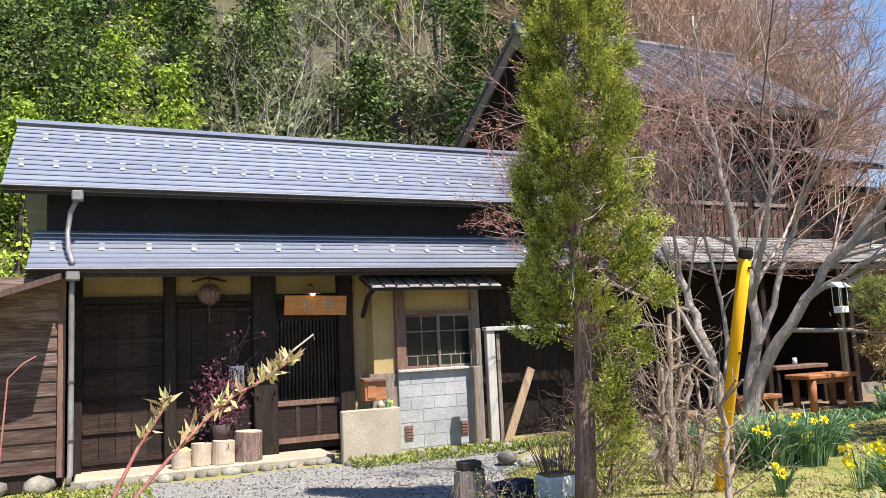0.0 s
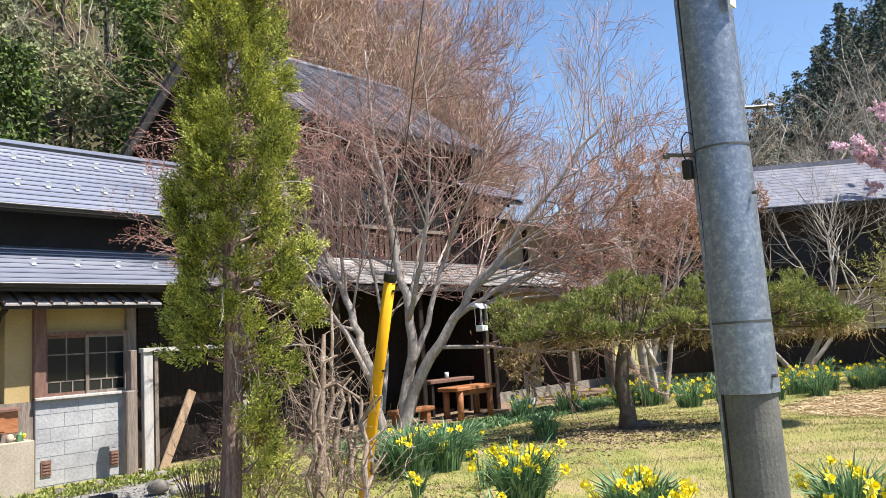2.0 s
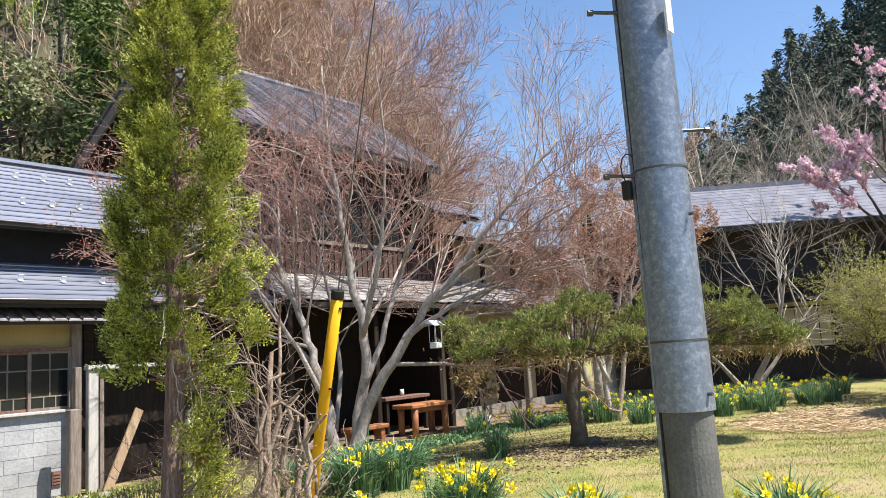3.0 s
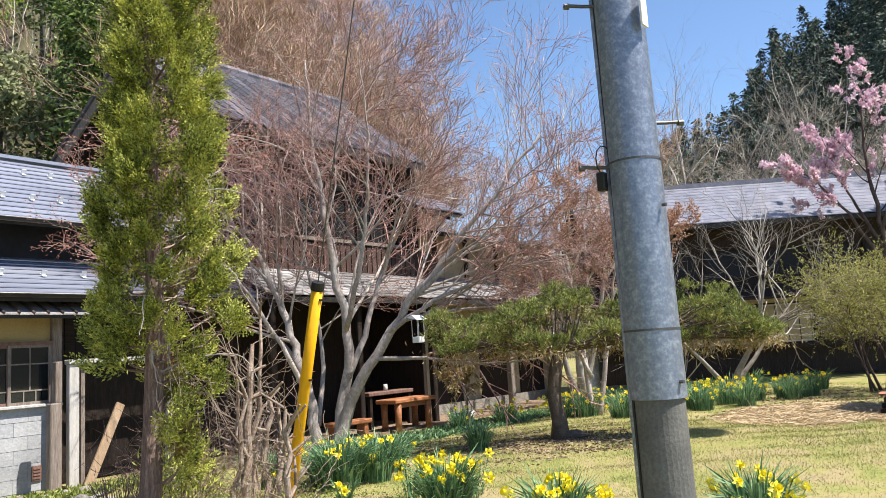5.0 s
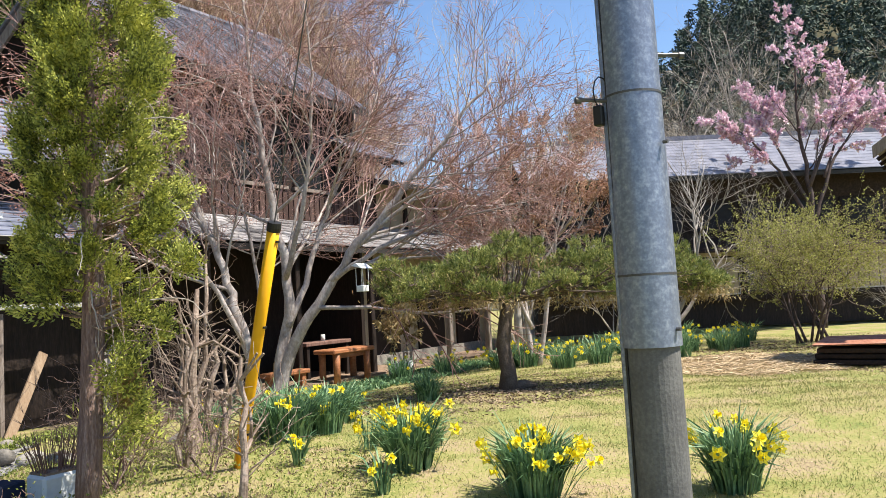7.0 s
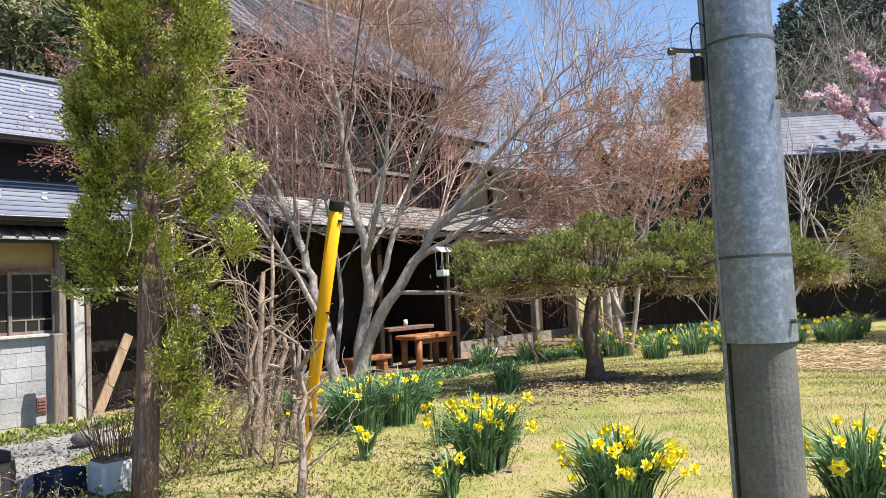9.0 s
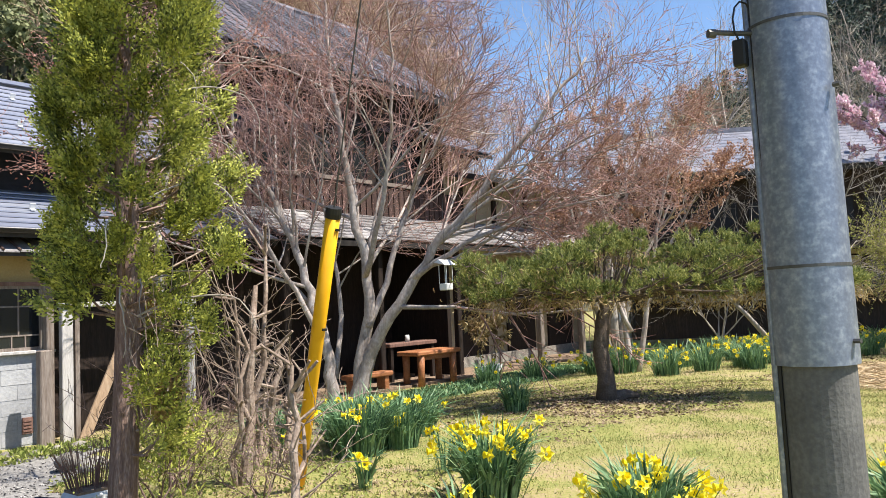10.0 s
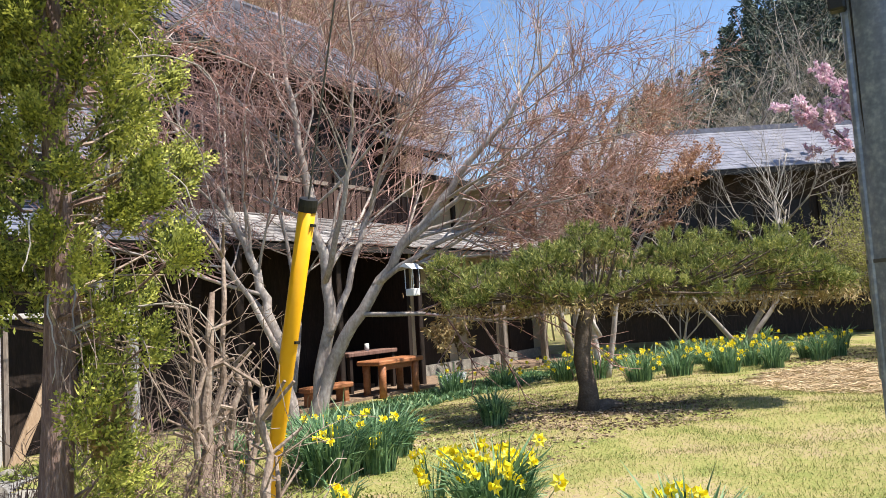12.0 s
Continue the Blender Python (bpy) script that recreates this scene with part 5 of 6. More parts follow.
        bow = np.array([(0.05, 0, z), (c * r * 0.35, s * r * 0.35, z + 0.12), (c * r * 0.7, s * r * 0.7, z + 0.2), (c * r * 0.95, s * r * 0.95, z + 0.12), (c * r * 1.05, s * r * 1.05, z - 0.05), (c * r * 1.08, s * r * 1.08, z - rng.uniform(0.1, 0.25))]) + j
        t = np.linspace(0, 5, 16)
        bow = np.stack([np.interp(t, np.arange(6), bow[:, k]) for k in range(3)], 1)
        for _ in range(3):
            bow[1:-1] = (bow[:-2] + 2 * bow[1:-1] + bow[2:]) / 4
        arch.tube(bow + rng.normal(size=bow.shape) * 0.004, np.linspace(0.0075, 0.0018, 16), 5)
    for k in range(34):
        a = east + rng.uniform(-1.3, 1.3)
        z, r = rng.uniform(0.9, 1.7), rng.uniform(0.15, 0.75)
        c, s = math.cos(a), math.sin(a)
        q = np.array([(c * r * 0.4, s * r * 0.4, z + 0.15), (c * r * 0.8, s * r * 0.8, z + 0.1), (c * r, s * r, z - 0.1), (c * r * 1.05, s * r * 1.05, z - rng.uniform(0.2, 0.5))])
        dead.tube(q + rng.normal(size=(4, 3)) * 0.03, [0.005, 0.004, 0.003, 0.0018], 4)
    tagged(part("branchwork", limb_geo, BARK_CONIFER, tree), kind="stuff")
    tagged(part("dead_branchwork", dead, BARK_STEM, tree), kind="stuff")
    tagged(part("bleached_branchwork", arch, BARK_GREY, tree, "bleached bare limbs"), kind="stuff")
    return tree


cypress((3.42, 5.02, 0.38))


def garden_pine(at):
    """A trained pine: dark trunk and a wide, lumpy crown of needle tufts on layered pads."""
    rng = np.random.default_rng(41)
    tree = thing("garden_pine", "low trained pine with dark trunk and a flat spreading crown", "tree", at)
    part("trunk", Geo().tube([(0, 0, -0.05), (0.02, 0.0, 0.25), (-0.03, 0.03, 0.6), (0.02, 0.0, 0.95), (0.1, -0.06, 1.25), (0.12, -0.1, 1.5)], [0.15, 0.108, 0.10, 0.095, 0.085, 0.05], 12), BARK_PINE, tree, smooth=True)
    part("root_flare", Geo().tube([(0.05, -0.05, 0.0), (0.18, -0.18, 0.05), (0.3, -0.3, 0.02)], [0.1, 0.06, 0.02], 8), BARK_PINE, tree)
    along, across = np.array([0.586, -0.81, 0]), np.array([0.81, 0.586, 0])
    limb_geo, green, dry = Geo(), [], []
    hub = np.array([0.1, -0.06, 1.22])
    for reach, w in ((-1.6, 0.1), (-1.2, -0.5), (-0.8, 0.5), (1.2, 0.6), (1.6, -0.5), (2.9, 0.1), (2.2, 0.4)):
        end = along * reach + across * w + np.array([0, 0, 1.38])
        limb_geo.tube([hub, hub * 0.6 + end * 0.4 + np.array([0, 0, 0.02]), end * 0.75 + hub * 0.25, end], [0.055, 0.04, 0.028, 0.012], 6)
    for k in range(170):
        s, w = rng.uniform(-1.65, 3.0), rng.uniform(-0.8, 0.8)
        edge = max(0.0, 1 - abs((s - 0.65) / 2.45) ** 4)
        w *= 0.4 + 0.65 * edge
        level = rng.choice([0.0, 0.4, 0.8, 1.0], p=[0.3, 0.3, 0.25, 0.15])
        lump = 0.2 * math.sin(s * 3.4 + 1.6) + 0.12 * math.sin(s * 6.1 + w * 3)
        z = 1.22 + 0.14 * rng.uniform() + level * (0.52 * edge + lump * 0.8 + 0.1) * (1 - 0.4 * abs(w))
        c = along * s + across * w + np.array([0, 0, z])
        r = rng.uniform(0.12, 0.25)
        limb_geo.tube([c * np.array([0.55, 0.55, 0]) + np.array([0, 0, 1.3]), c * np.array([0.8, 0.8, 0]) + np.array([0, 0, 0.5 * (1.28 + z)]), c], [0.018, 0.013, 0.006], 4)
        n = int(15 + 280 * r * r)
        way = unit(rng.normal(size=(n, 3)) * np.array([1, 1, 0.6]) + np.array([0, 0, 0.35]))
        foot = c + way * np.array([r, r, r * 0.5]) * rng.uniform(0.45, 1.0, (n, 1))
        shoot = unit(way * 0.6 + np.array([0, 0, 0.9]) + rng.normal(size=(n, 3)) * 0.25)
        for twig in zip(foot[::4], shoot[::4]):
            limb_geo.tube([c, (c + twig[0]) / 2 + np.array([0, 0, -0.02]), twig[0] + twig[1] * 0.05], [0.006, 0.005, 0.003], 3, cap=False)
        per = 30
        f = rng.uniform(0, 1, (n * per, 1))
        at_needle = np.repeat(foot, per, 0) + np.repeat(shoot, per, 0) * 0.09 * f
        green.append(leaves(at_needle, np.repeat(shoot, per, 0) * 0.9, 0.062, 0.0085, rng, 0.55))
        m = 60 if level < 0.3 else 25
        dry.append(leaves(c + rng.normal(size=(m, 3)) * np.array([r, r, 0.05]) - np.array([0, 0, 0.1]), np.tile([0, 0, -0.3], (m, 1)), 0.08, 0.013, rng, 0.9))
    tagged(part("branchwork", limb_geo, BARK_PINE, tree), kind="stuff")
    tagged(quads("foliage", np.concatenate(green), PINE_NEEDLE, tree), kind="stuff")
    tagged(quads("dead_foliage", np.concatenate(dry), TAN_LEAF, tree), kind="stuff")
    return tree


garden_pine((9.72, 5.2, 0.36))


# ---- pole, guard and things of the yard ----
pole = thing("utility_pole", "leaning concrete utility pole in a galvanised steel sleeve", "pole", (4.38, 1.385, 0.3))
top = Vector((0.0, 0.09, 9.0))


def along_pole(z):
    return (top.x * z / 9, top.y * z / 9, z)


def pole_tube(z0, z1, r0, r1, sides=32):
    zs = np.linspace(z0, z1, 5)
    return Geo().tube([along_pole(z) for z in zs], np.linspace(r0, r1, 5), sides, cap=z0 < 0)


part("shaft", pole_tube(-0.3, 9.0, 0.147, 0.116), POLE_CONCRETE, pole, "grey concrete shaft", smooth=False)
for z0, z1, r0, r1 in ((1.03, 1.42, 0.158, 0.1565), (1.405, 2.38, 0.156, 0.152), (2.365, 3.32, 0.1515, 0.148), (3.31, 4.6, 0.1475, 0.142)):
    part("steel_sleeve", pole_tube(z0, z1, r0, r1), GALVANISED, pole, "galvanised steel sleeve", smooth=True)
for z, r in ((1.41, 0.159), (2.38, 0.155)):
    part("band", pole_tube(z - 0.006, z + 0.006, r, r), STEEL, pole)
seat = (-0.52, 0.853)
guard = Geo().tube([(seat[0] * 0.15, seat[1] * 0.15, -0.25), (seat[0] * 0.15, seat[1] * 0.15 + 0.02, 2.2), (seat[0] * 0.145, seat[1] * 0.145 + 0.05, 4.4)], 0.017, 8)
part("cable_guard", guard, GALVANISED, pole)
part("cable", Geo().tube([(seat[0] * 0.155 - 0.02, seat[1] * 0.15 - 0.02, -0.2), (seat[0] * 0.155 - 0.02, seat[1] * 0.15, 2.2), (seat[0] * 0.15 - 0.02, seat[1] * 0.145 + 0.03, 4.4)], 0.008, 6), BLACK_PLASTIC, pole)
for z, a in ((2.36, 2.35), (2.62, -0.75), (3.35, 2.35), (3.75, -0.75)):
    c, s_ = math.cos(a), math.sin(a)
    o = along_pole(z)
    bolt = part("step_bolt", Geo().tube([(o[0] + c * 0.14, o[1] + s_ * 0.14, z), (o[0] + c * 0.22, o[1] + s_ * 0.22, z), (o[0] + c * 0.31, o[1] + s_ * 0.31, z + 0.005)], 0.011, 8), STEEL, pole)
    part("bolt_head", Geo().tube([(o[0] + c * 0.30, o[1] + s_ * 0.30, z), (o[0] + c * 0.315, o[1] + s_ * 0.315, z), (o[0] + c * 0.33, o[1] + s_ * 0.33, z)], 0.019, 8), STEEL, bolt)
part("wire_loop", Geo().tube([(-0.13 + 0.05 * math.cos(k * 0.6), 0.15 - 0.05 * math.cos(k * 0.6) * 0.5, 2.40 + 0.09 * math.sin(k * 0.6)) for k in range(9)], 0.004, 5), BLACK_PLASTIC, pole)
part("clip_box", Geo().box(-0.17, -0.12, 0.14, 0.19, 2.22, 2.33, bevel=0.006), BLACK_PLASTIC, pole)
for z in (1.12, 2.1):
    part("rivet", Geo().tube([(-0.045, -0.14, z), (-0.05, -0.158, z), (-0.052, -0.166, z)], 0.01, 6), STEEL, pole)
part("plate", Geo().box(-0.1, -0.02, -0.153, -0.141, 3.15, 3.35), WHITE_PAINT_AND_GLINT, pole)

guy = thing("guy_wire_guard", "bright yellow plastic guard tube on a slanting guy wire", "pole guard")
foot, head = np.array([4.72, 5.02, 0.3]), np.array([4.45, 4.23, 2.24])
line = lambda f: tuple(foot + (head - foot) * f)
part("tube", Geo().tube([line(0), line(0.3), line(0.6), line(1)], [0.046, 0.046, 0.047, 0.048], 16), YELLOW, guy, smooth=True)
part("cap", Geo().tube([line(0.985), line(1.0), line(1.018)], [0.052, 0.054, 0.05], 16), BLACK_PLASTIC, guy)
part("wire", Geo().tube([line(1.0), line(1.5), line(4.3)], 0.0055, 6), STEEL, guy)
for f in (0.18, 0.62, 0.95):
    part("clip", Geo().box(-0.022, 0.022, -0.056, -0.046, -0.008, 0.008, pose(*line(f), 15, 0, 12)), BLACK_PLASTIC, guy)

feeder = thing("bird_feeder", "hanging bird feeder with pale tin roof and clear tube", "bird feeder", (9.98, 7.9, 1.82))
part("roof", Geo().add([(-0.14, -0.11, 0.37), (0.14, -0.11, 0.37), (0.14, 0.11, 0.42), (-0.14, 0.11, 0.42), (-0.13, 0.02, 0.46), (0.13, 0.02, 0.46)], [(0, 1, 5, 4), (2, 3, 4, 5), (1, 2, 5), (3, 0, 4), (0, 3, 2, 1)]), WHITE_PAINT_AND_GLINT, feeder)
part("base_tray", Geo().box(-0.075, 0.075, -0.075, 0.075, 0.0, 0.1, bevel=0.01), PAPER, feeder)
for x, y in ((-0.07, -0.07), (0.07, -0.07), (-0.07, 0.07), (0.07, 0.07)):
    part("rod", Geo().cyl(x, y, 0.1, 0.38, 0.006, sides=6), WHITE_PAINT_AND_GLINT, feeder)
part("hanger", Geo().tube([(0, 0, 0.45), (0, 0.01, 0.8), (0.02, 0.02, 1.4)], 0.004, 5), STEEL, feeder)

# table, bench and pots under the veranda eave
table = thing("rustic_table", "sturdy orange-varnished log table under the eave", "table", (13.14, 11.05, 0.0))
part("tabletop", Geo().box(-0.68, 0.68, -0.3, 0.3, 0.6, 0.69, bevel=0.02), ORANGE_WOOD, table)
part("apron", Geo().box(-0.56, 0.56, -0.2, -0.14, 0.5, 0.6, bevel=0.01), ORANGE_WOOD, table)
for x in (-0.5, 0.5):
    for y in (-0.2, 0.2):
        part("leg", Geo().tube([(x, y, -0.02), (x, y, 0.3), (x, y, 0.6)], [0.075, 0.07, 0.08], 10), ORANGE_WOOD, table, smooth=True)
bench = thing("rustic_bench", "low orange-varnished split-log bench", "bench", (11.45, 11.15, 0.0))
part("seat", Geo().box(-0.55, 0.55, -0.16, 0.16, 0.28, 0.37, bevel=0.02), ORANGE_WOOD, bench)
for x in (-0.4, 0.4):
    part("leg", Geo().box(x - 0.06, x + 0.06, -0.12, 0.12, -0.02, 0.28, bevel=0.01), ORANGE_WOOD, bench)
back_table = thing("side_table", "brown weathered table with a cup on it in the veranda shade", "table", (13.4, 12.0, 0.03))
part("tabletop", Geo().box(-0.75, 0.75, -0.3, 0.3, 0.72, 0.80, bevel=0.01), RED_WOOD, back_table)
for x in (-0.65, 0.65):
    for y in (-0.22, 0.22):
        part("leg", Geo().box(x - 0.04, x + 0.04, y - 0.04, y + 0.04, 0.0, 0.72), SHADE_DARK_WOOD, back_table)
cup = thing("cup", "pale glass jar standing on the side table", "cup", (13.35, 11.85, 0.83))
part("jar", Geo().tube([(0, 0, 0), (0, 0, 0.07), (0, 0, 0.15)], [0.045, 0.05, 0.045], 12), POT_WHITE, cup, smooth=True)
for n, (x, y, r) in enumerate(((13.9, 10.3, 0.15), (14.35, 10.3, 0.17))):
    pot = thing("plant_pot", "pale grey plastic pot with a tall leggy plant", "potted plant", (x, y, 0.0), group="pots by the veranda")
    part("pot", Geo().tube([(0, 0, 0.0), (0, 0, 0.15), (0, 0, 0.27), (0, 0, 0.29), (0, 0, 0.24)], [r * 0.75, r * 0.9, r, r * 1.06, r * 0.85], 16), POT_WHITE, pot, smooth=True)
    rngp = np.random.default_rng(50 + n)
    out, tips = grow(rngp, (0, 0, 0.22), (0.05, 0, 1), 0.85, 0.016, 2, (5, 4), 0.25, 0.15, 0.6, 0.6)
    tagged(part("branchwork", limbs(out, 0, 2, 4), BARK_DARK, pot), kind="stuff")
    p = np.repeat(np.array([q for _, pts, _ in out for q in pts[2:]]), 3, 0)
    tagged(quads("foliage", leaves(p, np.tile([0, 0, -0.1], (len(p), 1)), 0.15, 0.06, rngp, 1.0), TAN_LEAF, pot), kind="stuff")

# entrance things
board = thing("name_board", "varnished orange wooden name board hung over the entrance", "sign", (3.12, 11.84, 2.33))
part("board", Geo().box(-0.5, 0.5, -0.02, 0.025, -0.16, 0.15, pose(0, 0, 0, 8, 1.5, 0), bevel=0.008), SIGN_WOOD, board)
for ch, x in (("\u548c", -0.13), ("\u4f73", 0.2)):
    txt = bpy.data.curves.new("character", "FONT")
    txt.body, txt.size, txt.extrude, txt.align_x, txt.align_y = ch, 0.24, 0.003, "CENTER", "CENTER"
    ob = new("character", txt)
    ob.parent = board
    ob.matrix_basis = pose(x, -0.028, -0.01, 98, 0, 0)
    txt.materials.append(CUT_WOOD)
lamp = thing("entrance_lamp", "small lit lamp with a tin shade over the name board", "lamp", (3.05, 11.74, 2.5))
part("shade", Geo().tube([(0, 0, 0.1), (0, 0, 0.05), (0, 0, 0.0)], [0.025, 0.09, 0.12], 14, cap=False), RUST, lamp, smooth=True)
part("bulb", Geo().tube([(0, 0, 0.05), (0, 0, 0.0), (0, 0, -0.035)], [0.03, 0.05, 0.025], 12), GLOW, lamp, smooth=True)
part("arm", Geo().tube([(0, 0, 0.1), (0, 0.1, 0.16), (0, 0.28, 0.16)], 0.01, 6), SHADE_DARK_WOOD, lamp)
ball = thing("cedar_ball", "brown ball of cedar sprigs hanging under a small wooden roof", "cedar ball", (1.48, 11.72, 2.52))
bm = bmesh.new()
bmesh.ops.create_icosphere(bm, subdivisions=3, radius=0.155)
for v in bm.verts:
    v.co *= 1 + 0.06 * noise.noise(v.co * 30)
me = bpy.data.meshes.new("ball")
bm.to_mesh(me)
bm.free()
part("ball", me, BARK_CONIFER, ball, smooth=True)
rgb = np.random.default_rng(60)
d = unit(rgb.normal(size=(900, 3)))
tagged(quads("sprigs", leaves(d * 0.15, d, 0.022, 0.01, rgb, 0.4), BARK_CONIFER, ball), kind="stuff")
for sgn in (-1, 1):
    part("roof_board", Geo().box(0 if sgn > 0 else -0.24, 0.24 if sgn > 0 else 0, -0.1, 0.1, 0, 0.018, pose(0, 0, 0.24, 0, 14 * sgn, 0)), DARK_BOARD, ball)
part("string", Geo().tube([(0, 0, 0.15), (0, 0, 0.2), (0, 0, 0.33)], 0.006, 5), SHADE_DARK_WOOD, ball)
part("tassel", Geo().tube([(0, 0, -0.15), (0, 0, -0.28), (0, 0, -0.42)], 0.005, 5), BARK_CONIFER, ball)
mail = thing("letter_box", "small orange-brown wooden letter box on the bay's boards", "letter box", (3.8, 11.15, 0.83))
part("box", Geo().box(-0.17, 0.17, -0.1, 0.12, 0, 0.3, bevel=0.008), ORANGE_WOOD, mail)
part("lid", Geo().box(-0.19, 0.19, -0.13, 0.14, 0.3, 0.33, pose(0, 0, 0, 4, 0, 0)), RED_WOOD, mail)
part("door", Geo().box(-0.13, 0.0, -0.112, -0.1, 0.04, 0.24), ORANGE_WOOD, mail)
part("bracket", Geo().box(0.05, 0.16, 0.1, 0.5, 0.02, 0.1), SHADE_DARK_WOOD, mail)
frog = thing("garden_ornament", "small green and tan ornament with yellow flowers on the screen wall", "ornament", (3.82, 10.9, 0.73))
part("body", Geo().tube([(0, 0, 0), (0, 0, 0.05), (0, 0, 0.09), (0, 0, 0.11)], [0.04, 0.05, 0.035, 0.01], 10), CUT_WOOD, frog, smooth=True)
part("leaf_tuft", Geo().tube([(0.11, 0, 0), (0.12, 0, 0.08), (0.14, 0, 0.13)], [0.05, 0.04, 0.01], 6), DAFF_LEAF, frog)
part("flower", Geo().tube([(0.17, 0, 0.04), (0.17, 0, 0.08), (0.17, 0, 0.1)], [0.02, 0.03, 0.01], 7), DAFF_PETAL, frog)
notice = thing("paper_notice", "white paper notice pinned on the dark door", "notice", (1.9, 11.95, 1.28))
part("sheet", Geo().box(-0.11, 0.11, -0.006, 0.0, -0.16, 0.16), PAPER, notice)
for k in range(3):
    part("text_bar", Geo().box(-0.07 + 0.06 * k, -0.05 + 0.06 * k, -0.009, -0.006, -0.11, 0.1), DARK_TRIM, notice)
for n, (x, r, h) in enumerate(((1.05, 0.13, 0.24), (1.33, 0.15, 0.3), (1.62, 0.16, 0.32), (1.98, 0.2, 0.42))):
    log = thing("log_stump", "cut log section standing on the threshold", "log", (x, 11.45 + 0.08 * (n % 2), 0.085), group="logs by the entrance")
    part("log", Geo().tube([(0, 0, 0), (0, 0, h / 2), (0.01, 0, h)], [r, r * 0.96, r * 0.98], 18), CUT_WOOD, log)
    part("bark", Geo().tube([(0, 0, 0.01), (0, 0, h / 2), (0.01, 0, h - 0.015)], [r * 1.03, r * 1.0, r * 1.02], 18, cap=False), BARK_CONIFER if n == 3 else CUT_WOOD, log)
plant = thing("purple_plant", "bushy plant with dark purple leaves in a clay pot", "potted plant", (1.62, 11.62, 0.4))
part("pot", Geo().tube([(0, 0, 0), (0, 0, 0.12), (0, 0, 0.22)], [0.1, 0.13, 0.15], 14), BARK_DARK, plant, smooth=True)
rgp = np.random.default_rng(70)
c = np.array([0, 0, 0.55]) + rgp.normal(size=(900, 3)) * np.array([0.17, 0.1, 0.2])
tagged(quads("foliage", leaves(c, np.tile([0, 0, 0.2], (900, 1)), 0.07, 0.045, rgp, 1.0), PURPLE_LEAF, plant), kind="stuff")
out, tips = grow(rgp, (0, 0, 0.2), (0, 0, 1), 0.95, 0.012, 2, (6, 4), 0.25, 0.1, 0.6, 0.6)
tagged(part("branchwork", limbs(out, 0, 2, 4), BARK_DARK, plant), kind="stuff")
p = np.array([t for t, _ in tips])
tagged(quads("leaf_tuft", leaves(np.repeat(p, 4, 0), np.tile([0, 0, 0.3], (4 * len(p), 1)), 0.05, 0.03, rgp, 1.0), PURPLE_LEAF, plant), kind="stuff")

# drive post, pots, stones near the cypress
gate = thing("drive_post", "squat pale wooden post with a dark block on top", "post", (2.76, 5.7, 0.34))
part("post", Geo().tube([(0, 0, -0.05), (0, 0, 0.15), (0, 0, 0.3)], [0.135, 0.13, 0.125], 8), WEATHERED, gate)
part("block", Geo().box(-0.085, 0.085, -0.07, 0.07, 0.3, 0.37, bevel=0.01), DARK_TRIM, gate)
tub = thing("flower_tub", "white planter box with reddish bare stems", "planter", (3.5, 5.55, 0.34))
part("tub", Geo().box(-0.16, 0.16, -0.12, 0.12, -0.02, 0.2, bevel=0.02), POT_WHITE, tub)
part("soil", Geo().box(-0.14, 0.14, -0.1, 0.1, 0.2, 0.215), SOIL, tub)
g = Geo()
for k in range(60):
    x, y = rng.uniform(-0.13, 0.13), rng.uniform(-0.09, 0.09)
    g.tube([(x, y, 0.2), (x * 1.3, y * 1.3, 0.32), (x * 1.7 + rng.uniform(-0.05, 0.05), y * 1.7, 0.42 + rng.uniform(0, 0.1))], [0.004, 0.0035, 0.002], 3)
tagged(part("branchwork", g, RED_WOOD, tub), kind="stuff")
crate = thing("dark_crate", "dark blue plastic crate beside the planter", "crate", (3.2, 5.75, 0.34), 20)
part("shell", Geo().box(-0.14, 0.14, -0.1, 0.1, -0.02, 0.16, bevel=0.01), INDIGO, crate)


def pollard(at, stems, seed, label="pollarded shrub with knobbly cut stems and bare twigs"):
    """A hard-pruned shrub: thick stems cut square, with knobs and thin shoots."""
    rng = np.random.default_rng(seed)
    shrub = thing("pollard_shrub", label, "shrub", at, group="pollards by the guy wire")
    shoots = Geo()
    for x, y, lean_x, lean_y, h, r in stems:
        pts = [np.array([x, y, -0.05])]
        for k in range(1, 7):
            f = k / 6
            pts.append(np.array([x + lean_x * f + rng.uniform(-0.045, 0.045), y + lean_y * f + rng.uniform(-0.045, 0.045), h * f]))
        radii = [r * 1.2, r * 0.95, r * 0.8, r * 0.85, r * 0.6, r * 0.62, r * 0.42]
        part("stem", Geo().tube(pts, radii, 9), BARK_STEM, shrub, smooth=False)
        for k in range(5):
            q = pts[rng.integers(2, 7)]
            d = unit(np.array([rng.normal(), rng.normal(), rng.uniform(0.2, 1.2)]))
            ln = rng.uniform(0.1, 0.3)
            shoots.tube([q, q + d * ln * 0.6, q + d * ln], [r * 0.4, r * 0.32, r * 0.28], 6)
        for k in range(7):
            out, _ = grow(rng, pts[rng.integers(1, 7)], (rng.normal() * 0.8, rng.normal() * 0.8, 0.8), rng.uniform(0.2, 0.55), 0.006, 1, (3,), 0.25, 0.05)
            for lev, pp, rr in out:
                shoots.tube(pp, np.maximum(rr, 0.002), 3, cap=False)
    tagged(part("branchwork", shoots, BARK_STEM, shrub), kind="stuff")
    return shrub


pollard((4.62, 5.5, 0.33), [(0, 0, 0.16, 0.05, 1.5, 0.045), (0.06, 0.05, 0.3, 0.0, 1.75, 0.03), (-0.03, 0.03, 0.05, -0.02, 1.2, 0.028), (0.03, 0, 0.0, 0.08, 1.4, 0.022)], 81)
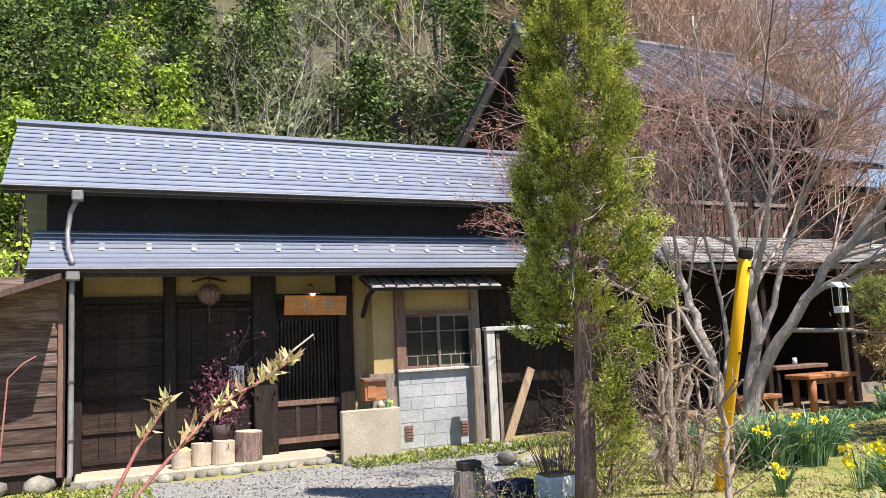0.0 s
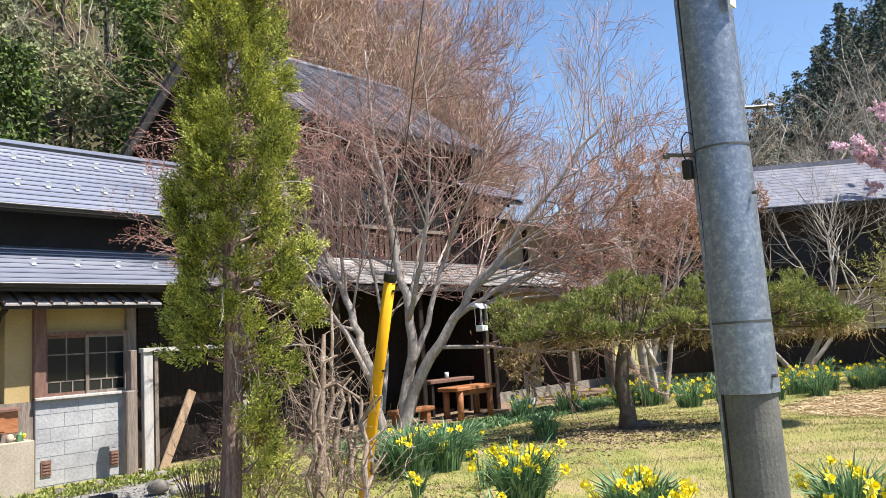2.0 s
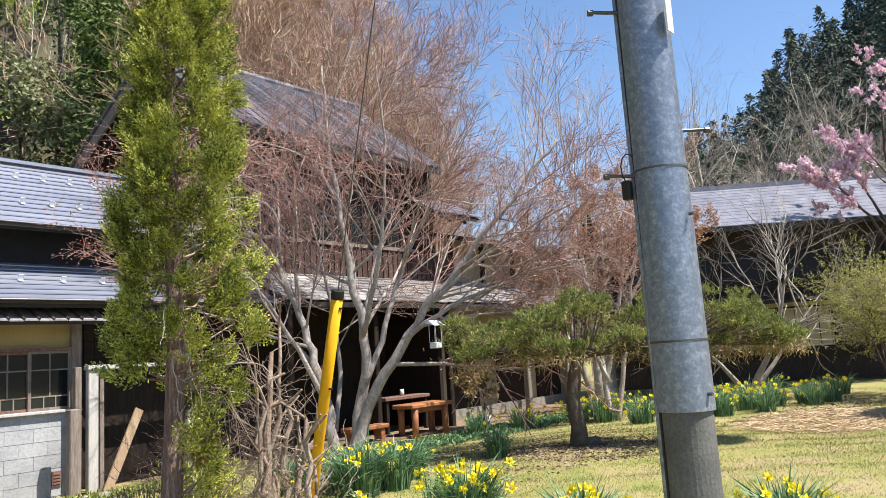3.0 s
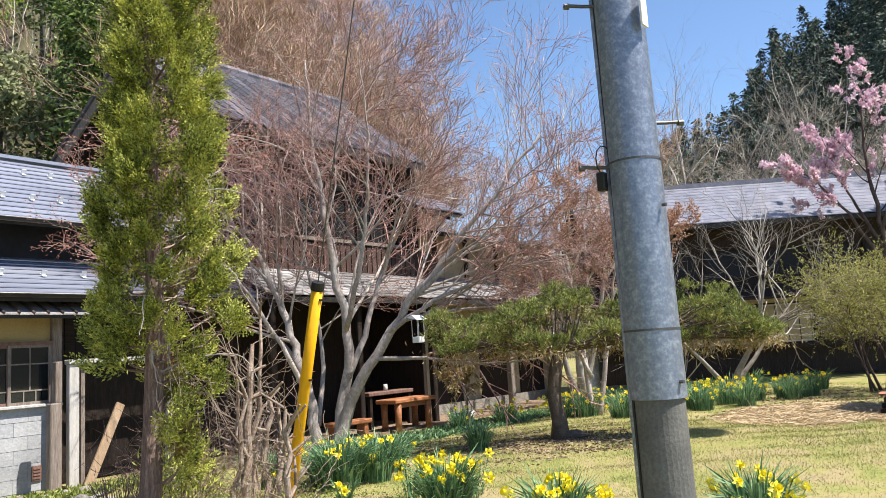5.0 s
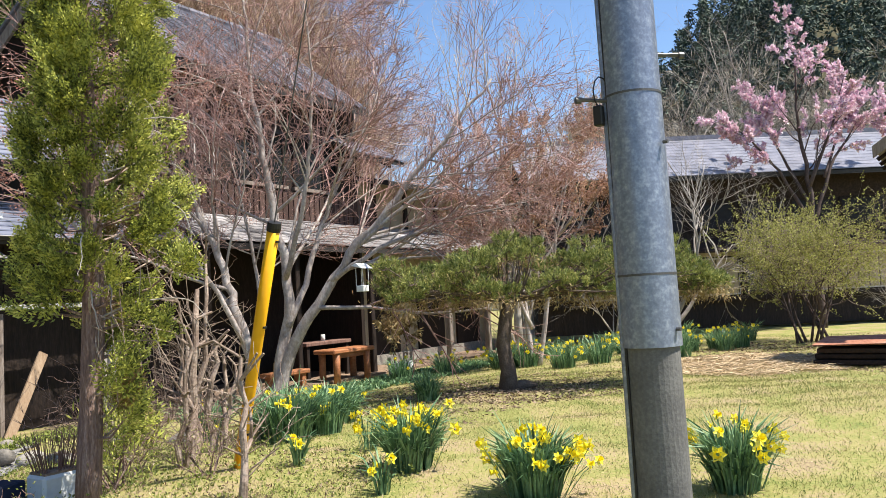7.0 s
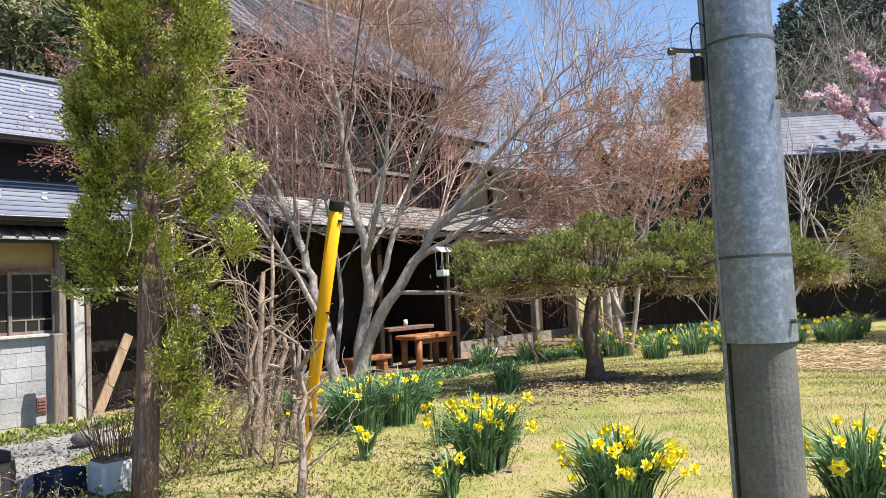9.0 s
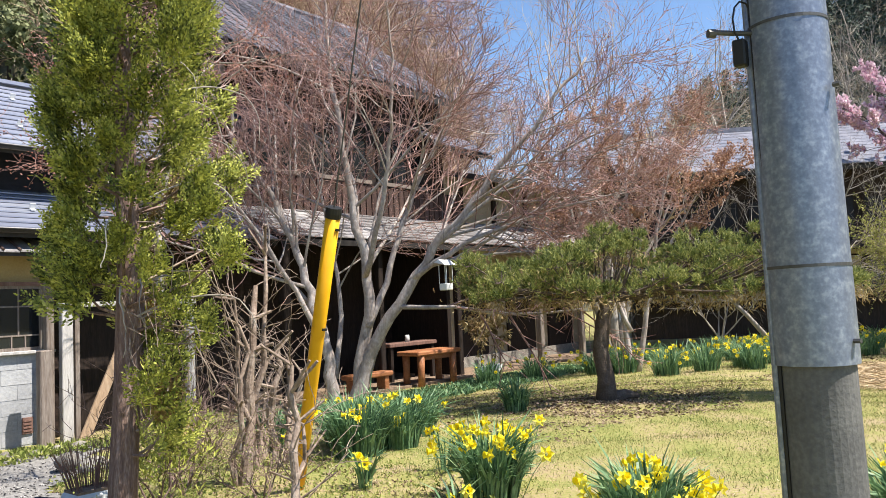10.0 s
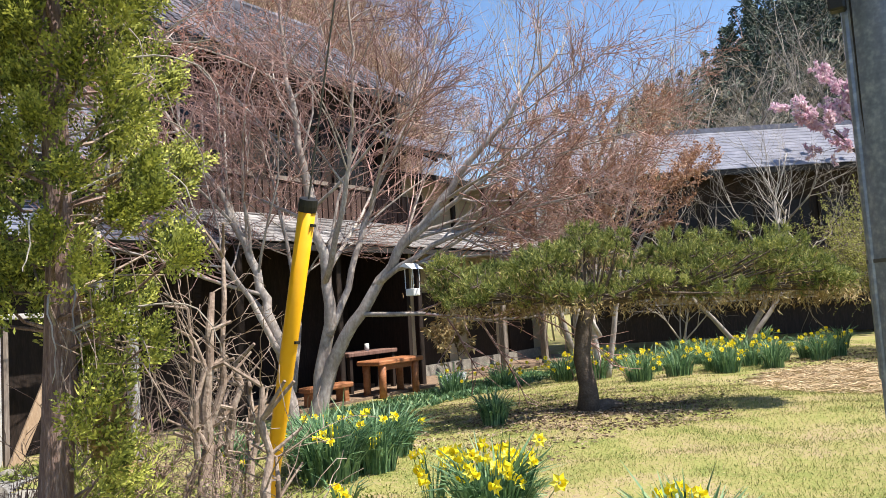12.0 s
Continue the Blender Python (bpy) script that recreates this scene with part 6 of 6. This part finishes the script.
pollard((5.25, 5.95, 0.31), [(0, 0, 0.03, 0, 1.0, 0.04), (0.12, 0.0, 0.1, 0.05, 0.9, 0.03), (-0.1, 0.1, -0.05, 0.05, 1.05, 0.035), (0.05, -0.12, 0.1, -0.05, 0.8, 0.025)], 82)
pollard((3.95, 4.12, 0.33), [(0, 0, 0.06, 0.02, 0.98, 0.03), (0.05, 0.03, 0.1, 0.03, 0.62, 0.02)], 83, "single pollarded stem standing before the yellow guard")
pollard((5.6, 6.6, 0.28), [(0, 0, 0.0, 0.1, 0.8, 0.03), (0.1, 0.1, 0.15, 0.1, 0.75, 0.025)], 84)
for n, (x, y, s, z) in enumerate(((4.25, 5.75, 0.4, 0.33), (2.3, 4.2, 0.3, 0.35), (3.8, 5.35, 0.45, 0.35), (5.1, 7.2, 0.5, 0.22), (4.3, 4.9, 0.32, 0.35), (5.9, 7.9, 0.6, 0.15))):
    bare_tree("bare_shrub", "thin bare shrub with fine brown twigs", (x, y, z),
              [((0.03 * k, 0.03 * k, -0.05), (0.7 * math.cos(k * 1.5), 0.7 * math.sin(k * 1.5), 0.9), 1.3 * s, 0.009) for k in range(7)],
              3, (4, 3, 2), 0.25, 0.03, 0.62, 0.65, 120 + n, BARK_CONIFER, BARK_CONIFER, WEED if n in (1, 4) else None, 0.015, 4, "shrub", 0)
# low side limb of the cypress with green sprays near the ground
for n, (x, y, s) in enumerate(((4.0, 5.5, 0.35),)):
    low = thing("cypress_seedling", "low green cypress shoots at the tree's foot", "shrub", (x, y, 0.33))
    r2 = np.random.default_rng(90 + n)
    c = np.array([0, 0, 0.5 * s + 0.25]) + r2.normal(size=(420, 3)) * np.array([0.2, 0.2, 0.22]) * (s + 0.4)
    fans = [leaves(c, np.tile([0.1 * k, 0.1, 0.6], (len(c), 1)), 0.07, 0.013, r2, 0.6) for k in (-3, 0, 3)]
    tagged(quads("foliage", np.concatenate(fans), CYPRESS, low), kind="stuff")
    part("stem", Geo().tube([(0, 0, -0.05), (0.02, 0, 0.3), (0.0, 0.02, 0.6)], [0.012, 0.01, 0.006], 5), BARK_CONIFER, low)

# budding branch near the eye
twig = thing("budding_branch", "red budding branch with pale unfolding leaves", "branch")
stems = [[(0.05, 1.68, 0.15), (0.06, 1.7, 0.9), (0.09, 1.7, 1.40), (0.165, 1.7, 1.48), (0.242, 1.7, 1.555), (0.30, 1.7, 1.60), (0.367, 1.7, 1.63)],
         [(0.367, 1.7, 1.63), (0.40, 1.7, 1.655), (0.43, 1.7, 1.67)], [(0.06, 1.72, 1.0), (0.03, 1.74, 1.36), (0.10, 1.75, 1.50), (0.15, 1.75, 1.575), (0.16, 1.75, 1.60)],
         [(-0.2, 1.78, 0.2), (-0.19, 1.8, 1.2), (-0.158, 1.8, 1.66), (-0.13, 1.8, 1.69), (-0.105, 1.8, 1.705)]]
for k, st in enumerate(stems):
    part("stem", Geo().tube(st, np.linspace(0.0055 if k < 3 else 0.0024, 0.0026 if k < 3 else 0.0014, len(st)), 7), RED_STEM, twig, smooth=True)
part("dead_tip", Geo().tube([(0.39, 1.7, 1.65), (0.43, 1.7, 1.69), (0.481, 1.7, 1.727), (0.483, 1.7, 1.715)], [0.003, 0.0025, 0.002, 0.001], 5), CUT_WOOD, twig)
r3 = np.random.default_rng(99)
for st in stems[:3]:
    pts = [np.array(q) for q in st if q[2] > 1.4]
    for a, b in zip(pts[:-1], pts[1:]):
        for f in (0.15, 0.45, 0.8):
            q = a + (b - a) * f
            tagged(quads("leaf_bud", leaves(np.repeat(q[None], 6, 0) + r3.normal(size=(6, 3)) * 0.004, np.tile([0.25 * r3.normal(), 0, 0.9], (6, 1)), 0.042, 0.011, r3, 0.8), BUD_PALE, twig), kind="stuff")
quads("leaf_bud", leaves(np.repeat(np.array([[0.42, 1.7, 1.665]]), 9, 0), np.tile([0.5, 0, 0.4], (9, 1)), 0.042, 0.012, r3, 0.8), BUD_PALE, twig)

# ---- daffodils ----
def flower_meshes():
    petals, cupg = Geo(), Geo()
    for k in range(6):
        a = k * math.pi / 3
        c, s_ = math.cos(a), math.sin(a)
        w = 0.011 if k % 2 else 0.013
        petals.add([(c * 0.006, s_ * 0.006, 0), (c * 0.02 - s_ * w, s_ * 0.02 + c * w, 0.003), (c * 0.038, s_ * 0.038, -0.004), (c * 0.02 + s_ * w, s_ * 0.02 - c * w, 0.003)], [(0, 1, 2, 3)])
    cupg.tube([(0, 0, 0), (0, 0, 0.012), (0, 0, 0.024), (0, 0, 0.028)], [0.008, 0.0105, 0.013, 0.017], 9, cap=False)
    return petals.mesh("flower"), cupg.mesh("cup")


FLOWER, CUP = flower_meshes()
FLOWER.materials.append(DAFF_PETAL)
CUP.materials.append(DAFF_CUP)


def daffodils(at, radius, leaf_count, flowers, seed, height=0.34, label="clump of daffodils with blue-green leaves and yellow trumpets"):
    rng = np.random.default_rng(seed)
    clump = thing("daffodil_clump", label, "daffodils", at, group="daffodils in the lawn")
    n = int(leaf_count * 1.5)
    a, rr = rng.uniform(0, 2 * math.pi, n), radius * np.sqrt(rng.uniform(0, 1, n))
    base = np.stack([rr * np.cos(a) * 0.6, rr * np.sin(a) * 0.6, np.full(n, -0.02)], 1)
    out = np.stack([np.cos(a), np.sin(a), np.zeros(n)], 1) * (rr / radius)[:, None] + rng.normal(size=(n, 3)) * 0.25
    h = (height * rng.uniform(0.5, 1.15, n))[:, None]
    up = np.array([0, 0, 1.0])
    side = unit(np.cross(out, up) + rng.normal(size=(n, 3)) * 0.4) * (0.008 * rng.uniform(0.7, 1.3, n))[:, None]
    p1 = base + up * h * 0.55 + out * h * 0.12
    p2 = base + up * h * 0.9 + out * h * 0.32
    p3 = base + up * h * 1.03 + out * h * 0.66
    strips = [np.stack([base - side, base + side, p1 + side, p1 - side], 1), np.stack([p1 - side, p1 + side, p2 + side * 0.9, p2 - side * 0.9], 1), np.stack([p2 - side * 0.9, p2 + side * 0.9, p3 + side * 0.1, p3 - side * 0.1], 1)]
    tagged(quads("leaf_tuft", np.concatenate(strips), DAFF_LEAF, clump), kind="stuff")
    for k in range(int(flowers * 1.5)):
        b, q = rng.uniform(0, 2 * math.pi), radius * rng.uniform(0.3, 1.6)
        head_at = np.array([q * math.cos(b), q * math.sin(b), height * rng.uniform(0.55, 1.2)])
        foot_at = head_at * np.array([0.5, 0.5, 0]) - np.array([0, 0, 0.02])
        stem = part("stem", Geo().tube([foot_at, (foot_at + head_at) / 2 + np.array([0, 0, 0.03]), head_at], 0.0032, 4), DAFF_LEAF, clump)
        fl = part("flower", FLOWER, None, clump)
        size = rng.uniform(1.05, 1.55)
        turn = Euler((radians(rng.uniform(55, 100)), 0, rng.uniform(-1.6, 1.2) - 0.9)).to_matrix().to_4x4()
        fl.matrix_basis = Matrix.Translation(head_at) @ turn @ Matrix.Diagonal((size, size, size, 1))
        part("cup", CUP, None, fl)
    return clump


def gz(x, y):
    return float(ground_z(x, y)) - 0.01


for n, (x, y, r, leafs, flw, h) in enumerate(((5.85, 5.55, 0.34, 420, 9, 0.40), (6.5, 6.35, 0.42, 420, 6, 0.36), (5.2, 3.62, 0.26, 480, 22, 0.37), (4.85, 2.38, 0.27, 440, 24, 0.34), (5.42, 1.26, 0.21, 380, 14, 0.36), (8.7, 5.85, 0.2, 200, 0, 0.3),
                                               (7.3, 7.1, 0.3, 240, 4, 0.32), (6.15, 6.0, 0.3, 300, 3, 0.36), (6.0, 6.95, 0.32, 260, 2, 0.34), (6.9, 6.7, 0.34, 280, 3, 0.34), (6.6, 7.6, 0.32, 220, 2, 0.32), (7.6, 7.7, 0.3, 200, 1, 0.3), (6.35, 5.55, 0.3, 320, 4, 0.36), (6.85, 5.8, 0.32, 320, 3, 0.36), (7.25, 6.2, 0.3, 260, 2, 0.34), (5.0, 4.6, 0.08, 26, 2, 0.26), (4.5, 3.35, 0.08, 22, 2, 0.25), (5.65, 4.4, 0.12, 20, 7, 0.28), (5.9, 3.9, 0.16, 12, 9, 0.3))):
    daffodils((x, y, gz(x, y)), r, leafs, flw, 200 + n, h)
rd = np.random.default_rng(300)
for n, (x, y) in enumerate(((15.6, 8.6), (16.3, 8.1), (16.9, 8.9), (17.6, 8.4), (15.0, 7.6), (14.0, 6.3), (14.8, 5.9), (15.6, 5.5), (16.4, 5.1), (17.2, 4.8), (15.2, 5.2), (16.0, 4.6), (17.8, 5.6), (18.4, 7.0), (21.5, 6.2), (20.2, 4.2), (14.4, 9.3), (13.2, 9.6), (15.9, 6.9), (16.6, 6.6), (17.3, 6.2), (18.0, 6.0), (14.9, 8.2), (15.4, 7.9), (17.9, 4.4), (18.3, 4.0), (17.4, 4.1))):
    daffodils((x, y, gz(x, y)), rd.uniform(0.26, 0.45), 150, int(rd.integers(3, 9)), 330 + n, 0.4, "clump of daffodils along the yard's far edge")

# ---- loose ground cover ----
def inside_drive(x, y):
    edge = 3.0 + (y - 5.6) * 0.62 + 0.15 * np.sin(y * 3.1)
    return (x < edge) & (y > 5.2 + 0.2 * np.sin(x * 2.3)) & (y < 10.75 + 0.12 * np.sin(x * 3.3)) & (x > 0.15 - (10.4 - y) * 0.5 + 0.2 * np.sin(y * 4))


xs, ys = np.linspace(-4, 6.5, 120), np.linspace(5, 11, 80)
v, f, idx = [], [], {}
for j in range(len(ys) - 1):
    for i in range(len(xs) - 1):
        if inside_drive((xs[i] + xs[i + 1]) / 2, (ys[j] + ys[j + 1]) / 2):
            q = []
            for a, b in ((i, j), (i + 1, j), (i + 1, j + 1), (i, j + 1)):
                if (a, b) not in idx:
                    idx[(a, b)] = len(v)
                    v.append((xs[a], ys[b], float(rough_ground(xs[a], ys[b])) + 0.022))
                q.append(idx[(a, b)])
            f.append(tuple(q))
structure("road", Geo().add(v, f), GRAVEL, "pale grey gravel drive before the house", "drive", smooth=True)


def scatter(rng, n, x0, x1, y0, y1, keep=None):
    x, y = rng.uniform(x0, x1, n), rng.uniform(y0, y1, n)
    if keep is not None:
        m = keep(x, y)
        x, y = x[m], y[m]
    return x, y


rg = np.random.default_rng(400)
x, y = scatter(rg, 9000, -3, 6, 5, 11, inside_drive)
c = np.stack([x, y, rough_ground(x, y) + 0.028], 1)
pebbles = []
for k in range(2):
    a = rg.uniform(0, 3.14, len(c))
    w = rg.uniform(0.006, 0.018, len(c))[:, None]
    ux = np.stack([np.cos(a), np.sin(a), np.zeros(len(c))], 1) * w
    uy = np.stack([-np.sin(a), np.cos(a), np.full(len(c), 0.5)], 1) * w
    pebbles.append(np.stack([c - ux, c - uy * 0.7 + np.array([0, 0, 0.004]), c + ux, c + uy * 0.7 + np.array([0, 0, 0.008])], 1))
stuff(quads("pebbles", np.concatenate(pebbles), PEBBLE), "loose pale pebbles on the gravel drive", "gravel")


def lawn(x, y):
    return ~inside_drive(x, y) & (y < 10.6 - 0.03 * x)


def patchy(x, y):
    return 0.5 + 0.5 * np.sin(x * 1.3 + 1.7 * np.sin(y * 0.9)) * np.sin(y * 1.6 + 0.8 * np.sin(x * 1.1))


for name, mat, n, size, box, low in (("lawn_grass", GRASS_BLADE, 230000, 0.032, (2.5, 13, -0.5, 9), 0.2), ("lawn_grass", GRASS_BLADE, 60000, 0.05, (10, 22, 0, 10), 0.35), ("dry_grass", DRY_GRASS, 40000, 0.035, (2.5, 18, -0.5, 9), 0.0)):
    x, y = scatter(rg, n, *box, lawn)
    m = rg.uniform(0, 1, len(x)) < (low + patchy(x, y) if mat is GRASS_BLADE else 1.1 - patchy(x, y))
    x, y = x[m], y[m]
    c = np.stack([x, y, rough_ground(x, y)], 1)
    stuff(quads(name, leaves(c, np.array([0, 0, 1.0]), size, size * 0.13, rg, 0.75 if mat is GRASS_BLADE else 1.6), mat), "short spring grass of the lawn" if mat is GRASS_BLADE else "dry straw-coloured grass in the lawn", "grass")


def weeds(n, x0, x1, y0, y1, size, mat, label, up=0.8, keep=None, lift=0.0):
    x, y = scatter(rg, n, x0, x1, y0, y1, keep)
    c = np.stack([x, y, rough_ground(x, y) + lift * rg.uniform(0, 1, len(x))], 1)
    stuff(quads("weeds", leaves(np.repeat(c, 4, 0), np.array([0, 0, up]), size, size * 0.45, rg, 0.8), mat), label, "weeds")


weeds(900, 3.2, 7.5, 10.15, 10.8, 0.07, WEED, "green weeds along the block wall's foot", lift=0.08)
weeds(3400, 2.6, 5.6, 3.4, 8.5, 0.024, WEED, "green weeds round the cypress and pollards", keep=lambda x, y: ~inside_drive(x, y), lift=0.1)
weeds(500, -1.5, 0.6, 9.6, 11.0, 0.06, WEED, "low weeds at the shed's corner", lift=0.04)
weeds(60, -1.5, 0.6, 9.6, 10.9, 0.03, DAFF_PETAL, "small yellow flowers at the shed's corner", lift=0.08)
weeds(1500, 10, 17, 8.9, 10.4, 0.09, DAFF_LEAF, "bluish green bulb leaves along the veranda", lift=0.03)
weeds(2600, 2.6, 5.6, 3.6, 8.4, 0.03, LITTER, "dry fallen leaves and stems round the pollards", 0.0, keep=lambda x, y: ~inside_drive(x, y))
# litter under the pine and the straw heap
a, r = rg.uniform(0, 6.28, 4200), 1.5 * rg.uniform(0, 1, 4200) ** 0.8
x, y = 9.75 + r * np.cos(a), 5.1 + r * np.sin(a)
stuff(quads("leaf_litter", leaves(np.stack([x, y, rough_ground(x, y) + 0.014], 1), rg.normal(size=(4200, 3)) * np.array([1, 1, 0.12]), 0.05, 0.02, rg, 0.1), LITTER), "brown fallen needles and leaves under the pine", "leaf litter")
x, y = scatter(rg, 5000, 13, 19.5, -1.0, 4.6)
stuff(quads("leaf_litter", leaves(np.stack([x, y, rough_ground(x, y) + 0.015], 1), rg.normal(size=(len(x), 3)) * np.array([1, 1, 0.1]), 0.07, 0.025, rg, 0.1), LITTER), "brown fallen leaves before the bush", "leaf litter")
x, y = scatter(rg, 3500, 7.0, 12.5, 4.2, 8.5)
stuff(quads("leaf_litter", leaves(np.stack([x, y, rough_ground(x, y) + 0.015], 1), rg.normal(size=(len(x), 3)) * np.array([1, 1, 0.1]), 0.05, 0.02, rg, 0.1), LITTER), "scattered brown leaves in the lawn by the pine", "leaf litter")
a, r = rg.uniform(0, 6.28, 9000), np.sqrt(rg.uniform(0, 1, 9000))
x, y = 14.2 + 2.2 * r * np.cos(a), 2.9 + 1.5 * r * np.sin(a)
h = 0.10 * (1 - r) * rg.uniform(0, 1, 9000)
stuff(quads("straw", leaves(np.stack([x, y, rough_ground(x, y) + h + 0.02], 1), rg.normal(size=(9000, 3)) * np.array([1, 1, 0.05]), 0.24, 0.009, rg, 0.06), DRY_GRASS), "thin heap of dry straw on the lawn", "straw")
for k in range(9):
    tagged(stone(rg.uniform(4.6, 7.5), rg.uniform(6.6, 9.2), 0.14, rg.uniform(0.12, 0.3), "flat grey stone among the weeds"), group="garden stones")
